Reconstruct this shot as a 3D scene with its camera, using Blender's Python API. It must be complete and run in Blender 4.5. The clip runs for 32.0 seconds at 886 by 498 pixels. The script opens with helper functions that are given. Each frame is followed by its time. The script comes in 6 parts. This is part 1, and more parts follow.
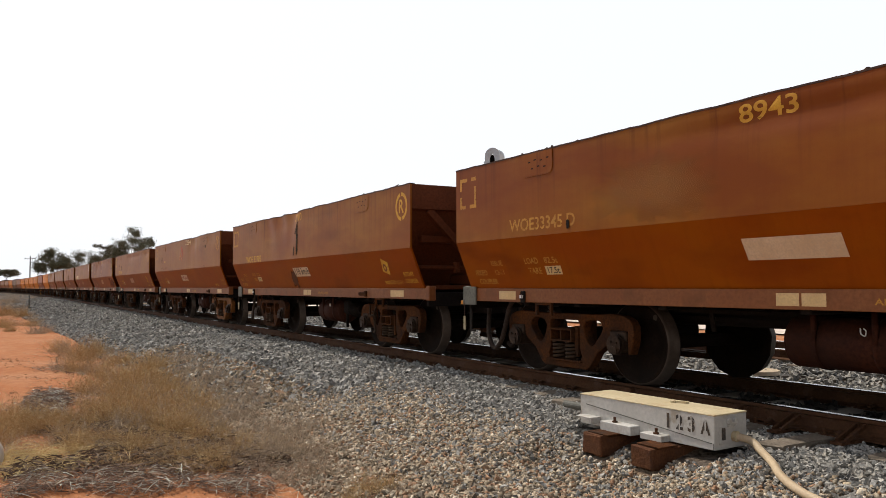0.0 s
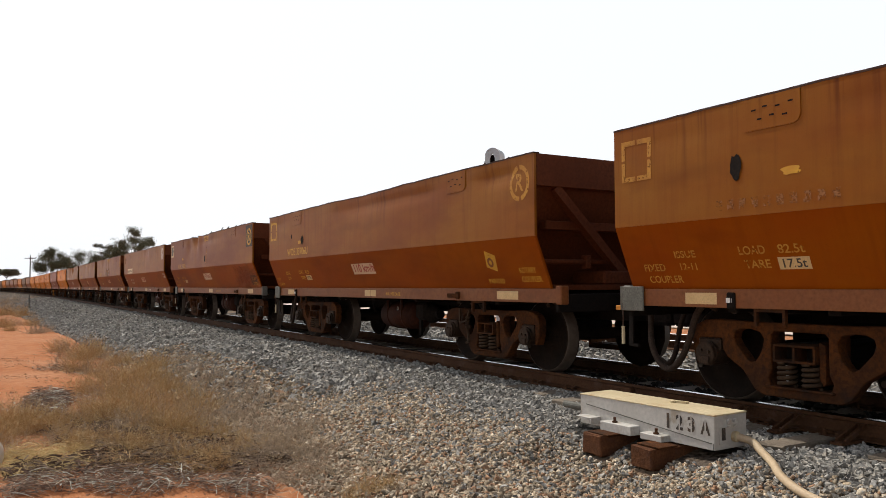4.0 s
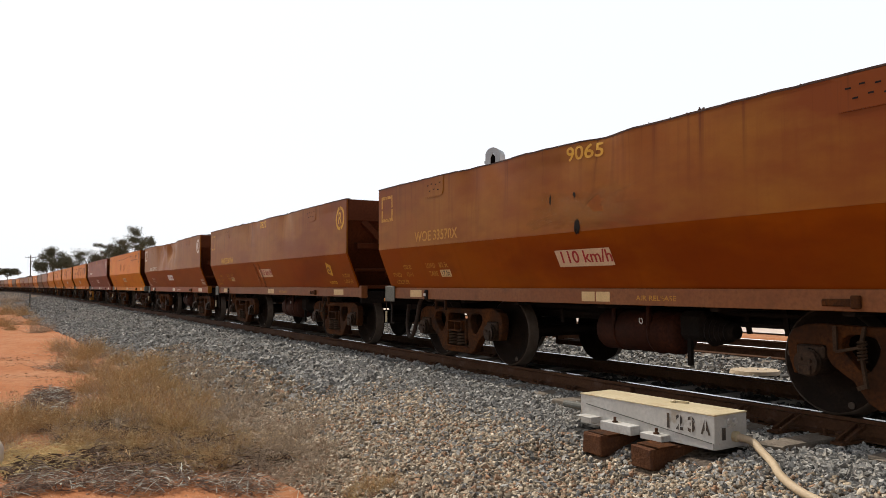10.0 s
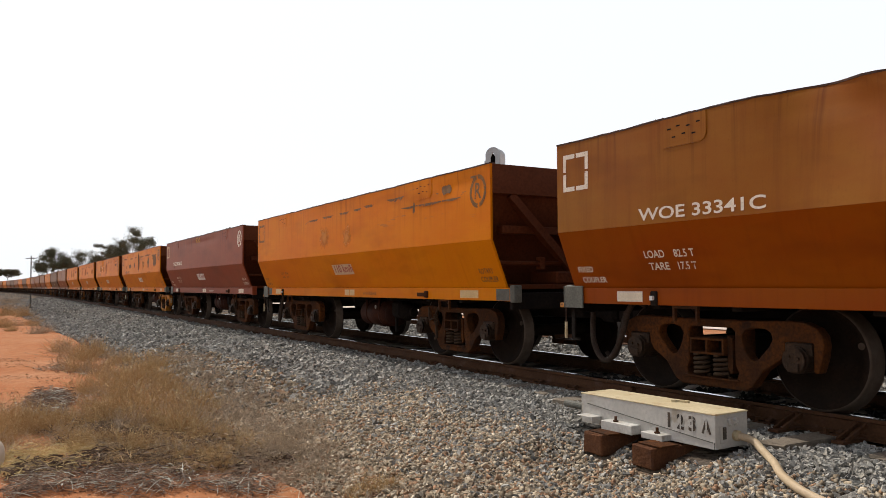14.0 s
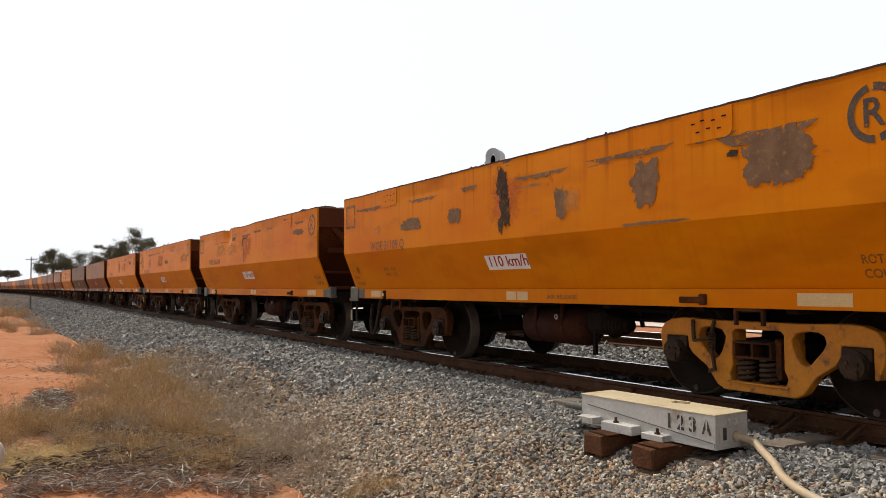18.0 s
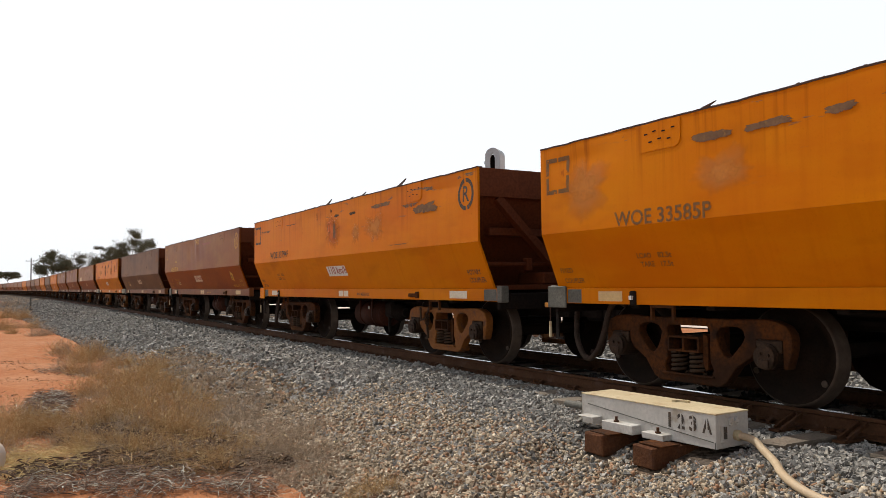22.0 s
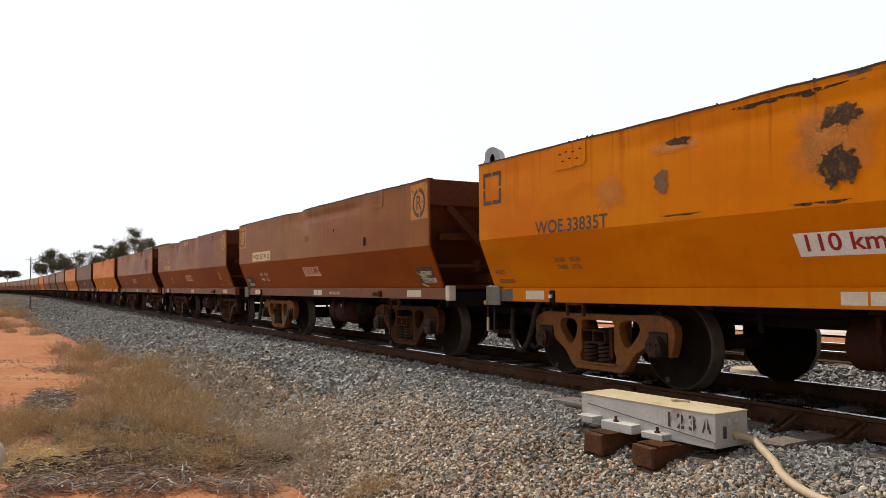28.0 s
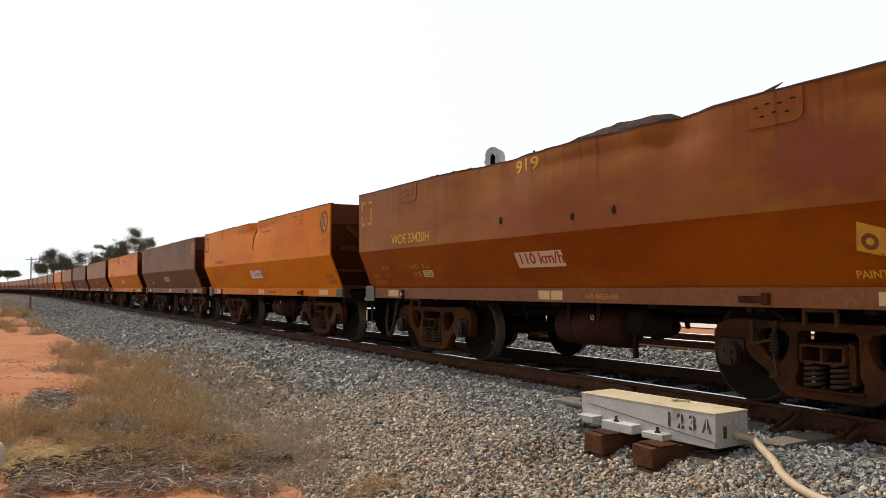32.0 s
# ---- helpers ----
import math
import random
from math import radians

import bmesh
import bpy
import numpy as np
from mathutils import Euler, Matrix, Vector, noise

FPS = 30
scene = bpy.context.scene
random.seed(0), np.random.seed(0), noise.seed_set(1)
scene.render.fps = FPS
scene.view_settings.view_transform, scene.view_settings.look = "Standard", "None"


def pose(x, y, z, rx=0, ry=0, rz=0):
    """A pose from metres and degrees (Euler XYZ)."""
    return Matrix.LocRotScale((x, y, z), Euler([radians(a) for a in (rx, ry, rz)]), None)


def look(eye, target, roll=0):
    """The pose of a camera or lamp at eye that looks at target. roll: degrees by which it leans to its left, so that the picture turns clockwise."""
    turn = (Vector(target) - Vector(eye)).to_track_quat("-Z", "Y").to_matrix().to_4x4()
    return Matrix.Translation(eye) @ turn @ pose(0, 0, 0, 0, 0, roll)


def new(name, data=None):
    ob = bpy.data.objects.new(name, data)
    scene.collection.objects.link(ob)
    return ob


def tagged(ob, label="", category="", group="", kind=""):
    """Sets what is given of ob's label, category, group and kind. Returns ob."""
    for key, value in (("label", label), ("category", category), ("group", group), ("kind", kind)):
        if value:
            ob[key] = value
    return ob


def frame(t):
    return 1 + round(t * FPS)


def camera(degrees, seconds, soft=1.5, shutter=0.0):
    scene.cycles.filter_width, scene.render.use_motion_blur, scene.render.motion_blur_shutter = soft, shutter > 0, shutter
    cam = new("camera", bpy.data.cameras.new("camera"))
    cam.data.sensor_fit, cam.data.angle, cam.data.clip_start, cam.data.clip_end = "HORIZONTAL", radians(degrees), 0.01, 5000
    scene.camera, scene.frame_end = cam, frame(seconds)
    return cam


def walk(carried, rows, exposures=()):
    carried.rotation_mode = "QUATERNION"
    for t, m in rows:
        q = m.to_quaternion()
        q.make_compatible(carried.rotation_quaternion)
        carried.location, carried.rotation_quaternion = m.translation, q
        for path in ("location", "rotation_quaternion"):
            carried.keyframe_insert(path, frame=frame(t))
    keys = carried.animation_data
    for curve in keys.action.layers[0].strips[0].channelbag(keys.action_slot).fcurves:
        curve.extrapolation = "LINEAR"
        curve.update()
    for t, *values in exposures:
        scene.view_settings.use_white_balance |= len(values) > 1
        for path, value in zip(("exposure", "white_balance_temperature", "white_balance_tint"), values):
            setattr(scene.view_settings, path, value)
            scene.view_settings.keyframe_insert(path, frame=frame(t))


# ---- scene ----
# World: x runs along the track (the train rolls towards +x), z = 0 is the top of the rails.
EYE = (0.0, 0.0, 1.037)
YAW, PITCH, ROLL = 30.222, 2.657, -0.26
RAIL_Y = 5.838            # head of the near rail
TRACK_Y = 6.59            # centre line of the near track
TRACK2_Y = 11.68          # centre line of the second track
WAGON_L, BODY_L = 10.5818, 9.3235
CURVE_X, CURVE_R = -100.0, 1650.0
WAGONS = 46


def aim(left, up, lean):
    ya, pi = radians(YAW - left), radians(PITCH + up)
    way = Vector((-math.cos(ya) * math.cos(pi), math.sin(ya) * math.cos(pi), math.sin(pi)))
    return look(EYE, Vector(EYE) + 10 * way, ROLL + lean)


cam = camera(59.89, 32.0, 0.6)
walk(cam, [(t, aim(a, b, c)) for t, a, b, c in (
    (0, -.06, .058, 0), (3, -.058, .06, .02), (6.5, -.038, .04, .095), (10, -.03, .03, .09), (12, -.01, 0, .04),
    (14, -.005, .02, -.05), (17, -.006, .075, -.05), (19, 0, .09, -.1), (21, -.01, .09, -.2), (23, -.01, .068, -.33),
    (25, -.015, .068, -.338), (28, -.027, .03, -.205), (30, -.01, .027, -.2), (32, -.008, .02, -.185))])

# ---- light: hazy white sky, high sun ahead along the line ----
world = bpy.data.worlds.new("sky")
scene.world = world
world.use_nodes = True
wn = world.node_tree.nodes
wl = world.node_tree.links
sky = wn.new("ShaderNodeTexSky")
sky.sky_type = "NISHITA"
sky.sun_disc = False
SUN_FROM = Vector((-0.58, -0.13, 0.80)).normalized()
sky.sun_elevation = math.asin(SUN_FROM.z)
sky.sun_rotation = math.atan2(SUN_FROM.x, SUN_FROM.y)
sky.air_density, sky.dust_density, sky.ozone_density = 1.0, 4.0, 1.0
haze = wn.new("ShaderNodeMix")
haze.data_type = "RGBA"
tcw = wn.new("ShaderNodeTexCoord")
sepw = wn.new("ShaderNodeSeparateXYZ")
rise = wn.new("ShaderNodeMapRange")
rise.interpolation_type = "SMOOTHSTEP"
for key, val in (("From Min", .34), ("From Max", .6), ("To Min", .9), ("To Max", .05)):
    rise.inputs[key].default_value = val
wl.new(tcw.outputs["Generated"], sepw.inputs[0])
wl.new(sepw.outputs["Z"], rise.inputs["Value"])
wl.new(rise.outputs[0], haze.inputs[0])
haze.inputs[7].default_value = (10.5, 10.8, 11.2, 1)
wl.new(sky.outputs[0], haze.inputs[6])
wl.new(haze.outputs[2], wn["Background"].inputs[0])
wn["Background"].inputs[1].default_value = 0.1
sun = new("sun", bpy.data.lights.new("sun", "SUN"))
sun.data.energy, sun.data.angle, sun.data.color = 3.75, radians(0.6), (1.0, 0.95, 0.87)
sun.matrix_world = look(SUN_FROM * 50, (0, 0, 0))
scene.view_settings.exposure = 0.0


# ---- materials ----
def node_mat(name):
    m = bpy.data.materials.new(name)
    m.use_nodes = True
    return m, m.node_tree.nodes, m.node_tree.links, m.node_tree.nodes["Principled BSDF"]


def coords(n, l, stretch=(1, 1, 1), vary=True):
    tc = n.new("ShaderNodeTexCoord")
    mp = n.new("ShaderNodeMapping")
    mp.inputs["Scale"].default_value = stretch
    l.new(tc.outputs["Object"], mp.inputs["Vector"])
    if vary:
        oi = n.new("ShaderNodeObjectInfo")
        mul = n.new("ShaderNodeMath")
        mul.operation = "MULTIPLY"
        mul.inputs[1].default_value = 60.0
        l.new(oi.outputs["Random"], mul.inputs[0])
        l.new(mul.outputs[0], mp.inputs["Location"])
    return mp.outputs[0]


def noise_tex(n, l, vec, scale, detail=4, rough=0.6):
    t = n.new("ShaderNodeTexNoise")
    t.inputs["Scale"].default_value, t.inputs["Detail"].default_value, t.inputs["Roughness"].default_value = scale, detail, rough
    l.new(vec, t.inputs["Vector"])
    return t.outputs["Fac"]


def ramp(n, l, fac, a, b):
    r = n.new("ShaderNodeMapRange")
    r.inputs["From Min"].default_value, r.inputs["From Max"].default_value = a, b
    l.new(fac, r.inputs["Value"])
    return r.outputs[0]


def mix(n, l, fac, a, b):
    m = n.new("ShaderNodeMix")
    m.data_type = "RGBA"
    for k, v in ((0, fac), (6, a), (7, b)):
        if isinstance(v, (tuple, list)):
            m.inputs[k].default_value = (*v, 1)
        elif isinstance(v, (int, float)):
            m.inputs[k].default_value = v
        else:
            l.new(v, m.inputs[k])
    return m.outputs[2]


def bump(n, l, p, height, strength, dist):
    b = n.new("ShaderNodeBump")
    b.inputs["Strength"].default_value, b.inputs["Distance"].default_value = strength, dist
    l.new(height, b.inputs["Height"])
    l.new(b.outputs[0], p.inputs["Normal"])


def rough_mat(name, c1, c2, rough=0.8, metal=0.0, scale=3.0, fine=40.0, b=0.3, dist=0.01, dirt=None, vary=True):
    """Two-tone surface: broad patches, fine grain, optional dirt colour in blotches."""
    m, n, l, p = node_mat(name)
    v = coords(n, l, vary=vary)
    big = noise_tex(n, l, v, scale)
    small = noise_tex(n, l, v, fine, 3)
    col = mix(n, l, ramp(n, l, big, .35, .65), c1, c2)
    col = mix(n, l, ramp(n, l, small, .4, .75), col, [x * .75 for x in c1])
    if dirt:
        col = mix(n, l, ramp(n, l, noise_tex(n, l, v, scale * 2.3, 6), .55, .7), col, dirt)
    l.new(col, p.inputs["Base Color"])
    p.inputs["Roughness"].default_value, p.inputs["Metallic"].default_value = rough, metal
    p.inputs["Specular IOR Level"].default_value = .3 if max(c2) > .16 else .1
    bump(n, l, p, small, b, dist)
    return m


def worn(m, low, high, scale=22.):
    """Let a painted mark flake: the surface beneath shows through in chips."""
    n, l = m.node_tree.nodes, m.node_tree.links
    p = n["Principled BSDF"]
    v = coords(n, l)
    l.new(ramp(n, l, noise_tex(n, l, v, scale, 6, .7), low, high), p.inputs["Alpha"])
    return m


def paint_mat(name, base, faded, rust, wear=0.0, streak=0.25, gloss=0.55, seed=0.0, scrape=None, spec=.3, stain=None, most=0.0, dust=0.0):
    """Weathered wagon paint: fading patches, vertical dust streaks, rust blotches and long horizontal scrapes high on the side."""
    m, n, l, p = node_mat(name)
    tc = n.new("ShaderNodeTexCoord")
    off = n.new("ShaderNodeVectorMath")
    off.inputs[1].default_value = (seed * 3.7, 0, seed)
    l.new(tc.outputs["Object"], off.inputs[0])

    def mapped(sx, sz):
        mp = n.new("ShaderNodeMapping")
        mp.inputs["Scale"].default_value = (sx, 1, sz)
        l.new(off.outputs[0], mp.inputs["Vector"])
        return mp.outputs[0]
    sep = n.new("ShaderNodeSeparateXYZ")
    l.new(tc.outputs["Object"], sep.inputs[0])
    col = mix(n, l, ramp(n, l, noise_tex(n, l, mapped(.45, 1.0), 1.3, 5), .36, .64), base, faded)
    col = mix(n, l, ramp(n, l, noise_tex(n, l, mapped(.35, .9), 2.1, 3), .52, .78), col, [c * .72 for c in base])
    st = ramp(n, l, noise_tex(n, l, mapped(6, .35), 1.4, 5, .7), .5, .72)
    sm = n.new("ShaderNodeMath")
    sm.operation = "MULTIPLY"
    sm.inputs[1].default_value = streak
    l.new(st, sm.inputs[0])
    col = mix(n, l, sm.outputs[0], col, rust)
    if most:
        # broad stains where the paint has darkened, ragged at the rim
        a = noise_tex(n, l, mapped(.28, .75), 1.15, 7, .58)
        sm2 = n.new("ShaderNodeMath")
        sm2.operation = "MULTIPLY"
        sm2.inputs[1].default_value = min(1, most + .25)
        l.new(ramp(n, l, a, .6 - .22 * most, .74 - .22 * most), sm2.inputs[0])
        col = mix(n, l, sm2.outputs[0], col, stain)
        # runs below the lip
        run_down = ramp(n, l, noise_tex(n, l, mapped(9, .18), 1.2, 4, .65), .54, .7)
        sm3 = n.new("ShaderNodeMath")
        sm3.operation = "MULTIPLY"
        l.new(run_down, sm3.inputs[0])
        l.new(ramp(n, l, sep.outputs["Z"], 1.75, 2.6), sm3.inputs[1])
        col = mix(n, l, sm3.outputs[0], col, [c * .6 for c in stain])
    grain = noise_tex(n, l, mapped(1, 1), 55, 3)
    col = mix(n, l, ramp(n, l, grain, .58, 1.2), col, [c * .6 for c in base])
    if wear > 0:
        # scrapes: thin, long in x, only on the upper half
        a = noise_tex(n, l, mapped(.8, 5.5), 1.5, 6, .62)
        hi = ramp(n, l, sep.outputs["Z"], 1.75, 2.3)
        mm = n.new("ShaderNodeMath")
        mm.operation = "MULTIPLY"
        l.new(ramp(n, l, a, .665 - wear * .09, .685 - wear * .09), mm.inputs[0])
        l.new(hi, mm.inputs[1])
        core = noise_tex(n, l, mapped(3, 3), 6, 4)
        sc = mix(n, l, ramp(n, l, core, .4, .6), scrape or rust, [c * .55 for c in (scrape or rust)])
        col = mix(n, l, mm.outputs[0], col, sc)
        c2 = ramp(n, l, noise_tex(n, l, mapped(2.2, 1.6), 1.2, 6, .7), .70 - wear * .06, .74 - wear * .06)
        col = mix(n, l, c2, col, rust)
    l.new(col, p.inputs["Base Color"])
    p.inputs["Roughness"].default_value = gloss
    p.inputs["Specular IOR Level"].default_value = spec
    p.inputs["Sheen Weight"].default_value = dust
    p.inputs["Sheen Roughness"].default_value = .45
    p.inputs["Sheen Tint"].default_value = (.85, .62, .45, 1)
    b2 = noise_tex(n, l, mapped(1, 1), 3.5, 4)
    add = n.new("ShaderNodeMath")
    add.operation = "ADD"
    l.new(grain, add.inputs[0])
    l.new(b2, add.inputs[1])
    bump(n, l, p, add.outputs[0], .08, .006)
    return m


RUST = (.16, .06, .03)
M = {}
MAROON = (.162, .036, .002)
# how far each wagon's brown paint has turned maroon
STAINED = {1: .62, 2: .42, 3: .12, 4: .4, 5: .85, 6: .3, 7: .85, 8: .65, 9: .12, 16: .65, 19: .35, 20: .8, 21: .6}
M["brown"] = [paint_mat("dusty_brown_paint", (.21, .061, .003), (.238, .092, .008), (.15, .034, .002), 0, .4, .45, 5.3 * k, None, .12, MAROON, STAINED.get(k, .45), .012) for k in range(27)]
M["brown_low"] = [paint_mat("brown_paint", (.235, .044, .0), (.245, .058, .0), (.16, .03, .0), 0, .3, .42, 5.3 * k, None, .1, (.15, .022, .0), STAINED.get(k, .45) * .6) for k in range(27)]
M["redbrown"] = [paint_mat("red_brown_paint", (.2, .036, .012), (.22, .05, .018), (.13, .026, .009), 0, .3, .48, 3., None, .12, (.15, .03, .012), .3, .03)]
M["dark"] = [paint_mat("dark_brown_paint", (.105, .036, .010), (.145, .06, .02), (.055, .02, .007), .1, .55, .52, k, None, .12, (.06, .02, .01), .4, .04) for k in (2., 9.)]
M["yellow"] = [paint_mat("yellow_paint", (.565, .152, .0), (.585, .185, .0), (.38, .09, .0), w, .25, .45, k, (.2, .13, .08), .05, (.5, .115, .0), .35, .02)
               for k, w in ((1., .1), (6., .1), (12., .15), (20., .1))]
# brown of ends and far side, with the sunless end's shade mixed in
M["end"] = rough_mat("end_brown_shaded", (.09, .024, .008), (.115, .032, .011), .7, 0, 1.5, 30, .2)
M["sill_b"] = rough_mat("sill_dusty_brown", (.185, .056, .012), (.21, .075, .02), .55, 0, 2, 30, .15, .006, (.13, .042, .008))
M["scar"] = rough_mat("bared_primer", (.2, .118, .066), (.125, .07, .04), .8, 0, 7, 50, .3, .006, (.26, .14, .05))
M["scar_d"] = rough_mat("scorched_scar", (.035, .024, .018), (.09, .05, .025), .85, 0, 9, 60, .4, .006, (.2, .1, .02))
M["scar_o"] = rough_mat("faded_orange_mark", (.56, .115, .004), (.58, .15, .004), .6, 0, 5, 50, .1)
M["scar_p"] = rough_mat("chalky_paint", (.6, .23, .035), (.58, .2, .015), .6, 0, 5, 50, .1)
M["ochre"] = rough_mat("ochre_repaint", (.27, .095, .006), (.3, .115, .012), .6, 0, 3, 50, .1)
M["redpatch"] = rough_mat("red_brown_repaint", (.22, .034, .002), (.245, .042, .003), .5, 0, 3, 50, .1)
M["box"] = rough_mat("grey_white_paint", (.5, .48, .44), (.4, .38, .34), .55, 0, 2.5, 40, .1, .005, (.3, .26, .2))
M["rim"] = rough_mat("rim_worn_steel", (.05, .03, .022), (.09, .05, .035), .6, .3, 4, 40)
M["ore"] = rough_mat("ore", (.05, .032, .026), (.09, .05, .038), .95, 0, 6, 30, 1.0, .03)
M["bogie"] = rough_mat("bogie_rust", (.034, .015, .007), (.1, .033, .007), .85, 0, 2.2, 35, .5, .012, (.022, .012, .008))
M["bogie_y"] = rough_mat("bogie_yellow", (.5, .19, .012), (.4, .15, .02), .7, 0, 4, 35, .4, .01, (.1, .05, .03))
M["bogie_o"] = rough_mat("bogie_orange_rust", (.17, .058, .010), (.22, .08, .012), .75, 0, 4, 35, .4, .01, (.09, .045, .03))
# near-black: the shade beneath the wagons is put into these two colours
M["black"] = rough_mat("underframe_shade_black", (.010, .008, .007), (.018, .013, .01), .85, 0, 3, 30, .4)
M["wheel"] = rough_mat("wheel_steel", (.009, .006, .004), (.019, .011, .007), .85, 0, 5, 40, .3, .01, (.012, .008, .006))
M["tread"] = rough_mat("wheel_tread_polished", (.09, .07, .055), (.055, .042, .032), .55, .4, 8, 60, .05)
M["spring"] = rough_mat("spring_steel", (.04, .024, .015), (.065, .04, .022), .75, 0, 10, 60)
M["cap"] = rough_mat("bearing_cap", (.03, .02, .014), (.06, .036, .022), .55, .3, 8, 50)
M["tank"] = rough_mat("tank_brown", (.028, .01, .006), (.056, .017, .008), .7, 0, 3, 30, .2)
M["grey"] = rough_mat("grey_paint", (.1, .1, .085), (.15, .145, .125), .6, 0, 5, 50)
M["white"] = rough_mat("white_paint", (.72, .72, .69), (.62, .61, .58), .55, 0, 2.5, 40, .1, .005, (.5, .45, .38))
M["cream"] = rough_mat("cream_weathered_paint", (.54, .455, .29), (.46, .375, .22), .7, 0, 2.5, 35, .2, .005, (.36, .24, .12))
M["patch"] = rough_mat("reflector_pale", (.64, .45, .21), (.54, .36, .16), .45, 0, 8, 60, .1)
M["patch_w"] = rough_mat("reflector_white", (.7, .62, .48), (.6, .52, .39), .4, 0, 8, 60, .1)
M["ltr_y"] = rough_mat("lettering_yellow", (.6, .33, .025), (.45, .2, .02), .6, 0, 9, 60, .05)
M["ltr_f"] = rough_mat("lettering_faded", (.48, .23, .025), (.34, .14, .015), .6, 0, 9, 60, .05)
M["ltr_v"] = rough_mat("lettering_worn_away", (.27, .11, .025), (.2, .07, .012), .6, 0, 9, 60, .05)
M["ltr_n"] = rough_mat("lettering_brown_faded", (.13, .06, .012), (.2, .085, .012), .6, 0, 9, 60, .05)
M["green_mark"] = rough_mat("pale_green_scrawl", (.42, .45, .14), (.5, .5, .3), .6, 0, 9, 60, .05)
M["swirl_r"] = rough_mat("faded_red_mark", (.42, .05, .012), (.38, .07, .015), .6, 0, 6, 50, .1)
M["plum"] = rough_mat("plum_brown_repaint", (.1, .035, .018), (.13, .048, .024), .5, 0, 3, 50, .1)
M["ltr_w"] = rough_mat("lettering_white", (.74, .66, .54), (.62, .53, .42), .6, 0, 9, 60, .05)
M["ltr_k"] = rough_mat("lettering_dark", (.06, .055, .05), (.12, .08, .05), .6, 0, 9, 60, .05)
M["ltr_r"] = rough_mat("lettering_red", (.33, .02, .018), (.27, .02, .015), .5, 0, 9, 60, .05)
M["board"] = rough_mat("sign_white", (.74, .72, .68), (.66, .62, .56), .45, 0, 4, 50, .05)
M["board_p"] = rough_mat("sign_peach_faded", (.60, .42, .27), (.52, .34, .2), .55, 0, 4, 50, .05)
M["hole"] = rough_mat("hole_dark", (.012, .01, .009), (.02, .015, .012), .9)
M["hose"] = rough_mat("air_hose_rubber", (.028, .019, .014), (.05, .034, .025), .75, 0, 12, 60)
M["rail"] = rough_mat("rail_rust", (.06, .027, .013), (.09, .042, .02), .75, .1, 3, 40, .3, .006, (.09, .05, .035), vary=False)
M["railtop"] = rough_mat("rail_polished_head", (.6, .6, .6), (.5, .5, .5), .22, 1.0, 2, 40, .05, vary=False)
M["sleeper"] = rough_mat("timber_sleeper_grey", (.15, .12, .09), (.22, .18, .135), .9, 0, 5, 50, .5)
M["timber"] = rough_mat("timber_bearer_brown", (.075, .03, .014), (.13, .055, .024), .85, 0, 6, 50, .6, .01, (.07, .035, .022))
M["pole"] = rough_mat("pole_timber", (.12, .1, .085), (.16, .14, .12), .9)
M["bark"] = rough_mat("bark", (.17, .135, .11), (.26, .22, .18), .9, 0, 3, 30, .6)
M["conduit"] = rough_mat("cream_conduit", (.48, .37, .24), (.42, .31, .19), .6, 0, 6, 60, .1)
M["rock"] = rough_mat("pale_rock", (.8, .7, .58), (.64, .54, .43), .9, 0, 6, 40, .8)
M["road"] = rough_mat("pale_dust_road", (.62, .52, .44), (.52, .4, .32), .95, 0, .3, 20, .3, .02, (.66, .58, .5), vary=False)
M["sig"] = rough_mat("signal_grey_paint", (.5, .52, .52), (.42, .44, .45), .55, 0, 3, 40, .1)


for key, low, high in (("scar", .4, .44), ("scar_d", .41, .45), ("scar_o", .44, .56), ("scar_p", .44, .56), ("ltr_f", .35, .43), ("ltr_y", .32, .38), ("ltr_w", .33, .38), ("ltr_k", .34, .4),
                       ("ltr_n", .36, .44), ("ltr_v", .46, .56), ("swirl_r", .42, .5)):
    worn(M[key], low, high)


def feathered(m, low, high, most, scale, amount):
    """A copy of a paint mark that thins out raggedly towards its rim (by the mesh's own cover value)."""
    m = m.copy()
    n, l = m.node_tree.nodes, m.node_tree.links
    p = n["Principled BSDF"]
    at = n.new("ShaderNodeAttribute")
    at.attribute_name = "cover"
    mul = n.new("ShaderNodeMath")
    mul.operation = "MULTIPLY_ADD"
    mul.inputs[1].default_value = amount
    l.new(noise_tex(n, l, coords(n, l), scale, 7, .7), mul.inputs[0])
    l.new(at.outputs["Fac"], mul.inputs[2])
    r = n.new("ShaderNodeMapRange")
    for key, val in (("From Min", low + amount / 2), ("From Max", high + amount / 2), ("To Min", 0), ("To Max", most)):
        r.inputs[key].default_value = val
    l.new(mul.outputs[0], r.inputs["Value"])
    l.new(r.outputs[0], p.inputs["Alpha"])
    return m


for key, low, high, most, scale, amount in (("scar", .12, .2, 1, 16, 1.1), ("scar_d", .3, .4, 1, 14, 1.5), ("scar_o", .1, .9, .8, 8, 1.0), ("scar_p", .1, .9, .7, 8, 1.0),
                                            ("ochre", .05, .8, .6, 5, .8), ("redpatch", .05, .8, .6, 5, .8), ("plum", .1, .5, .8, 8, .6)):
    M[key + "_b"] = feathered(M[key], low, high, most, scale, amount)


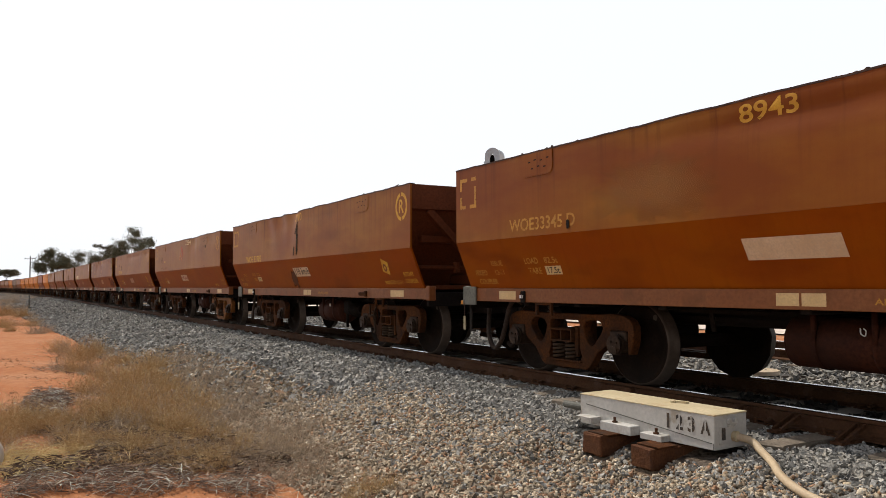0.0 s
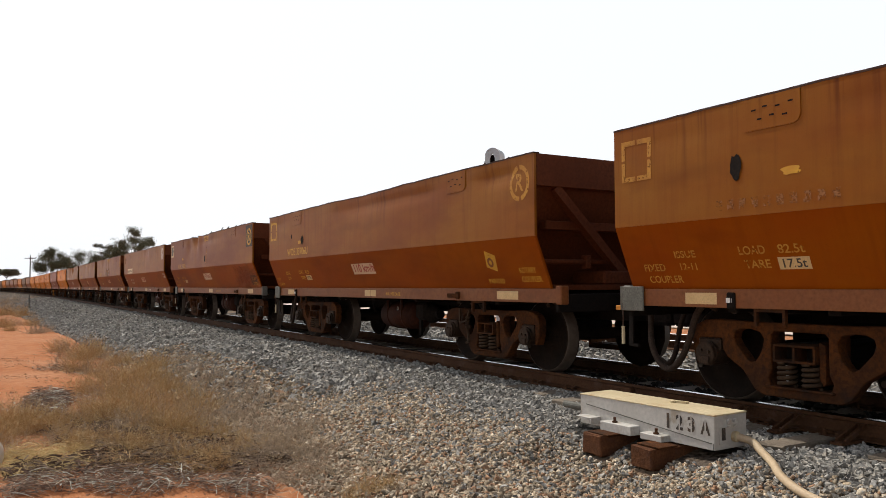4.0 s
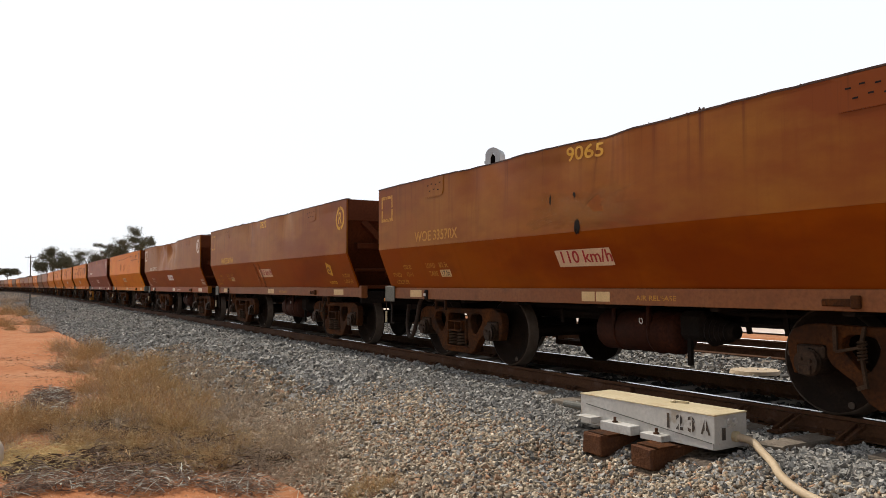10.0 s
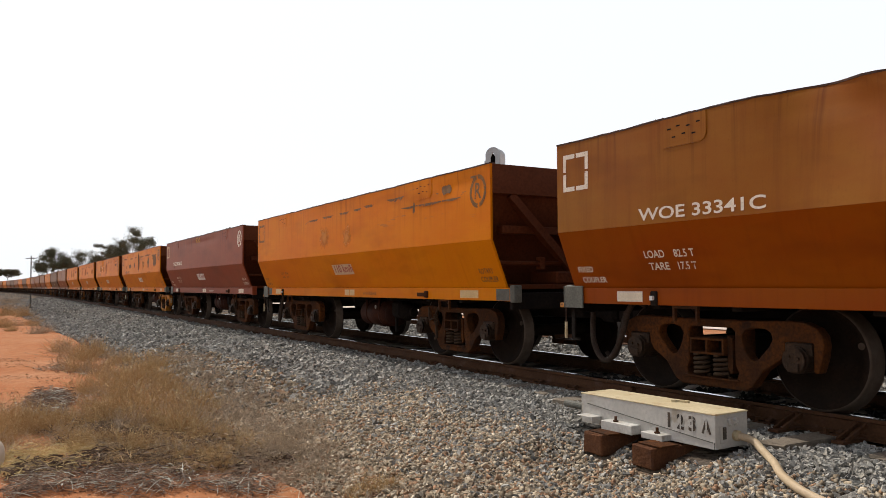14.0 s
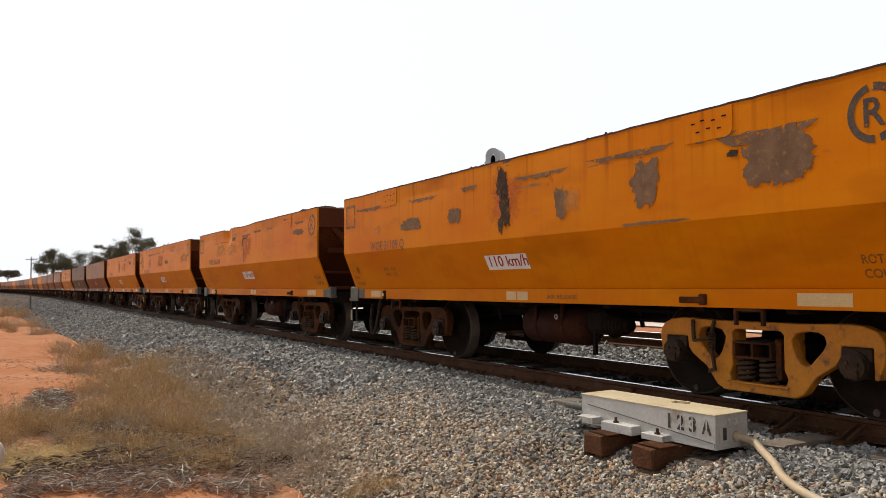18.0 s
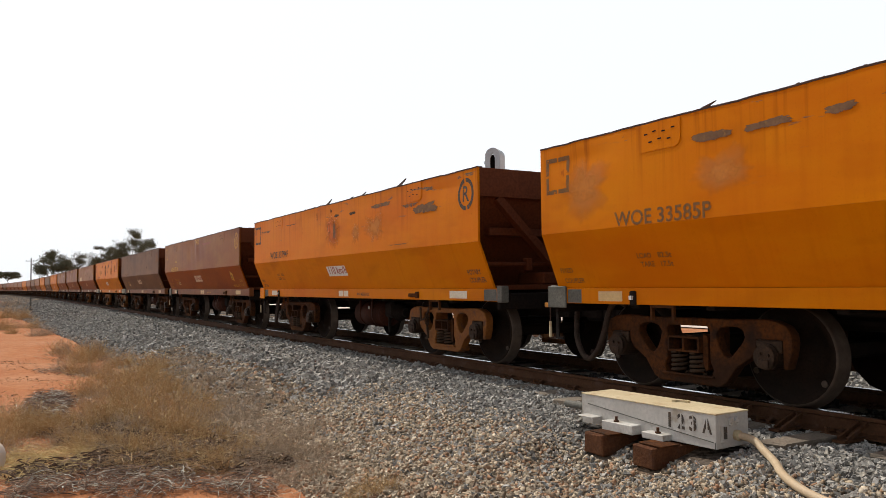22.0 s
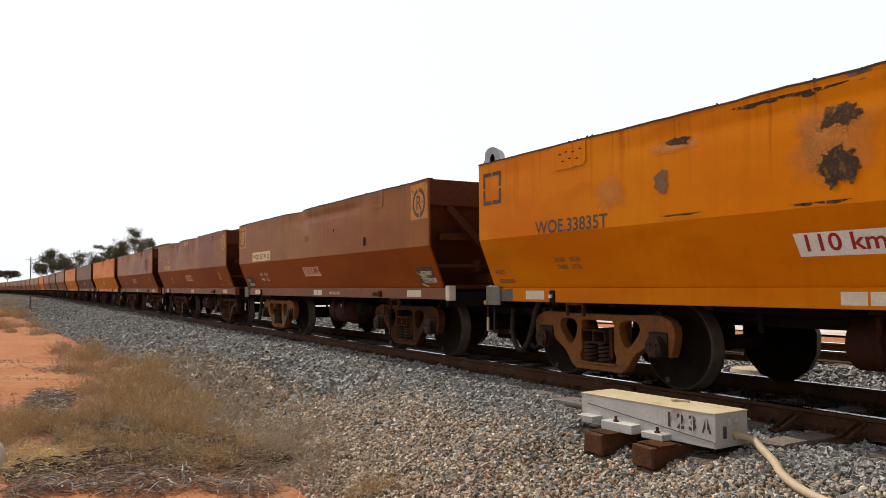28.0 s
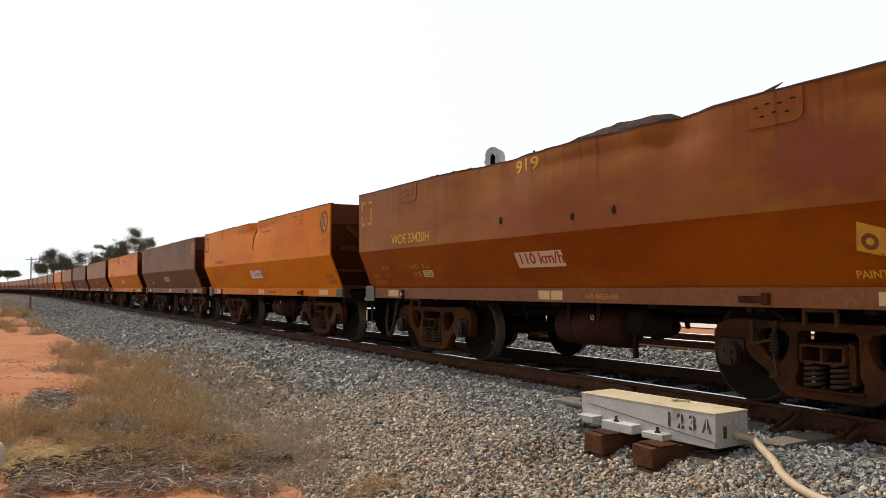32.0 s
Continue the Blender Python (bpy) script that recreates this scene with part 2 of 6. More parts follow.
def island_mat(name, cols, rough=0.9, fine=60., b=.5, dust=None):
    """Each loose piece takes a colour of its own."""
    m, n, l, p = node_mat(name)
    g = n.new("ShaderNodeNewGeometry")
    r = n.new("ShaderNodeValToRGB")
    el = r.color_ramp.elements
    el[0].color, el[1].color = (*cols[0], 1), (*cols[-1], 1)
    for k, c in enumerate(cols[1:-1]):
        e = el.new((k + 1) / (len(cols) - 1))
        e.color = (*c, 1)
    l.new(g.outputs["Random Per Island"], r.inputs[0])
    v = coords(n, l, vary=False)
    s = noise_tex(n, l, v, fine, 3)
    col = mix(n, l, ramp(n, l, s, .45, .9), r.outputs[0], [c * .6 for c in cols[0]])
    if dust:
        col = mix(n, l, ramp(n, l, noise_tex(n, l, v, .55, 4), .42, .62), col, mix(n, l, .55, col, dust))
    l.new(col, p.inputs["Base Color"])
    p.inputs["Roughness"].default_value = rough
    p.inputs["Specular IOR Level"].default_value = .08
    bump(n, l, p, s, b, .004)
    return m


M["stone"] = island_mat("ballast_stone", [(.077, .073, .067), (.346, .33, .296), (.179, .171, .152), (.513, .488, .437), (.257, .241, .214), (.116, .109, .096), (.398, .372, .326), (.283, .257, .212)])
# oily stones, with the shade under the train painted into their colour
M["stone_d"] = island_mat("oily_stone_shaded", [(.02, .018, .016), (.045, .04, .034), (.03, .026, .022)])
M["stone_b"] = island_mat("ballast_stone_brown", [(.1, .079, .057), (.447, .361, .253), (.216, .166, .112), (.621, .527, .397), (.302, .224, .144), (.375, .216, .128), (.144, .116, .084), (.491, .405, .289)])
M["pebble"] = island_mat("red_pebbles", [(.3, .13, .06), (.46, .26, .15), (.2, .09, .045), (.6, .42, .29), (.36, .17, .085)])
M["dry"] = island_mat("dry_grass", [(.228, .134, .06), (.605, .383, .181), (.349, .208, .094), (.75, .605, .336), (.484, .296, .134)], .85)
M["straw"] = island_mat("straw_grass", [(.5, .36, .15), (.66, .5, .24), (.4, .27, .1)], .85)
M["grey_twig"] = island_mat("grey_twigs", [(.345, .265, .185), (.665, .53, .382), (.246, .185, .13), (.493, .382, .265)], .9)
M["litter"] = island_mat("bark_litter", [(.085, .056, .041), (.26, .164, .112), (.138, .085, .062), (.75, .75, .621), (.172, .109, .074), (.483, .327, .225), (.103, .067, .048), (.225, .143, .097)], .85)
M["bark_dark"] = island_mat("dark_bark_litter", [(.05, .03, .02), (.12, .075, .05), (.08, .05, .033), (.34, .25, .175), (.06, .035, .025)], .9)
M["leaf"] = island_mat("gum_leaves", [(.072, .072, .041), (.128, .12, .072), (.096, .091, .052), (.175, .152, .096)], .7)


def ground_mat():
    m, n, l, p = node_mat("red_earth")
    tc = n.new("ShaderNodeTexCoord")
    v = tc.outputs["Object"]
    a = noise_tex(n, l, v, .5, 6)
    b = noise_tex(n, l, v, 6, 6, .7)
    c = noise_tex(n, l, v, 60, 4, .7)
    col = mix(n, l, ramp(n, l, a, .35, .65), (.35, .125, .045), (.42, .2, .1))
    col = mix(n, l, ramp(n, l, b, .45, .75), col, (.24, .085, .034))
    col = mix(n, l, ramp(n, l, c, .58, .72), col, (.56, .38, .25))
    l.new(col, p.inputs["Base Color"])
    p.inputs["Roughness"].default_value = .95
    p.inputs["Specular IOR Level"].default_value = .08
    bump(n, l, p, c, .6, .02)
    return m


def ballast_mat():
    m, n, l, p = node_mat("ballast_bed")
    tc = n.new("ShaderNodeTexCoord")
    v = tc.outputs["Object"]
    vo = n.new("ShaderNodeTexVoronoi")
    vo.inputs["Scale"].default_value = 17
    l.new(v, vo.inputs["Vector"])
    a = noise_tex(n, l, v, .55, 4)
    # near-black tones paint the shade in the gaps between loose stones
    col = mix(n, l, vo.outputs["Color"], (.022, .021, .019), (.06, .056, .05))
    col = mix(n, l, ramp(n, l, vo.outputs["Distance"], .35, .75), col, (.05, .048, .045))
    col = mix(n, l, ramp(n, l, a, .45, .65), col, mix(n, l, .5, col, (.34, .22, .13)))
    l.new(col, p.inputs["Base Color"])
    p.inputs["Roughness"].default_value = .95
    p.inputs["Specular IOR Level"].default_value = .08
    inv = n.new("ShaderNodeMath")
    inv.operation = "SUBTRACT"
    inv.inputs[0].default_value = 1
    l.new(vo.outputs["Distance"], inv.inputs[1])
    bump(n, l, p, inv.outputs[0], 1.0, .04)
    return m


M["earth"] = ground_mat()
M["bed"] = ballast_mat()


# ---- mesh helpers ----
def to_mesh(name, bm, mats, smooth=False):
    me = bpy.data.meshes.new(name)
    bm.normal_update()
    bm.to_mesh(me)
    bm.free()
    for m in mats if isinstance(mats, (list, tuple)) else [mats]:
        me.materials.append(m)
    if smooth:
        me.polygons.foreach_set("use_smooth", [True] * len(me.polygons))
    return me


def part(name, me, parent, at=None, label="", kind=""):
    ob = new(name, me)
    ob.parent = parent
    if at is not None:
        ob.matrix_basis = at
    return tagged(ob, label=label, kind=kind)


def empty(name, at, label, category, group="", kind=""):
    ob = new(name)
    ob.empty_display_size = .2
    ob.matrix_basis = at
    return tagged(ob, label, category, group, kind)


def box(bm, x0, x1, y0, y1, z0, z1, bev=0.0, mat=0):
    r = bmesh.ops.create_cube(bm, size=1, matrix=Matrix.LocRotScale(((x0 + x1) / 2, (y0 + y1) / 2, (z0 + z1) / 2), None, (x1 - x0, y1 - y0, z1 - z0)))
    vs = r["verts"]
    fs = list({f for v in vs for f in v.link_faces})
    for f in fs:
        f.material_index = mat
    if bev:
        bmesh.ops.bevel(bm, geom=list({e for v in vs for e in v.link_edges}), offset=bev, segments=1, profile=.5, affect="EDGES")
    return vs


def beam(bm, a, b, w, h, up=(0, 0, 1), mat=0):
    """A square bar from a to b."""
    a, b = Vector(a), Vector(b)
    d = b - a
    z = d.normalized()
    x = Vector(up).cross(z)
    x = x.normalized() if x.length > 1e-4 else Vector((1, 0, 0))
    y = z.cross(x)
    m = Matrix((x, y, z)).transposed().to_4x4()
    m.translation = (a + b) / 2
    r = bmesh.ops.create_cube(bm, size=1, matrix=m @ Matrix.Diagonal((w, h, d.length, 1)))
    for f in {f for v in r["verts"] for f in v.link_faces}:
        f.material_index = mat


def cyl(bm, a, b, r0, r1=None, seg=20, mat=0, caps=True):
    a, b = Vector(a), Vector(b)
    d = b - a
    m = Matrix.Translation((a + b) / 2) @ d.to_track_quat("Z", "Y").to_matrix().to_4x4()
    r = bmesh.ops.create_cone(bm, cap_ends=caps, segments=seg, radius1=r0, radius2=r0 if r1 is None else r1, depth=d.length, matrix=m)
    for f in {f for v in r["verts"] for f in v.link_faces}:
        f.material_index = mat


def tube(points, radius, seg=8):
    """A round pipe along a line of points."""
    bm = bmesh.new()
    rings = []
    pts = [Vector(p) for p in points]
    for i, p in enumerate(pts):
        d = (pts[min(i + 1, len(pts) - 1)] - pts[max(i - 1, 0)]).normalized()
        x = d.cross(Vector((.13, .2, 1))).normalized()
        y = d.cross(x)
        r = radius[i] if isinstance(radius, (list, tuple)) else radius
        rings.append([bm.verts.new(p + (x * math.cos(a) + y * math.sin(a)) * r) for a in [2 * math.pi * k / seg for k in range(seg)]])
    for a, b in zip(rings, rings[1:]):
        for k in range(seg):
            bm.faces.new((a[k], a[(k + 1) % seg], b[(k + 1) % seg], b[k]))
    bm.faces.new(rings[0][::-1])
    bm.faces.new(rings[-1])
    return bm


def smooth_line(pts, n=8):
    """Points along a Catmull-Rom line."""
    p = [Vector(q) for q in pts]
    p = [p[0]] + p + [p[-1]]
    out = []
    for i in range(1, len(p) - 2):
        for k in range(n):
            t = k / n
            out.append(.5 * ((2 * p[i]) + (p[i + 1] - p[i - 1]) * t + (2 * p[i - 1] - 5 * p[i] + 4 * p[i + 1] - p[i + 2]) * t * t
                             + (3 * p[i] - p[i - 1] - 3 * p[i + 1] + p[i + 2]) * t ** 3))
    return out + [p[-2]]


def plate(outline, holes, y0, y1):
    """A thick plate in the xz plane with holes."""
    bm = bmesh.new()
    edges = []
    for loop in [outline] + holes:
        vs = [bm.verts.new((x, y0, z)) for x, z in loop]
        edges += [bm.edges.new((vs[i], vs[(i + 1) % len(vs)])) for i in range(len(vs))]
    bmesh.ops.triangle_fill(bm, use_beauty=True, use_dissolve=False, edges=edges)
    r = bmesh.ops.extrude_face_region(bm, geom=bm.faces[:])
    for v in [g for g in r["geom"] if isinstance(g, bmesh.types.BMVert)]:
        v.co.y = y1
    bmesh.ops.recalc_face_normals(bm, faces=bm.faces[:])
    return bm


def mesh_from(name, verts, faces, mats, smooth=False):
    """A mesh from arrays: faces all of one length."""
    verts, faces = np.asarray(verts, np.float32), np.asarray(faces, np.int32)
    me = bpy.data.meshes.new(name)
    k = faces.shape[1]
    me.vertices.add(len(verts))
    me.vertices.foreach_set("co", verts.ravel())
    me.loops.add(faces.size)
    me.loops.foreach_set("vertex_index", faces.ravel())
    me.polygons.add(len(faces))
    me.polygons.foreach_set("loop_start", np.arange(0, faces.size, k, dtype=np.int32))
    me.polygons.foreach_set("use_smooth", np.full(len(faces), smooth))
    me.update(calc_edges=True)
    for m in mats if isinstance(mats, (list, tuple)) else [mats]:
        me.materials.append(m)
    return me


FONT_CACHE = {}


def glyphs(text, size, width=1.0, bold=.016):
    """Flat triangles of a line of lettering, starting at the origin: points and faces."""
    key = (text, size, width, bold)
    if key not in FONT_CACHE:
        cu = bpy.data.curves.new("lettering", "FONT")
        cu.body, cu.size, cu.resolution_u, cu.offset = text, size, 4, size * bold
        ob = new("lettering", cu)
        me = bpy.data.meshes.new_from_object(ob)
        me.calc_loop_triangles()
        v = np.array([list(p.co) for p in me.vertices]) if len(me.vertices) else np.zeros((0, 3))
        f = np.array([list(t.vertices) for t in me.loop_triangles])
        if len(v):
            v[:, 0] *= width
        bpy.data.objects.remove(ob)
        bpy.data.meshes.remove(me)
        bpy.data.curves.remove(cu)
        FONT_CACHE[key] = (v, f)
    return FONT_CACHE[key]


# ---- the line of the track and the train's run ----
def on_track(s):
    """Centre line of the near track at the distance s: x, y and heading."""
    if s > CURVE_X:
        return s, TRACK_Y, 0.0
    th = (CURVE_X - s) / CURVE_R
    return CURVE_X - CURVE_R * math.sin(th), TRACK_Y - CURVE_R * (1 - math.cos(th)), th


# slack running in and out of the couplings: seconds, metres
TRIM = ((0, 1, 2, 3, 6, 7, 9, 11, 12, 13, 14, 17, 18, 19, 20, 21, 22, 23, 24, 25, 28, 29, 30, 31, 32),
        (-.02, -.03, -.035, -.045, 0, .01, .012, -.01, .05, .065, .045, .01, .08, .06, .09, .02, .03, .035, -.03, .035, .02, -.05, -.17, -.13, -.02))


def run(t):
    """How far the first wagon's rear end has come at t seconds."""
    return -8.3151 + 5.9506 * t + .0323 * t * t / 2 + .0003 * t ** 3 / 6 + float(np.interp(t, *TRIM))


# ---- ground, ballast, tracks ----
def track_shift(x):
    """How far the near track bends aside at x."""
    if x >= CURVE_X:
        return 0.0
    return -(CURVE_R - math.sqrt(max(1.0, CURVE_R ** 2 - min(CURVE_X - x, CURVE_R - 1) ** 2)))


def ground_z(x, y):
    """Natural ground: flat red earth with low bumps."""
    z = -.56 + .05 * noise.noise(Vector((x * .25, y * .3, 0))) + .018 * noise.noise(Vector((x * 1.3, y * 1.3, 4)))
    if math.hypot(x, y) > 60:
        z = -.56
    return z


BED = ((1.5, -.74), (2.2, -.6), (2.7, -.52), (3.2, -.46), (4.0, -.36), (4.75, -.25), (5.2, -.2), (8.2, -.2), (9.0, -.26), (10.1, -.22), (13.4, -.22), (14.2, -.45), (15.2, -.8))


def bed_z(x, y):
    """Ballast: a level bed with a ragged, spreading foot."""
    if y < 4.2:
        y += (4.2 - y) * .3 * noise.noise(Vector((x * .35, 1.7, 0)))
        y = max(1.5, y)
    for (y0, z0), (y1, z1) in zip(BED, BED[1:]):
        if y0 <= y <= y1:
            t = (y - y0) / (y1 - y0)
            scoop = .12 * math.exp(-((x + 4.65) / .7) ** 4 - ((y - 4.05) / .42) ** 2)
            return z0 + (z1 - z0) * t + .03 * noise.noise(Vector((x * .7, y * .9, 7))) - scoop
    return -.8


def bed_shift(x, y):
    """The bed follows the bend, and its foot spreads wider far off."""
    foot = max(0, min(2.6, (-26 - x) * .045))
    return track_shift(x) - (foot * (4.2 - y) / 2.3 if y < 4.2 else 0)


def sheet(name, xs, ys, fn, mat, label):
    v = [(x, y + (bed_shift(x, y) if name == "ballast_bed" else 0), fn(x, y)) for x in xs for y in ys]
    ny = len(ys)
    f = [(i * ny + j, (i + 1) * ny + j, (i + 1) * ny + j + 1, i * ny + j + 1) for i in range(len(xs) - 1) for j in range(ny - 1)]
    return tagged(new(name, mesh_from(name, v, f, mat, True)), label, "ground", kind="structure")


def steps(parts):
    out = []
    for a, b, d in parts:
        out += list(np.arange(a, b, d))
    return out + [parts[-1][1]]


sheet("ground", steps(((-1500, -300, 200), (-300, -60, 20), (-60, -16, 2), (-16, 4, .2), (4, 60, 8), (60, 1500, 180))),
      steps(((-1500, -100, 200), (-100, -8, 10), (-8, 4, .2), (4, 16, 2), (16, 100, 12), (100, 1500, 200))), ground_z, M["earth"], "dusty red-orange earth with small pebbles")
sheet("ballast_bed", steps(((-420, -60, 6), (-60, -16, 1), (-16, 8, .25), (8, 60, 4))), steps(((1.5, 15.2, .19),)), bed_z, M["bed"], "crushed stone ballast bed, darkened as shade between the loose stones")

sheet("service_road", steps(((-200, 60, 10),)), steps(((21, 46, 2.5),)), lambda x, y: -.5 + .02 * noise.noise(Vector((x * .1, y * .2, 2))), M["road"], "pale dusty gravel road beyond the tracks")

RAIL = [(-.07, -.17), (.07, -.17), (.07, -.158), (.012, -.135), (.010, -.045), (.036, -.034), (.036, -.006), (.028, 0), (-.028, 0), (-.036, -.006), (-.036, -.034), (-.010, -.045), (-.012, -.135), (-.07, -.158)]


def rail_mesh(xs, y0, bend=True):
    verts, faces = [], []
    k = len(RAIL)
    for x in xs:
        d = track_shift(x) if bend else 0
        verts += [(x, y0 + d + a, b) for a, b in RAIL]
    for i in range(len(xs) - 1):
        for j in range(k):
            a, b = i * k + j, i * k + (j + 1) % k
            faces.append((a, a + k, b + k, b))
    me = mesh_from("rail", verts, faces, [M["rail"], M["railtop"]])
    top = [i for i in range(len(faces)) if i % k in (6, 7, 8)]
    for i in top:
        me.polygons[i].material_index = 1
    return me


track = empty("railway_track", pose(0, TRACK_Y, -.17), "steel rails on weathered timber sleepers in ballast", "track", kind="structure")
track2 = empty("railway_track", pose(0, TRACK2_Y, -.17), "second pair of steel rails in ballast behind the train", "track", kind="structure")
down = Matrix.Translation((0, -TRACK_Y, .17))
down2 = Matrix.Translation((0, -TRACK2_Y, .17))
xs = steps(((-420, -60, 5), (-60, 30, 6)))
for y in (TRACK_Y - .7525, TRACK_Y + .7525):
    part("rail", rail_mesh(xs, y), track, down)
for y in (TRACK2_Y - .7525, TRACK2_Y + .7525):
    part("rail", rail_mesh([-420, -160, -60, 30], y, False), track2, down2)


def sleeper_mesh(seed, length=2.55):
    bm = bmesh.new()
    rnd = random.Random(seed)
    vs = box(bm, -.115, .115, -length / 2, length / 2, -.16, 0, .015)
    for v in bm.verts:
        v.co += Vector((rnd.uniform(-.008, .008), rnd.uniform(-.03, .03), rnd.uniform(-.006, .004)))
    return to_mesh("sleeper", bm, M["sleeper"])


SLEEPERS = [sleeper_mesh(k) for k in range(5)]
TIMBERS = [sleeper_mesh(20 + k, 2.8) for k in range(3)]
bm = bmesh.new()
box(bm, -.09, .09, -.13, .13, 0, .014)
cyl(bm, (-.05, -.105, .01), (-.05, -.105, .05), .016, seg=8)
cyl(bm, (.05, .105, .01), (.05, .105, .05), .016, seg=8)
beam(bm, (-.06, -.11, .045), (-.02, -.055, .035), .03, .02)
beam(bm, (.06, -.11, .03), (.06, -.05, .045), .04, .02)
beam(bm, (.06, .11, .03), (.06, .05, .045), .04, .02)
CLIP = to_mesh("rail_plate", bm, M["rail"])
k = 0
for x in np.arange(-62, 4, .64):
    rnd = random.Random(k)
    long = -6.6 < x < -3.2
    part("sleeper", (TIMBERS if long else SLEEPERS)[k % (3 if long else 5)], track, pose(x + rnd.uniform(-.03, .03), rnd.uniform(-.06, .06) - (.07 if long else 0), rnd.uniform(-.004, .006) + (.004 if long else 0), 0, 0, rnd.uniform(-1.5, 1.5)))
    if x > -20:
        part("rail_plate", CLIP, track, pose(x, -.7525, .0))
        part("rail_plate", CLIP, track, pose(x, .7525, .0))
    if x > -26:
        part("sleeper", SLEEPERS[(k + 2) % 5], track2, pose(x + .2, 0, -.012))
    k += 1
# far sleepers, joined
bm = bmesh.new()
for x in np.arange(-300, -62.5, .64):
    d = track_shift(x)
    box(bm, x - .115, x + .115, d - 1.28, d + 1.28, -.15, -.012)
part("sleeper_row", to_mesh("sleeper_row", bm, M["sleeper"]), track, kind="stuff")
# heavy rail braces of the turnout
bm = bmesh.new()
box(bm, -.05, .05, -.36, -.03, 0, .02)
beam(bm, (-.035, -.30, .02), (-.035, -.04, .115), .02, .03)
beam(bm, (.035, -.30, .02), (.035, -.04, .115), .02, .03)
BRACE = to_mesh("rail_brace", bm, M["rail"])
for x in (-4.6, -4.1, -3.55, -3.0, -2.4):
    part("rail_brace", BRACE, track, pose(x, -.7525, .0))
bm = bmesh.new()
box(bm, -.2, .2, -.11, -.04, .02, .13, .01)
JOINT = to_mesh("fish_plate", bm, M["rail"])
part("fish_plate", JOINT, track, pose(-6.2, -.7525 + .03, .0))
bm = bmesh.new()
box(bm, -.02, .02, -.075, -.04, .05, .17, .004)
part("rail_marker", to_mesh("rail_marker", bm, M["bogie_y"]), track, pose(-2.62, -.7525, .0), label="yellow painted rail mark")


# ---- loose stones: flat-sided broken lumps ----
def stone_shapes(count=24):
    rnd = np.random.RandomState(3)
    corners = np.array([(x, y, z) for x in (-1, 1) for y in (-1, 1) for z in (-1, 1)], float)
    quads = ((0, 1, 3, 2), (4, 6, 7, 5), (0, 4, 5, 1), (2, 3, 7, 6), (0, 2, 6, 4), (1, 5, 7, 3))
    out = []
    for k in range(count):
        v = corners * np.array((1.0, rnd.uniform(.45, .72), rnd.uniform(.36, .6))) + rnd.uniform(-.3, .3, (8, 3)) * np.array((1.1, .8, .7))
        # one end drawn to an edge
        v[4:, 1:] *= rnd.uniform(.55, 1)
        out.append(v)
    return np.array(out), np.array([t for a, b, c, d in quads for t in ((a, b, c), (a, c, d))])


SHAPES, SHAPE_F = stone_shapes()


def stones(name, count, x0, x1, y0, y1, size, mat, seed, label, keep=lambda x, y: True, power=1.0, tilt=.75, lift=1.0, smooth=False):
    rnd = np.random.RandomState(seed)
    xs = x1 - (x1 - x0) * rnd.rand(count) ** power
    ys = y0 + (y1 - y0) * rnd.rand(count)
    ok = np.array([keep(x, y) for x, y in zip(xs, ys)])
    xs, ys = xs[ok], ys[ok]
    k = len(xs)
    zs = np.array([max(bed_z(x, y), ground_z(x, y) if y < 3.2 else -9) for x, y in zip(xs, ys)])
    sh = np.array([bed_shift(x, y) for x, y in zip(xs, ys)])
    r = size * (.6 + .85 * rnd.rand(k) ** 1.5)
    yaw, tip, lean = rnd.rand(k) * 6.283, rnd.normal(size=k) * tilt, rnd.normal(size=k) * tilt
    v = SHAPES[rnd.randint(len(SHAPES), size=k)] * r[:, None, None]
    for ang, i, j in ((tip, 0, 2), (lean, 1, 2), (yaw, 0, 1)):
        c, s = np.cos(ang)[:, None], np.sin(ang)[:, None]
        a, b = v[:, :, i].copy(), v[:, :, j].copy()
        v[:, :, i], v[:, :, j] = a * c - b * s, a * s + b * c
    v += np.stack([xs, ys + sh, zs + r * rnd.uniform(-.1, 1.0, k) * lift], 1)[:, None, :]
    f = SHAPE_F[None] + 8 * np.arange(k)[:, None, None]
    ob = new(name, mesh_from(name, v.reshape(-1, 3), f.reshape(-1, 3), mat, smooth))
    return tagged(ob, label, "gravel", kind="stuff")


def clear_of_rails(x, y):
    on_sleeper = (5.12 if -6.6 < x < -3.2 else 5.3) < y < 7.9 and abs((x + 62.32) % .64 - .32) < .11
    bearer = (abs(x + 4.92) < .14 or abs(x + 4.35) < .14) and 4.27 < y < 5.0
    return not (on_sleeper and (x * 37.7 + y * 91.3) % 1 > .2) and not any(abs(y - (TRACK_Y + s * .7525)) < .11 for s in (-1, 1)) and not (-5.5 < x < -3.9 and 4.5 < y < 5.0) and not bearer


def tan_zone(x, y):
    """Where dusty tan stones lie over the grey: the lower slope."""
    return (4.4 - y) * 1.1 + noise.noise(Vector((x * .8, y * .9, 2))) * .8 + (x + 7) * .04 > ((x * 53.1 + y * 97.7) % 1 - .5) * .9


def grey_zone(x, y):
    return clear_of_rails(x, y) and (not tan_zone(x, y) or (x * 17.3 + y * 71.9) % 1 < .3)


def brown_zone(x, y):
    return clear_of_rails(x, y) and tan_zone(x, y)


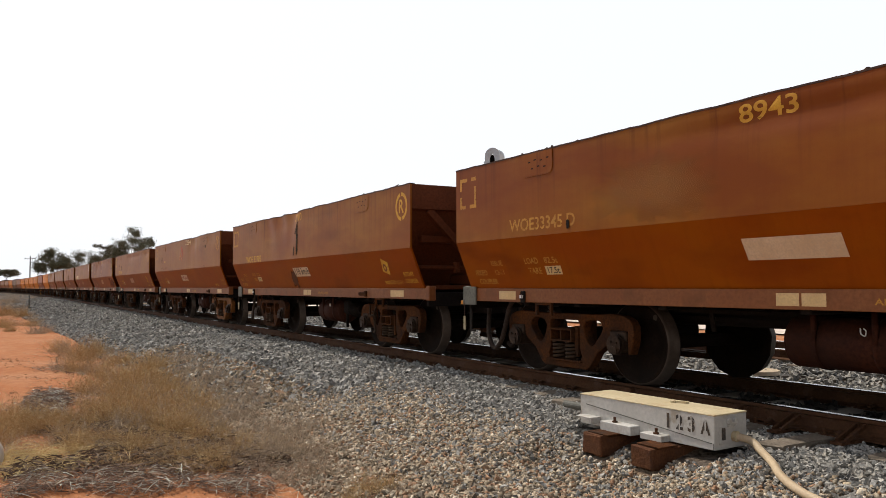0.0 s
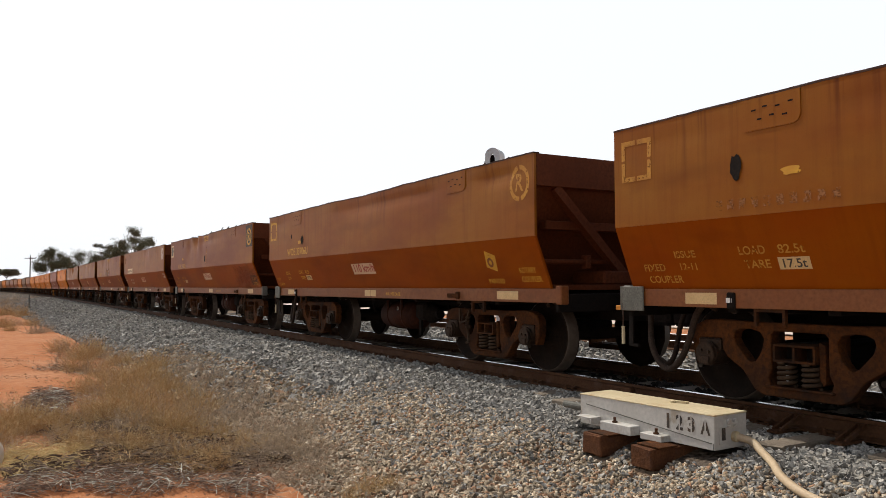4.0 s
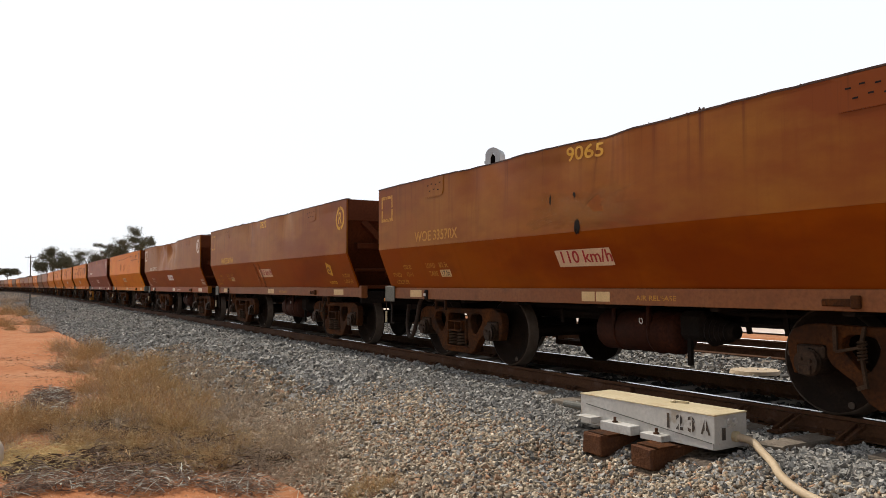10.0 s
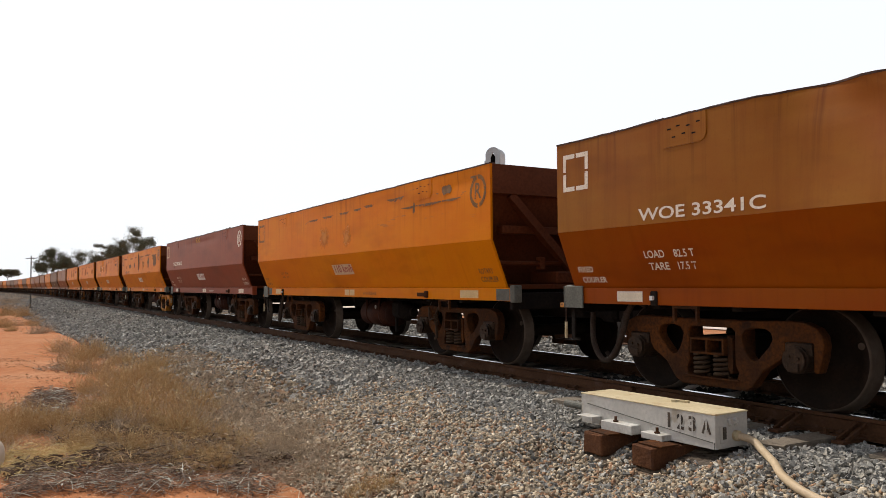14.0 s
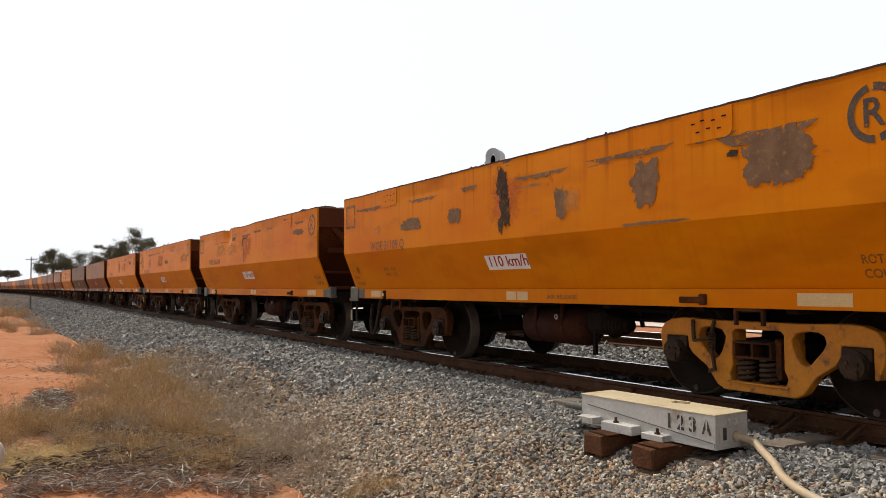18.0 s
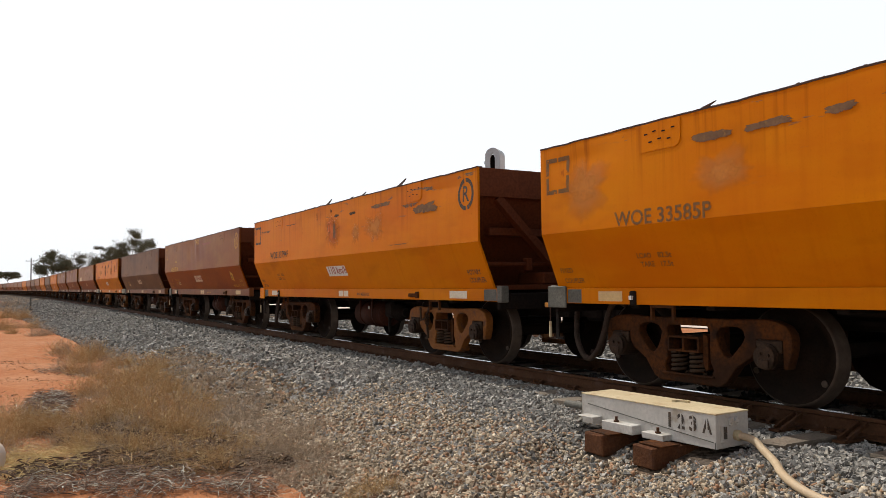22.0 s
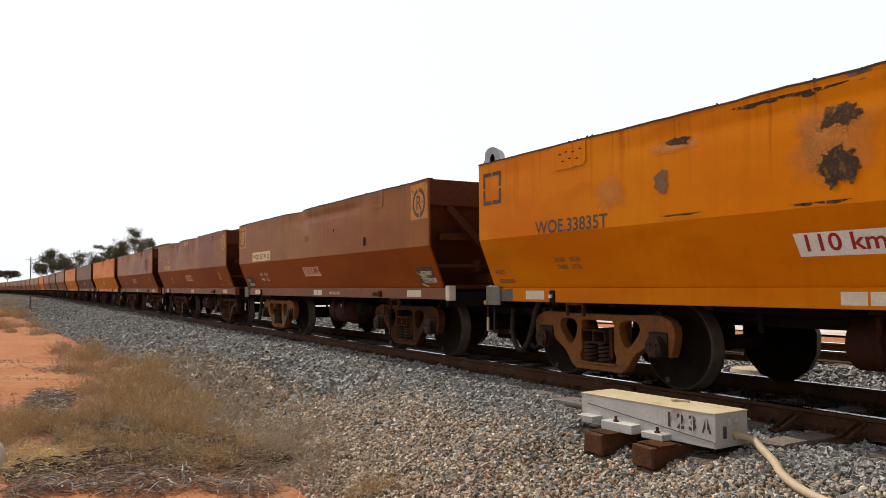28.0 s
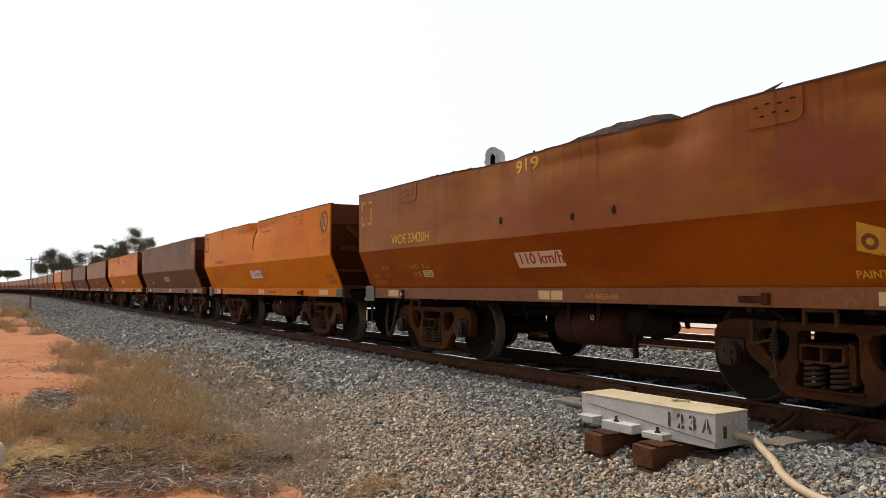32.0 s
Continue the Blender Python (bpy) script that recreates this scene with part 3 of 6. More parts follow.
GREY = "angular grey crushed ballast stones"
stones("ballast_stones", 64000, -9.5, -1.2, 2.9, 5.75, .0192, M["stone"], 1, GREY, grey_zone)
stones("ballast_stones", 32000, -19, -9.5, 2.3, 5.75, .031, M["stone"], 2, GREY, grey_zone)
stones("ballast_stones", 26000, -45, -19, 2.1, 5.75, .036, M["stone"], 5, GREY, clear_of_rails, 1.2)
stones("ballast_stones", 9000, -100, -44, 2.1, 5.7, .05, M["stone"], 8, GREY, clear_of_rails, 1.2)
stones("ballast_stones", 9000, -12, 1, 7.4, 10.8, .034, M["stone"], 3, "angular grey crushed ballast stones between the tracks", clear_of_rails)
stones("ballast_stones", 3000, -8, .5, 5.9, 7.3, .033, M["stone_d"], 4, "oily ballast stones between the rails, darkened as shade under the train", clear_of_rails)
stones("ballast_stones", 46000, -9.5, -1.2, 2.3, 4.75, .0178, M["stone_b"], 7, "tan dusty ballast stones", brown_zone, smooth=True)
stones("ballast_stones", 8000, -19, -9.5, 2.2, 4.0, .03, M["stone_b"], 9, "tan dusty ballast stones", brown_zone)
stones("toe_gravel", 16000, -10, 0, 2.3, 3.4, .02, M["stone_b"], 6, "small brown gravel at the foot of the ballast", clear_of_rails)
stones("toe_gravel", 3500, -6.7, -4.2, 1.7, 2.5, .016, M["stone_b"], 18, "small brown gravel at the foot of the ballast",
       lambda x, y: noise.noise(Vector((x * .9, y * 1.4, 5))) + (y - 2.0) * 1.2 > -.15, 1.0, .75, .5)
stones("ballast_stones", 11000, -30, -12, 7.5, 10.9, .045, M["stone"], 19, "angular grey crushed ballast stones between the tracks", clear_of_rails)
stones("ballast_stones", 16000, -1.25, 9, 2.4, 5.75, .028, M["stone"], 20, GREY, clear_of_rails)
stones("ballast_stones", 6000, .8, 9, 7.4, 10.8, .034, M["stone"], 21, "angular grey crushed ballast stones between the tracks", clear_of_rails)
stones("toe_gravel", 9000, -13.5, -6.8, 1.5, 2.7, .019, M["stone"], 16, "scattered grey gravel under the dry shrubs",
       lambda x, y: noise.noise(Vector((x * .5, y * 1.1, 5))) + (y - 2.0) * .8 > -.1, 1.0, .75, .5)
stones("earth_pebbles", 5000, -20, -4.6, -1.2, 2.6, .011, M["pebble"], 17, "small red and pale pebbles on the earth",
       lambda x, y: noise.noise(Vector((x * 1.3, y * 1.6, 3))) > -.05, 1.0, .75, .4)


# ---- the ore wagons ----
HW, HB = 1.524, 1.30                 # half widths at the top and at the sill
ZT, ZK, ZP, ZB = 2.487, 1.572, 1.0, .84
WHEEL_R = .43
AXLES = (.72, 2.45, 6.88, 8.61)
train, wheelsets = [], []


def stiff(x):
    """The side keeps straight beside the access plates."""
    k = min(1, max(0, min(abs(x - 1.7), abs(x - 7.65)) - .3) / .6)
    return .12 + .88 * k * k * (3 - 2 * k)


def dent(n, x, z):
    """How far the near side of wagon n is pushed in at x, z."""
    if z <= ZK:
        return 0.0
    u = (z - ZK) / (ZT - ZK)
    k = noise.noise(Vector((x * .55, n * 7.3, z * .8)))
    d = (.05 * max(0, k) ** 1.2 + .008 * noise.noise(Vector((x * 1.7, n * 3.1, z * 2)))) * u ** 1.5
    fold = noise.noise(Vector((x * 2.1 + z * 1.2, n * 9.7, z * 1.5)))
    for cx, w, a in DENTS.get(n, ()):
        e = (x - cx) / w
        d += 1.0 * a * math.exp(-e * e) * u ** 1.3 * (1 + 1.5 * fold)
    # a soft roll under the top edge where loaders have leaned on it
    roll = max(0, noise.noise(Vector((x * .3, n * 4.4, 1))) + .15)
    d += .035 * roll * math.exp(-((z - 2.3) / .08) ** 2)
    return d * min(1, max(0, min(x, BODY_L - x) / .6)) * stiff(x)


def sag(n, x):
    d = .016 * max(0, noise.noise(Vector((x * .5, n * 5.1, 3)))) + .01 * noise.noise(Vector((x * 2.3, n * 5.1, 9)))
    for cx, w, a in DENTS.get(n, ()):
        e = (x - cx) / w
        d += .07 * a * math.exp(-e * e)
    return d * min(1, max(0, min(x, BODY_L - x) / .5)) * stiff(x)


def side_y(n, x, z):
    """Outer face of the near side (towards -y)."""
    if z >= ZK:
        return -HW + dent(n, x, z)
    return -HB - (HW - HB) * (z - ZP) / (ZK - ZP) if z > ZP else -HB


# where some of the wagons are buckled: place along the side, width, depth
DENTS = {1: ((5.6, .5, .05),), 2: ((4.3, .25, .10), (3.2, .8, .05)), 3: ((6.2, .6, .05),), 5: ((3.4, .35, .11), (2.6, .5, .06), (4.3, .7, .05)), 6: ((5.6, .7, .05),),
         7: ((3.0, .5, .05), (5.0, .8, .05)), 8: ((4.0, .7, .06), (6.0, .6, .05)), 9: ((4.4, .55, .22), (3.3, .6, .15), (5.3, .5, .13)), 13: ((3.0, .3, .07),), 16: ((4.5, .8, .06),),
         19: ((4.0, .6, .06),), 20: ((3.0, .6, .08), (5.5, .6, .06)), 21: ((3.8, .7, .08), (6.4, .8, .07)), 22: ((4.6, .25, .07),), 24: ((4.0, .5, .06),)}


def grid_side(n, nx=56):
    """The near side: an upper and a lower sheet with thickness, meeting in a sharp knee."""
    xs = [BODY_L * i / nx for i in range(nx + 1)]
    sheets = []

    def at(x, z, inner):
        return x, side_y(n, x, z) + inner, z - sag(n, x) * (max(0, z - ZK) / (ZT - ZK)) ** 2
    for zs in ([ZT, ZT - .05, ZT - .1, ZT - .15, ZT - .2, ZT - .27, ZT - .36, ZT - .5, ZT - .7, ZK + .001], [ZK, ZK - .2, ZK - .4, ZP]):
        verts, faces = [], []
        sheets.append((verts, faces))
        nz = len(zs)
        for inner in (0, .03):
            base = len(verts)
            verts += [at(x, z, inner) for x in xs for z in zs]
            for i in range(nx):
                for j in range(nz - 1):
                    a = base + i * nz + j
                    faces.append((a, a + 1, a + nz + 1, a + nz) if not inner else (a, a + nz, a + nz + 1, a + 1))
        # folded edges have points of their own, so that they stay crisp
        for i in (0, nx):
            for j in range(nz - 1):
                base = len(verts)
                verts += [at(xs[i], zs[j], 0), at(xs[i], zs[j + 1], 0), at(xs[i], zs[j + 1], .03), at(xs[i], zs[j], .03)]
                faces.append(tuple(base + k for k in ((0, 3, 2, 1) if i == 0 else (0, 1, 2, 3))))
        for i in range(nx):
            base = len(verts)
            verts += [at(xs[i], zs[-1], 0), at(xs[i], zs[-1], .03), at(xs[i + 1], zs[-1], .03), at(xs[i + 1], zs[-1], 0)]
            faces.append((base, base + 1, base + 2, base + 3))
    return sheets


def rim_line(n, nx=56):
    """The folded lip along the top of the near side."""
    verts, faces = [], []
    for i in range(nx + 1):
        x = BODY_L * i / nx
        y, z = side_y(n, x, ZT), ZT - sag(n, x) + .006 * noise.noise(Vector((x * 6, n, 0)))
        verts += [(x, y - .005, z - .008), (x, y - .005, z + .008), (x, y + .075, z + .008), (x, y + .075, z - .008)]
    for i in range(nx):
        for k in range(4):
            a, b = i * 4 + k, i * 4 + (k + 1) % 4
            faces.append((a, b, b + 4, a + 4))
    faces += [(0, 3, 2, 1), (nx * 4, nx * 4 + 1, nx * 4 + 2, nx * 4 + 3)]
    return verts, faces


def ore_heap(n, nx=40, ny=10):
    """Crumbly heaps of ore, here and there above the rim."""
    verts, faces = [], []
    for i in range(nx + 1):
        for j in range(ny + 1):
            x, y = .35 + (BODY_L - .7) * i / nx, -HW + .2 + (2 * HW - .4) * j / ny
            u, v = 2 * i / nx - 1, 2 * j / ny - 1
            k = noise.noise(Vector((x * .45, n * 2.7, 0)))
            z = ZT - .3 + (.26 + .2 * k) * (1 - abs(v) ** 2) * (1 - u ** 6)
            for cx, h, wd in HEAPS.get(n, ()):
                z += .74 * h * math.exp(-((x - cx) / wd) ** 4) * (1 - abs(v + .2) ** 2 * .7)
            z += .06 * noise.noise(Vector((x * 4, y * 4, n))) + .05 * noise.noise(Vector((x * 11, y * 11, n)))
            verts.append((x, y, z))
    for i in range(nx):
        for j in range(ny):
            a = i * (ny + 1) + j
            faces.append((a, a + ny + 1, a + ny + 2, a + 1))
    return verts, faces


# where the load stands above the rim: place, height, half length
HEAPS = {3: ((4.9, .3, .5),), 5: ((4.6, .34, .5), (6.3, .34, .8)), 6: ((5.4, .42, .5),), 7: ((7.6, .25, .6),), 9: ((4.75, .52, .6),), 11: ((8.4, .3, .6),), 13: ((6.3, .5, .7),), 14: ((5.6, .3, .4),), 16: ((5.6, .45, .75),),
         18: ((5.9, .5, .75),), 20: ((6.5, .4, 1.0),), 21: ((5.0, .5, .9),), 22: ((6.2, .42, 1.1),), 23: ((5.5, .4, 1.0),), 12: ((6.6, .3, .6),), 15: ((7.0, .25, .5),), 8: ((7.2, .3, .6),), 10: ((4.0, .25, .7),)}


def wheel_mesh(S, key, seg, prof):
    """A rail wheel turned from its profile."""
    bm = bmesh.new()
    rings = [[bm.verts.new((r * math.cos(2 * math.pi * k / seg), y, r * math.sin(2 * math.pi * k / seg))) for k in range(seg)] for r, y in prof]
    for i in range(len(rings) - 1):
        for k in range(seg):
            f = bm.faces.new((rings[i][k], rings[i][(k + 1) % seg], rings[i + 1][(k + 1) % seg], rings[i + 1][k]))
            f.material_index = 1 if i in (5, 6, 7) else 0
            f.smooth = True
    for a in (0.3, 2.4):
        cyl(bm, (.37 * math.cos(a), -.078, .37 * math.sin(a)), (.37 * math.cos(a), -.06, .37 * math.sin(a)), .028, seg=10, mat=1)
    bmesh.ops.recalc_face_normals(bm, faces=bm.faces[:])
    S[key] = to_mesh("wheel", bm, [M["wheel"], M["tread"]])


def shared_meshes():
    """Meshes that all wagons share."""
    S = {}
    # far side: sheet with a knee
    bm = bmesh.new()
    prof = ((HW, ZT), (HW, ZK), (HB, ZP), (HB - .03, ZP), (HW - .03, ZK), (HW - .03, ZT))
    a = [bm.verts.new((0, y, z)) for y, z in prof]
    b = [bm.verts.new((BODY_L, y, z)) for y, z in prof]
    for i in range(6):
        bm.faces.new((a[i], b[i], b[(i + 1) % 6], a[(i + 1) % 6]))
    bm.faces.new(a[::-1])
    bm.faces.new(b)
    bmesh.ops.recalc_face_normals(bm, faces=bm.faces[:])
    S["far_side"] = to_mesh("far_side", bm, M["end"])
    # end at x = BODY_L: band, sloping sheet, ribs (mirrored for the other end)
    for key, sgn, x0 in (("end_front", 1, BODY_L), ("end_rear", -1, 0)):
        bm = bmesh.new()
        box(bm, min(x0, x0 - sgn * .05), max(x0, x0 - sgn * .05), -HW + .034, HW - .034, ZT - .36, ZT - .004, .006)
        # sloping sheet falling inwards
        q = [(x0 - sgn * .05, ZT - .34), (x0 - sgn * .62, 1.0)]
        for w0, w1 in ((-HW + .036, HW - .036),):
            vs = [bm.verts.new(p) for p in ((q[0][0], w0, q[0][1]), (q[0][0], w1, q[0][1]), (q[1][0], HB - .06, q[1][1]), (q[1][0], -HB + .06, q[1][1]))]
            vt = [bm.verts.new(v.co + Vector((-sgn * .03, 0, -.02))) for v in vs]
            for i in range(4):
                bm.faces.new((vs[i], vs[(i + 1) % 4], vt[(i + 1) % 4], vt[i]))
            bm.faces.new(vs)
            bm.faces.new(vt[::-1])
        bmesh.ops.recalc_face_normals(bm, faces=bm.faces[:])
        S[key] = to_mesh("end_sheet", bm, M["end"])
        bm = bmesh.new()
        xr = x0 - sgn * .24
        box(bm, min(xr, xr + sgn * .12), max(xr, xr + sgn * .12), -HW + .25, HW - .25, 1.66, 1.76, .008)
        S[key + "_rib"] = to_mesh("end_rib", bm, M["end"])
        for side in (-1, 1):
            bm = bmesh.new()
            beam(bm, (x0 - sgn * .07, side * (HW - .32), ZT - .36), (x0 - sgn * .12, side * .08, 1.1), .10, .12, (1, 0, 0))
            S[key + "_brace%d" % side] = to_mesh("brace", bm, M["end"])
        # hopper bottom plate and pockets between the sills
        bm = bmesh.new()
        box(bm, min(x0 - sgn * .6, x0 + sgn * .06), max(x0 - sgn * .6, x0 + sgn * .06), -HB + .05, HB - .05, .98, 1.04, .006)
        box(bm, min(x0 - sgn * .55, x0 + sgn * .02), max(x0 - sgn * .55, x0 + sgn * .02), -.55, .55, 1.04, 1.2, .02)
        S[key + "_shelf"] = to_mesh("end_platform", bm, M["end"])
        bm = bmesh.new()
        cyl(bm, (x0 - sgn * .14, -HB - .02, 1.3), (x0 - sgn * .14, -.35, 1.3), .03, seg=10)
        box(bm, x0 - sgn * .14 - .05, x0 - sgn * .14 + .05, -.72, -.64, 1.22, 1.38, .01)
        S[key + "_shaft"] = to_mesh("brake_shaft", bm, M["end"])
        # coupler
        bm = bmesh.new()
        e = x0 + sgn * .63
        box(bm, min(x0 - sgn * .3, x0 + sgn * .36), max(x0 - sgn * .3, x0 + sgn * .36), -.09, .09, .62, .82, .02)
        box(bm, min(x0 + sgn * .34, e - sgn * .02), max(x0 + sgn * .34, e - sgn * .02), -.16, .02, .58, .88, .04)
        box(bm, min(x0 + sgn * .42, e + sgn * .07), max(x0 + sgn * .42, e + sgn * .07), .035, .14, .60, .86, .03)
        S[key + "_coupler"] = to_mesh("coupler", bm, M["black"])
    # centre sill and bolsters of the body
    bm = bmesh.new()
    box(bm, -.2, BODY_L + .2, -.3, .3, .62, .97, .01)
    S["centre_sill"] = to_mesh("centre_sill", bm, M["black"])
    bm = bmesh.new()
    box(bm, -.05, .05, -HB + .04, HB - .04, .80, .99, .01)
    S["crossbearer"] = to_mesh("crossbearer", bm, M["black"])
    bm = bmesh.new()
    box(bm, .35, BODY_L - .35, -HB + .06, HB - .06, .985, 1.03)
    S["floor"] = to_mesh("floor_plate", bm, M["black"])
    # sills: flanged channel with end blocks
    for side, key in ((-1, "sill"), (1, "sill_far")):
        bm = bmesh.new()
        y0, y1 = sorted((side * HB, side * (HB + .025)))
        box(bm, -.08, BODY_L + .12, y0, y1, ZB, ZP - .002, .004)
        y0, y1 = sorted((side * (HB - .12), side * HB))
        box(bm, -.08, BODY_L + .12, y0, y1, ZB, ZB + .02)
        S[key] = to_mesh("side_sill", bm, M["brown"][0])
    for x, key in ((-.10, "block_rear"), (BODY_L + .12, "block_front")):
        bm = bmesh.new()
        box(bm, x, x + .1, -HB - .045, -HB + .07, ZB - .015, ZP + .03, .012)
        S[key] = to_mesh("corner_block", bm, M["bogie"])
    # sheet bracket over the rear end of the sill, with a hand grip
    bm = bmesh.new()
    box(bm, -.12, .17, -HB - .05, -HB - .03, ZB - .05, ZP + .02, .006)
    box(bm, -.135, -.12, -HB - .05, -HB + .06, ZB - .05, ZP + .02, .004)
    S["bracket"] = to_mesh("end_bracket", bm, M["grey"])
    bm = bmesh.new()
    cyl(bm, (-.1, -HB - .045, .86), (-.1, -HB - .045, .64), .007, seg=6)
    cyl(bm, (-.1, -HB - .045, .64), (-.1, -HB - .045, .47), .016, seg=8, mat=1)
    S["grip"] = to_mesh("pull_grip", bm, [M["rim"], M["cream"]])
    # wooden-coloured lug on the corner
    bm = bmesh.new()
    box(bm, -.22, -.13, -HB - .03, -HB + .0, ZB - .05, ZB + .0, .005)
    S["lug"] = to_mesh("corner_lug", bm, M["bogie_y"])
    bm = bmesh.new()
    box(bm, -.03, .03, -HB, HB, ZB - .1, ZB + .1, .01)
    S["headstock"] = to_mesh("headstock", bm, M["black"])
    # air tank, brake gear
    bm = bmesh.new()
    cyl(bm, (4.25, -.72, .56), (5.25, -.72, .56), .215, seg=28)
    for x in (4.25, 5.25):
        bmesh.ops.create_uvsphere(bm, u_segments=20, v_segments=10, radius=.214, matrix=Matrix.Translation((x, -.72, .56)) @ Matrix.Diagonal((.35, 1, 1, 1)))
    for x in (4.5, 5.0):
        cyl(bm, (x - .02, -.72, .56), (x + .02, -.72, .56), .222, seg=28)
        box(bm, x - .02, x + .02, -.94, -.9, .56, .84)
    S["air_tank"] = to_mesh("air_tank", bm, M["tank"], True)
    bm = bmesh.new()
    box(bm, 5.3, 5.62, -.85, -.55, .5, .78, .05)
    S["brake_valve"] = to_mesh("brake_valve", bm, M["black"])
    bm = bmesh.new()
    prof = [(5.62, .13)] + [(5.65 + .022 * k, .15 - .006 * k - (.02 if k % 2 else 0)) for k in range(10)] + [(5.9, .07)]
    rings = [[bm.verts.new((x, -.72 + r * math.cos(a), .6 + r * math.sin(a))) for a in [2 * math.pi * q / 14 for q in range(14)]] for x, r in prof]
    for a, b in zip(rings, rings[1:]):
        for q in range(14):
            bm.faces.new((a[q], a[(q + 1) % 14], b[(q + 1) % 14], b[q]))
    bm.faces.new(rings[0][::-1])
    bm.faces.new(rings[-1])
    bmesh.ops.recalc_face_normals(bm, faces=bm.faces[:])
    S["brake_cylinder"] = to_mesh("brake_cylinder", bm, M["black"])
    bm = bmesh.new()
    beam(bm, (5.42, -.8, .52), (5.42, -.8, .26), .04, .04)
    S["drain_pipe"] = to_mesh("drain_pipe", bm, M["black"])
    bm = bmesh.new()
    beam(bm, (5.3, -.7, .66), (6.6, -.5, .66), .035, .03)
    S["push_rod"] = to_mesh("push_rod", bm, M["black"])
    bm = tube(smooth_line([(4.9, -.95, .7), (4.91, -.96, .66), (4.94, -.96, .645), (4.95, -.96, .68), (4.93, -.96, .7)]), .005, 6)
    S["release_loop"] = to_mesh("release_loop", bm, M["white"])
    bm = bmesh.new()
    for y, z in ((-.45, .70), (.5, .66), (-.62, .78)):
        beam(bm, (2.4, y, z), (7.2, y, z - .03), .03, .035)
    for x in (3.2, 5.9, 6.3):
        beam(bm, (x, -.6, .82), (x, -.55, .58), .05, .02)
    S["brake_rigging"] = to_mesh("brake_rigging", bm, M["black"])
    # stirrup under the sill, drain bracket, release handle
    bm = bmesh.new()
    for x in (-.15, .11):
        box(bm, x, x + .025, -HB - .012, -HB + .02, .70, ZB + .01)
    box(bm, -.15, .135, -HB - .012, -HB + .02, ZB - .025, ZB + .005)
    S["stirrup"] = to_mesh("stirrup", bm, M["bogie"])
    bm = bmesh.new()
    box(bm, -.12, .12, -HB - .055, -HB - .013, .875, .93, .008)
    box(bm, .10, .17, -HB - .06, -HB - .013, .86, .955, .01)
    S["release_handle"] = to_mesh("release_handle", bm, M["bogie"])
    bm = bmesh.new()
    box(bm, -.04, .04, -HB - .05, -HB - .013, .83, .97, .012)
    box(bm, -.03, .02, -HB - .065, -HB - .045, .88, .93, .005, 1)
    S["lamp_bracket"] = to_mesh("lamp_bracket", bm, [M["black"], M["white"]])
    # access plate on the top edge
    bm = bmesh.new()
    pts = [(0, .25), (0, .06), (.02, .02), (.06, 0), (.46, 0), (.50, .02), (.52, .06), (.52, .25)]
    vs = [bm.verts.new((x, 0, z)) for x, z in pts]
    f = bm.faces.new(vs)
    r = bmesh.ops.extrude_face_region(bm, geom=[f])
    for v in [g for g in r["geom"] if isinstance(g, bmesh.types.BMVert)]:
        v.co.y = -.006
    bmesh.ops.recalc_face_normals(bm, faces=bm.faces[:])
    S["access_plate"] = bm
    # hoses
    hose = smooth_line([(-.02, -.2, .86), (-.22, -.26, .88), (-.34, -.3, .62), (-.42, -.3, .32), (-.52, -.3, .19), (-.66, -.27, .22)])
    S["hose_rear"] = to_mesh("air_hose", tube(hose, .028), M["hose"], True)
    hose = smooth_line([(.82, -1.1, .82), (.72, -1.14, .86), (.62, -1.15, .76), (.54, -1.15, .55), (.42, -1.13, .36), (.26, -1.1, .25), (.1, -1.06, .28), (-.06, -1.0, .42), (-.13, -.95, .6), (-.14, -.92, .85)])
    S["side_hose"] = to_mesh("brake_hose", tube(hose, .03, 10), M["hose"], True)
    # ladder strip under the rear corner block
    bm = bmesh.new()
    beam(bm, (-.07, -1.26, .9), (-.08, -1.26, .45), .02, .05)
    beam(bm, (-.08, -1.26, .46), (.02, -1.26, .46), .025, .025)
    S["step"] = to_mesh("foot_step", bm, M["black"])
    # bogie pieces
    half = [(.45, .722), (.79, .735), (.92, .722), (1.02, .682), (1.065, .62), (1.075, .55), (1.06, .45), (1.02, .33), (.985, .335), (.985, .565), (.745, .565), (.735, .47), (.69, .41), (.53, .31), (.42, .165), (.345, .125)]
    out = [(-x, z) for x, z in half] + half[::-1]
    tri = [(.32, .585), (.36, .64), (.45, .662), (.55, .657), (.605, .63), (.62, .575), (.59, .52), (.485, .405), (.445, .385), (.405, .4), (.365, .45), (.335, .52)]
    win = [(-.25, .62), (-.22, .652), (.22, .652), (.25, .62), (.25, .34), (.283, .27), (.265, .215), (.22, .2), (-.22, .2), (-.265, .215), (-.283, .27), (-.25, .34)]
    bm = plate(out, [tri[::-1], [(-x, z) for x, z in tri], win], -.055, .055)
    bmesh.ops.bevel(bm, geom=[e for e in bm.edges if len(e.link_faces) == 2 and e.calc_face_angle(0) > .8], offset=.012, segments=2, profile=.5, affect="EDGES")
    # deep lower chord and jambs behind the face
    box(bm, -.33, .33, .05, .16, .135, .205, .01)
    for x in (-.3, .27):
        box(bm, x, x + .03, .05, .16, .2, .66, .008)
    box(bm, -.3, .3, -.085, .05, .195, .212, .004)
    S["side_frame"] = to_mesh("side_frame", bm, M["bogie"])
    line = [(.066 * math.cos(a), .066 * math.sin(a), .215 + .195 * a / (2 * math.pi * 4.8)) for a in np.linspace(0, 2 * math.pi * 4.8, 58)]
    S["spring"] = to_mesh("coil_spring", tube(line, .017, 6), M["spring"], True)
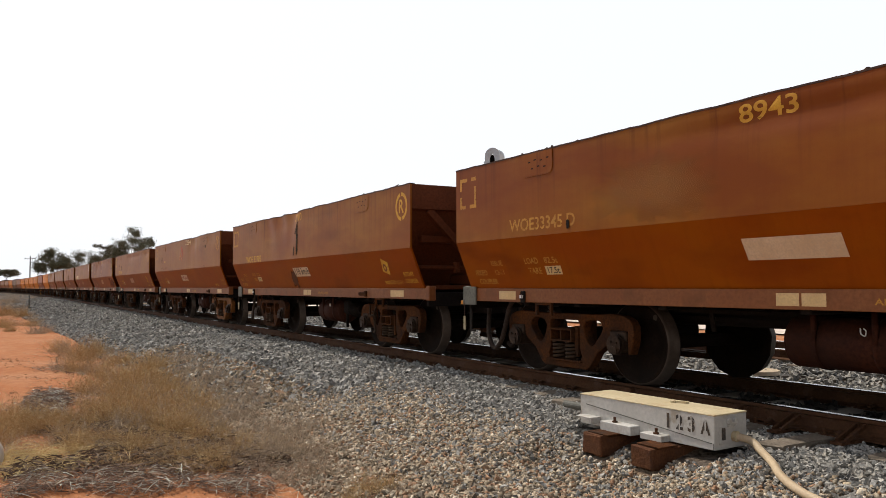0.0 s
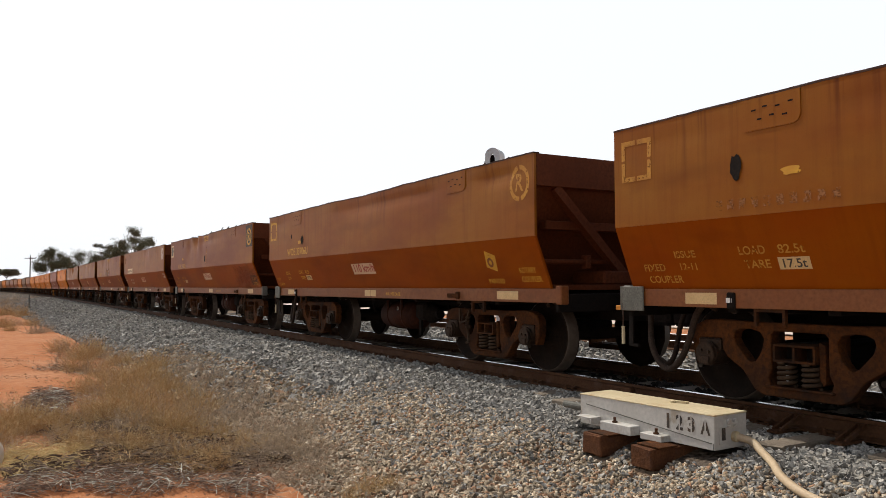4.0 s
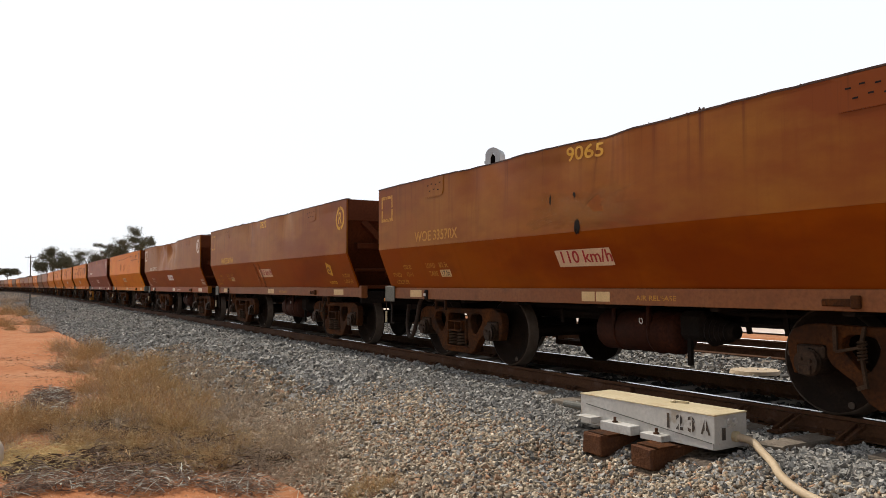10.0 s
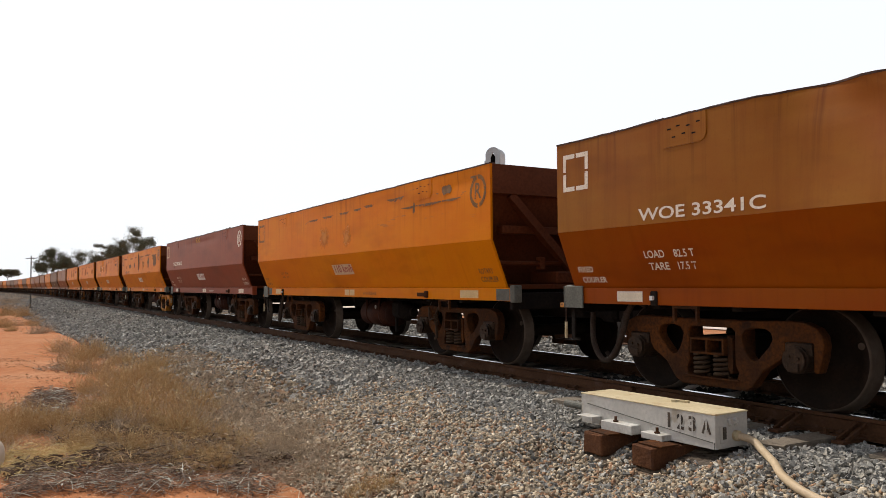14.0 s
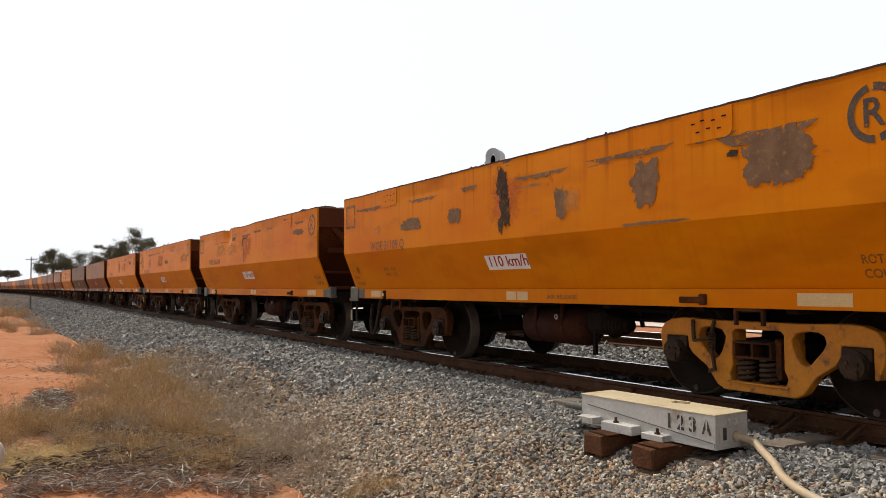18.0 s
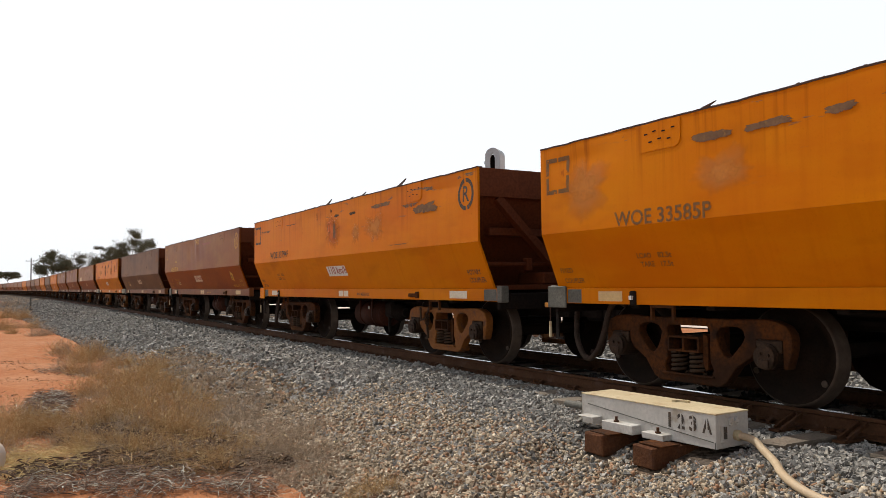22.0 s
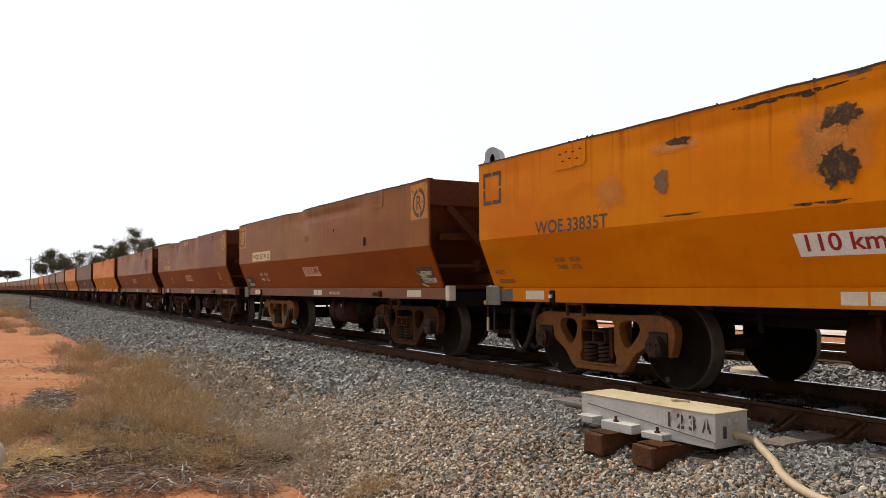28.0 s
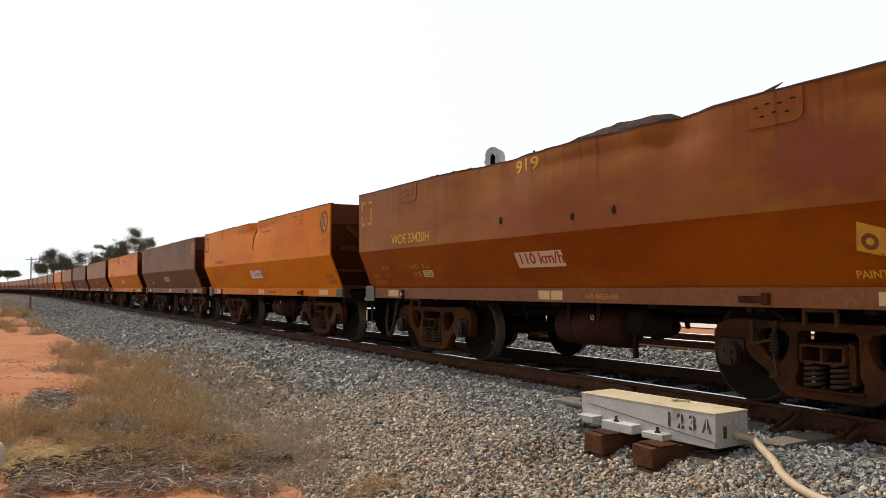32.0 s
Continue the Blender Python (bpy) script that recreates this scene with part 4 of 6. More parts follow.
    bm = bmesh.new()
    box(bm, -.185, .185, -.1, .16, .41, .43, .004)
    box(bm, -.185, .185, -.1, .16, .535, .555, .004)
    for x in (-.177, -.0, .177):
        box(bm, x - .01, x + .01, -.097, .16, .43, .535)
    box(bm, -.17, .17, .06, .1, .43, .535, 0, 1)
    S["bolster_end"] = to_mesh("bolster_end", bm, [M["bogie"], M["black"]])
    # added black sheet behind the springs, standing in for shade in the window
    bm = bmesh.new()
    box(bm, -.25, .25, .16, .18, .13, .5, .004)
    S["spring_seat"] = to_mesh("spring_seat", bm, M["black"])
    # friction wedge beside the bolster end
    bm = plate([(.0, .585), (.05, .56), (.05, .27), (.03, .25), (0, .3)], [], -.05, .06)
    S["friction_wedge"] = to_mesh("friction_wedge", bm, M["bogie"])
    # hand-brake hanger with its spring, in front of the trailing triangle
    line = [(-.43 + .03 * math.cos(a), -.1 + .03 * math.sin(a), .47 + .15 * a / (2 * math.pi * 6)) for a in np.linspace(0, 2 * math.pi * 6, 60)]
    bm = tube(line, .008, 5)
    beam(bm, (-.43, -.1, .62), (-.43, -.06, .72), .025, .025)
    beam(bm, (-.43, -.1, .48), (-.40, -.1, .28), .03, .02)
    beam(bm, (-.4, -.1, .3), (-.47, -.1, .27), .02, .03)
    beam(bm, (-.64, -.09, .53), (-.43, -.1, .575), .022, .022)
    beam(bm, (-.645, -.09, .72), (-.645, -.085, .53), .03, .02)
    S["brake_hanger"] = to_mesh("brake_hanger", bm, M["spring"])
    bm = bmesh.new()
    box(bm, -.118, .118, -.075, .09, .03, .135, .012)
    cyl(bm, (0, -.1, 0), (0, .1, 0), .108, seg=22)
    cyl(bm, (0, -.135, 0), (0, -.1, 0), .1, .07, seg=22)
    for k in range(3):
        a = 2 * math.pi * k / 3 + .4
        cyl(bm, (.045 * math.cos(a), -.15, .045 * math.sin(a)), (.045 * math.cos(a), -.13, .045 * math.sin(a)), .014, seg=8)
    box(bm, -.05, .05, -.15, -.138, -.09, -.02, .004)
    S["axle_box"] = to_mesh("axle_box", bm, M["cap"])
    bm = bmesh.new()
    box(bm, -.17, .17, -.9, .9, .40, .56, .03)
    box(bm, -.3, .3, -.32, .32, .60, .72, .03)
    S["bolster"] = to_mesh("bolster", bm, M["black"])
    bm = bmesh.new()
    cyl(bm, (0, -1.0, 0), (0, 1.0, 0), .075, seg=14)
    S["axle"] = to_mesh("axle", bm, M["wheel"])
    prof = [(.075, -.09), (.14, -.085), (.17, -.03), (.33, -.02), (.37, -.07), (WHEEL_R - .02, -.072), (WHEEL_R, -.06), (WHEEL_R + .002, .035), (WHEEL_R + .028, .05), (WHEEL_R + .022, .066), (.37, .068), (.33, .03), (.17, .02), (.14, .07), (.075, .075)]
    for key, seg in (("wheel", 36), ("wheel_far", 14)):
        wheel_mesh(S, key, seg, prof)
    return S


S = shared_meshes()


SIDE_ROWS = (ZT, ZT - .05, ZT - .1, ZT - .15, ZT - .2, ZT - .27, ZT - .36, ZT - .5, ZT - .7, ZK + .001)
ROW_CACHE = {}


def sheet_y(n, x, z):
    """The face of the near side as its flat facets give it."""
    if z <= ZK:
        return side_y(n, x, z)
    nx = 84 if n <= 26 else 18
    u = min(max(x / BODY_L * nx, 0), nx - 1e-6)
    i = int(u)
    rows = [0.0, 0.0]
    for e in (0, 1):
        key = (n, i + e)
        if key not in ROW_CACHE:
            ROW_CACHE[key] = [side_y(n, BODY_L * (i + e) / nx, r) for r in SIDE_ROWS]
        rows[e] = float(np.interp(-z, [-r for r in SIDE_ROWS], ROW_CACHE[key]))
    return rows[0] + (rows[1] - rows[0]) * (u - i)


def islands(f):
    """The separate pieces of a flat shape, as lists of faces."""
    root = {}

    def find(a):
        while root.setdefault(a, a) != a:
            a = root[a]
        return a
    for a, b, c in f:
        root[find(a)] = find(b)
        root[find(b)] = find(c)
    groups = {}
    for t in f:
        groups.setdefault(find(t[0]), []).append(t)
    return list(groups.values())


def letters(name, n, wagon, v, f, mat, x, z, lift):
    """Lettering, each character a part of its own."""
    for faces in islands([tuple(int(k) for k in t) for t in f]):
        used = sorted({k for t in faces for k in t})
        at = {k: i for i, k in enumerate(used)}
        decal(name, n, wagon, v[used], np.array([[at[k] for k in t] for t in faces]), mat, x, z, lift)


def decal(name, n, wagon, v, f, mat, x, z, lift=.006, label="", cover=None):
    """Lay flat lettering or a flat shape (points in the plane of the side) on the near side of wagon n at x, z."""
    if not len(v):
        return None
    slope = math.hypot(ZK - ZP, HW - HB) / (ZK - ZP)
    pts = []
    for px, pz, _ in v:
        X, Z = x + px, z + pz / (1 if z > ZK else slope)
        zz = Z - sag(n, X) * (max(0, Z - ZK) / (ZT - ZK)) ** 2 if Z > ZK else Z
        if ZB < Z < ZP and z < ZP:
            y = -HB - .025
        elif z < ZK and Z >= ZK - .001:
            y = side_y(n, X, ZK - .001)
        else:
            y = sheet_y(n, X, Z)
        pts.append((X, y - .0004 - lift * .36, zz))
    me = mesh_from(name, pts, f, mat)
    if cover is not None:
        me.attributes.new("cover", "FLOAT", "POINT").data.foreach_set("value", np.asarray(cover, np.float32))
    return part(name, me, wagon, label=label)


def flat_rect(w, h, nx=0):
    """A rectangle in small cells, so that it follows a dented sheet."""
    nx, nz = nx or max(1, round(w / .055)), max(1, round(h / .055))
    v = [(w * i / nx, h * j / nz, 0) for i in range(nx + 1) for j in range(nz + 1)]
    f = []
    for i in range(nx):
        for j in range(nz):
            a = i * (nz + 1) + j
            f += [(a, a + nz + 1, a + nz + 2), (a, a + nz + 2, a + 1)]
    return np.array(v), np.array(f)


def ring_shape(r0, r1, sx=1.0, seg=28, gaps=()):
    v, f = [], []
    for k in range(seg):
        a = 2 * math.pi * k / seg
        v += [(r0 * sx * math.cos(a), r0 * math.sin(a), 0), (r1 * sx * math.cos(a), r1 * math.sin(a), 0)]
    for k in range(seg):
        if k in gaps:
            continue
        a, b = 2 * k, 2 * ((k + 1) % seg)
        f += [(a, a + 1, b + 1), (a, b + 1, b)]
    return np.array(v), np.array(f)


def square_shape(w, h, t, broken=0):
    g = .012
    bars = [(0, 0, w / 2 - g, t), (w / 2 + g, 0, w, t), (0, h - t, w / 2 - g, h), (w / 2 + g, h - t, w, h), (0, t, t, h / 2 - g), (0, h / 2 + g, t, h - t), (w - t, t, w, h / 2 - g), (w - t, h / 2 + g, w, h - t)]
    if broken:
        bars = [(0, 0, w * .35, t), (w * .6, 0, w, t), (0, h - t, w * .45, h), (w * .7, h - t, w, h), (0, t, t, h * .4), (0, h * .6, t, h - t), (w - t, t, w, h * .7)]
    v, f = [], []
    for x0, z0, x1, z1 in bars:
        a = len(v)
        v += [(x0, z0, 0), (x1, z0, 0), (x1, z1, 0), (x0, z1, 0)]
        f += [(a, a + 1, a + 2), (a, a + 2, a + 3)]
    return np.array(v), np.array(f)


def blob(w, h, seed, pts=60, jag=.38):
    """An uneven patch, w by h."""
    v = [(0, 0, 0)]
    for k in range(pts):
        a = 2 * math.pi * k / pts
        r = 1 + jag * noise.noise(Vector((math.cos(a) * 1.6, math.sin(a) * 1.6, seed * 3.3))) + .5 * jag * noise.noise(Vector((math.cos(a) * 6, math.sin(a) * 6, seed * 1.7))) + .45 * jag * noise.noise(Vector((math.cos(a) * 17, math.sin(a) * 17, seed)))
        r *= 1 / max(abs(math.cos(a)), abs(math.sin(a))) ** .45
        v.append((w / 2 * r * math.cos(a), h / 2 * r * math.sin(a), 0))
    return np.array(v), np.array([(0, k + 1, (k + 1) % pts + 1) for k in range(pts)])


def patch_shape(w, h, seed):
    """A patch in two rings, with how thick its paint lies: full within, none at the rim."""
    v, f = blob(w, h, seed)
    k = len(v) - 1
    pts = np.concatenate([v, v[1:] * .55])
    cover = np.concatenate([[1.0], np.zeros(k), np.full(k, .62)])
    faces = []
    for i in range(k):
        a, b = i + 1, (i + 1) % k + 1
        faces += [(0, a + k, b + k), (a + k, a, b), (a + k, b, b + k)]
    return pts, np.array(faces), cover


def strip(w, h, seed, pts=22):
    """A long scrape: straight above, ragged below, thinning to its ends."""
    v, f = [], []
    for k in range(pts + 1):
        t = k / pts
        body = min(1, 6 * t, 6 * (1 - t)) * (.65 + .5 * noise.noise(Vector((t * 9, seed * 2.1, 0))))
        v += [(w * t, .1 * h * noise.noise(Vector((t * 6, seed, 4))), 0), (w * t, -h * max(.08, body), 0)]
    for k in range(pts):
        a = 2 * k
        f += [(a, a + 1, a + 3), (a, a + 3, a + 2)]
    return np.array(v), np.array(f)


def stencil_bars(w, h, rows=1, k=5):
    """Worn lettering that cannot be read: plain bars."""
    v, f = [], []
    hh = h / rows
    for r in range(rows):
        x = 0
        for i in range(k):
            bw = w / k * .55
            a = len(v)
            v += [(x, r * hh, 0), (x + bw, r * hh, 0), (x + bw, r * hh + hh * .62, 0), (x, r * hh + hh * .62, 0)]
            f += [(a, a + 1, a + 2), (a, a + 2, a + 3)]
            x += w / k
    return np.array(v), np.array(f)


def put(ob, mat):
    """Give one object's first slot a material of its own, while the mesh stays shared."""
    ob.material_slots[0].link = "OBJECT"
    ob.material_slots[0].material = mat


def ore_wagon(n, spec):
    paint = M[spec["paint"]][(n if spec["paint"] == "brown" else spec.get("tone", 0)) % len(M[spec["paint"]])]
    lt = M[spec.get("letter", "ltr_f")]
    w = empty("ore_wagon", pose(0, 0, 0), spec["label"], "wagon", "ore wagons of the train")
    near = n <= 26
    low = M["brown_low"][n % 27] if spec["paint"] == "brown" else paint
    for (v, f), name, mat in zip(grid_side(n, 84 if near else 18), ("upper_panel", "lower_panel"), (paint, low)):
        part(name, mesh_from(name, v, f, mat, True), w, label="dust-coated upper side sheet" if name == "upper_panel" else "")
    v, f = rim_line(n, 84 if near else 18)
    part("top_rim", mesh_from("top_rim", v, f, M["rim"]), w)
    if near:
        crumbs(n, w)
    far = part("side_panel", S["far_side"], w)
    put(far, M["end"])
    v, f = ore_heap(n, 110 if near else 20, 18 if near else 6)
    part("ore_load", mesh_from("ore_load", v, f, M["ore"]), w, label="heaped dark iron ore")
    for e in ("end_front", "end_rear"):
        part("end_sheet", S[e], w)
        if e == "end_front" or near:
            part("end_rib", S[e + "_rib"], w)
            for s in (-1, 1):
                part("brace", S[e + "_brace%d" % s], w)
            part("end_platform", S[e + "_shelf"], w)
        if near:
            part("brake_shaft", S[e + "_shaft"], w)
        part("coupler", S[e + "_coupler"], w)
    for x in (1.1, 1.555, 2.0, 3.2, 4.66, 6.1, 7.3, 7.765, 8.2) if near else (1.555, 7.765):
        part("crossbearer", S["crossbearer"], w, pose(x, 0, 0))
    for k in ("centre_sill", "floor"):
        part({"floor": "floor_plate"}.get(k, k), S[k], w)
    sill = part("side_sill", S["sill"], w)
    put(sill, low if spec["paint"] not in ("brown", "dark") or n == 9 else M["sill_b"])
    part("side_sill", S["sill_far"], w)
    for k in ("block_rear", "block_front"):
        b = part("corner_block", S[k], w)
        put(b, M[spec[k]] if spec.get(k) else M["grey"] if k == "block_rear" else (M["sill_b"] if spec["paint"] != "yellow" else M["bogie"]))
    for x in (-.05, BODY_L + .09):
        part("headstock", S["headstock"], w, pose(x, 0, 0))
    part("air_tank", S["air_tank"], w)
    if near:
        for k in ("brake_valve", "brake_cylinder", "drain_pipe", "push_rod", "release_loop"):
            part(k, S[k], w)
        part("brake_rigging", S["brake_rigging"], w)
        for x in (1.5, 7.85):
            part("stirrup", S["stirrup"], w, pose(x, 0, 0))
        part("release_handle", S["release_handle"], w, pose(7.27, 0, 0))
        part("lamp_bracket", S["lamp_bracket"], w, pose(1.15, 0, 0))
        part("air_hose", S["hose_rear"], w)
        part("brake_hose", S["side_hose"], w)
        part("foot_step", S["step"], w)
        br = part("end_bracket", S["bracket"], w)
        if n in (15, 20):
            put(br, low if n == 15 else M["sill_b"])
        part("pull_grip", S["grip"], w)
        part("corner_lug", S["lug"], w, label="ochre painted lug")
    # bogies
    for bi, cx in enumerate((1.585, 7.745)):
        part("bolster", S["bolster"], w, pose(cx, 0, 0))
        for s in (-1, 1):
            sf = part("side_frame", S["side_frame"], w, pose(cx, s * 1.03, 0, 0, 0, 0 if s < 0 else 180))
            put(sf, M[spec.get("bogies", ("bogie", "bogie"))[bi]])
            if s < 0 and near:
                for dx in (-.11, .11):
                    part("coil_spring", S["spring"], sf, pose(dx - .02, -.02, 0))
                part("bolster_end", S["bolster_end"], sf, pose(-.02, 0, 0))
                part("spring_seat", S["spring_seat"], sf)
                part("friction_wedge", S["friction_wedge"], sf, pose(.172, 0, 0))
                if bi:
                    part("brake_hanger", S["brake_hanger"], sf, label="hand brake hanger with a small coil spring")
            if s < 0:
                for dx in (-.865, .865):
                    part("axle_box", S["axle_box"], sf, pose(dx, 0, WHEEL_R))
    for x in AXLES:
        ws = part("wheelset", S["axle"], w, pose(x, 0, WHEEL_R))
        for s in (-1, 1):
            part("wheel", S["wheel" if s < 0 and near else "wheel_far"], ws, pose(0, s * .7525, 0, 0, 0, 0 if s < 0 else 180))
        if n <= 24:
            wheelsets.append(ws)
    # markings
    pm = M[spec.get("patch", "patch")]
    for x, wd in ((.66, .34), (4.46, .2), (4.68, .2), (8.3, .44)) if near else ((4.5, .4), (8.36, .44)):
        decal("reflector", n, w, *flat_rect(wd, .105), pm, x, .868, label="pale reflector plate")
    if near and spec["paint"] == "yellow":
        decal("sill_repaint", n, w, *flat_rect(.28, .15), M["grey"], 9.14, .846, .004, "bare grey end of the sill")
        decal("sill_repaint", n, w, *flat_rect(.22, .15), M["grey"], .18, .846, .004, "bare grey end of the sill")
    if near:
        access_plates(n, w, paint, spec)
        lettering(n, w, spec, lt)
    bd = spec.get("board", "board_p")
    bx = .07 if n in (1, 5, 11) else 0
    v, f = flat_rect(.84, .185)
    v[:, 0] += v[:, 1] * -.1
    decal("speed_board", n, w, v, f, M[bd], 4.2 + bx, 1.225, .01, "pale speed limit board")
    if near and spec.get("speed", 1):
        v, f = glyphs(spec.get("speed_text", "110 km/h"), .185)
        v = v.copy()
        v[:, 0] *= .8 / max(v[:, 0].max(), .1)
        v[:, 0] += .03
        letters("speed_letter", n, w, v, f, M[spec.get("speed_ink", "ltr_r")], 4.2 + bx, 1.265, .014)
    return w


def crumbs(n, w):
    """Lumps of ore and curled slivers caught along the top edge."""
    rnd = random.Random(n)
    bm = bmesh.new()
    for cluster in range(rnd.randint(3, 6)):
        cx = rnd.uniform(.8, BODY_L - .6)
        for _ in range(rnd.randint(4, 12)):
            x = min(BODY_L - .1, max(.1, cx + rnd.gauss(0, .3)))
            r = rnd.uniform(.008, .022)
            m = Matrix.LocRotScale((x, side_y(n, x, ZT) + rnd.uniform(.02, .06), ZT - sag(n, x) + r * .4), Euler((rnd.random() * 6, rnd.random() * 6, 0)), (r * rnd.uniform(1, 1.8), r, r * rnd.uniform(.5, .9)))
            bmesh.ops.create_icosphere(bm, subdivisions=1, radius=1, matrix=m)
    part("spilled_ore", to_mesh("spilled_ore", bm, M["ore"]), w, label="dark crumbs of ore on the rim", kind="stuff")


def access_plates(n, w, paint, spec):
    for x in (1.44, 7.39):
        me = S["access_plate"].copy()
        for v in me.verts:
            X, Z = x + v.co.x, ZT - .262 + v.co.z
            v.co = (X, v.co.y + sheet_y(n, X, Z) - .001, Z - sag(n, X) * .8)
        pl = part("access_plate", to_mesh("access_plate", me, paint), w)
        for i, (dx, dz) in enumerate(((.1, .15), (.2, .165), (.31, .15), (.42, .165), (.15, .075), (.26, .09), (.37, .075))):
            v, f = flat_rect(.042, .013, 1)
            ob = decal("slot", n, w, v, f, M["hole"], x + dx, ZT - .262 + dz, .026)
            ob.parent = pl


def lettering(n, w, spec, lt):
    def line(text, x, z, size, mat, width=None, name="letter"):
        v, f = glyphs(text, size)
        if not len(v):
            return
        v = v.copy()
        if width:
            v[:, 0] *= width / max(v[:, 0].max(), .05)
        letters(name, n, w, v, f, mat, x, z, .006)
    num = spec.get("num", "")
    nm = M[spec.get("num_mat", spec.get("letter", "ltr_f"))]
    if spec.get("num_plate"):
        decal("number_plate", n, w, *flat_rect(1.3, .2), M["patch"], 1.1, ZK + .03, .004)
    if num:
        nx_, nz_ = {2: (0, -.06), 5: (0, -.05), 8: (-.02, -.04), 9: (0, -.03), 11: (0, .07), 12: (-.12, -.055), 14: (-.04, -.06), 16: (-.09, -.06), 18: (-.05, -.06), 20: (-.05, -.02)}.get(n, (0, 0))
        line(num, 1.17 + nx_, ZK + .07 + nz_, .15 if spec.get("letter") == "ltr_w" else .19, nm, 1.34 if spec.get("letter") == "ltr_w" and not spec.get("num_plate") else 1.14, "number_letter")
    elif num is not None:
        decal("number_lettering", n, w, *stencil_bars(1.12, .13, 1, 10), M["ltr_n"] if spec["paint"] == "yellow" else M["ltr_v"], 1.18, ZK + .06, label="worn unreadable lettering")
    if spec.get("letter", "ltr_f") in ("ltr_f", "ltr_y"):
        ix = .17 if n == 4 else 0
        line("ISSUE", .62 + ix, 1.27, .09, lt, .24)
        line("12-11", .64 + ix, 1.165, .09, lt, .2)
        if n != 20:
            decal("tare_panel", n, w, *flat_rect(.27, .1), M["patch"], 1.64 + (.25 if n in (4, 20, 21) else 0), 1.15, .003)
    lx = {6: .16, 9: -.18, 4: .25, 20: .25, 21: .25}.get(n, 0)
    ls = .72 if spec["paint"] == "yellow" else 1
    line("LOAD", 1.3 + lx, 1.275, .1 * ls, lt, ls * .25)
    line({6: "82.5 T", 9: "82.5 T", 11: "82.5 T", 20: "82-5T"}.get(n, "82.5t"), 1.3 + .36 * ls + lx, 1.275, .1 * ls, M["ltr_w"] if n == 20 else lt, .23 * ls)
    line("TARE", 1.3 + .03 * ls + lx, 1.275 - .11 * ls, .1 * ls, lt, ls * .24)
    line({6: "17.5 T", 9: "17.5 T", 11: "17.5 T", 20: "17-5T"}.get(n, "17.5t"), 1.3 + .36 * ls + lx, 1.275 - .11 * ls, .1 * ls, M["ltr_w"] if n == 20 else M["ltr_k"] if spec["paint"] == "brown" and spec.get("letter") != "ltr_w" else lt, .22 * ls)
    if spec.get("fixed_back"):
        decal("fixed_ground", n, w, *flat_rect(.5, .26), M["ltr_k"], .19, 1.02, .004)
    lx, k = (-.1, .78) if spec["paint"] == "yellow" else (-.08, .88) if n in (6, 9) else (-.11, .8) if n == 4 else (0, 1)
    fz = .22 if n == 6 else 0
    lx -= fz * .6
    line("FIXED", .22 + lx, 1.16 + fz, .095 * k, lt, .26 * k)
    line("COUPLER", .25 + lx, 1.055 + fz, .095 * k, lt, .4 * k)
    sq = M[spec.get("square", "ltr_f")]
    decal("square_mark", n, w, *square_shape(.37, .38, .045, spec.get("broken", 0)), sq, .1, 1.985)
    if spec.get("square_back"):
        decal("square_ground", n, w, *flat_rect(.54, .5), M[spec["square_back"]], .04, 1.93, .003)
    if spec.get("square_fill"):
        decal("square_mark", n, w, *flat_rect(.27, .26), M[spec["square_fill"]], .175, 2.04, .004)
    rm = M[spec.get("ring", "ltr_f")]
    if spec.get("ring_back"):
        decal("ring_ground", n, w, *flat_rect(.5, .5), M["bogie_y" if n == 19 else "ltr_k"], 8.8, 1.95, .004)
    decal("ring_mark", n, w, *ring_shape(.152, .205, .92, 28, (7, 21) if spec.get("ring_gap", 1) else ()), rm, 9.05, 2.18)
    v, f = glyphs("R", .28)
    decal("ring_letter", n, w, v * np.array((.95, 1, 1)), f, rm, 8.96, 2.09)
    rc = M[spec.get("rotary", spec.get("letter", "ltr_f"))]
    if spec.get("rotary_back"):
        decal("rotary_ground", n, w, *flat_rect(.46, .24), M["ltr_k"], 8.74, 1.07, .004)
    rz = .27 if n == 6 else 0
    line("ROTARY", 8.84 + rz * .15, 1.175 + rz, .095, rc, .32)
    line("COUPLER", 8.84 + rz * .15, 1.075 + rz, .095, rc, .38)
    if spec.get("scribble"):
        for k, (x, z, wd) in enumerate(((8.72, 1.22, .3), (8.78, 1.14, .26), (8.76, 1.07, .2))):
            v, f = strip(wd, .035, 70 + k)
            v[:, 1] += v[:, 0] * (.35 if k % 2 else -.25)
            decal("paint_scrawl", n, w, v, f, M["green_mark"], x, z, .01, label="pale green painted scrawl")
    if spec.get("air", 1):
        line("AIR RELEASE", 5.24, .888, .07, lt, .5)
    if spec.get("logo"):
        if spec["logo"] == 1:
            quad = np.array([(0, .06, 0), (.21, 0, 0), (.25, .2, 0), (.05, .27, 0)])
            decal("emblem", n, w, quad, np.array([(0, 1, 2), (0, 2, 3)]), M["ltr_y"], 8.2, 1.2, label="yellow painted emblem")
            decal("emblem", n, w, *ring_shape(.028, .062, 1, 18), M["sill_b"], 8.31, 1.31, .008)
        line("PAINTED 12-11" if n in (2, 16) else "PAINTED", 8.15, 1.06, .085, M["ltr_y"], .58 if n in (2, 16) else .34)
    if spec.get("top_num"):
        line(spec["top_num"], spec.get("top_x", 3.1), 2.31, .2, M[spec.get("top_mat", "ltr_y")], .52, "number_letter")
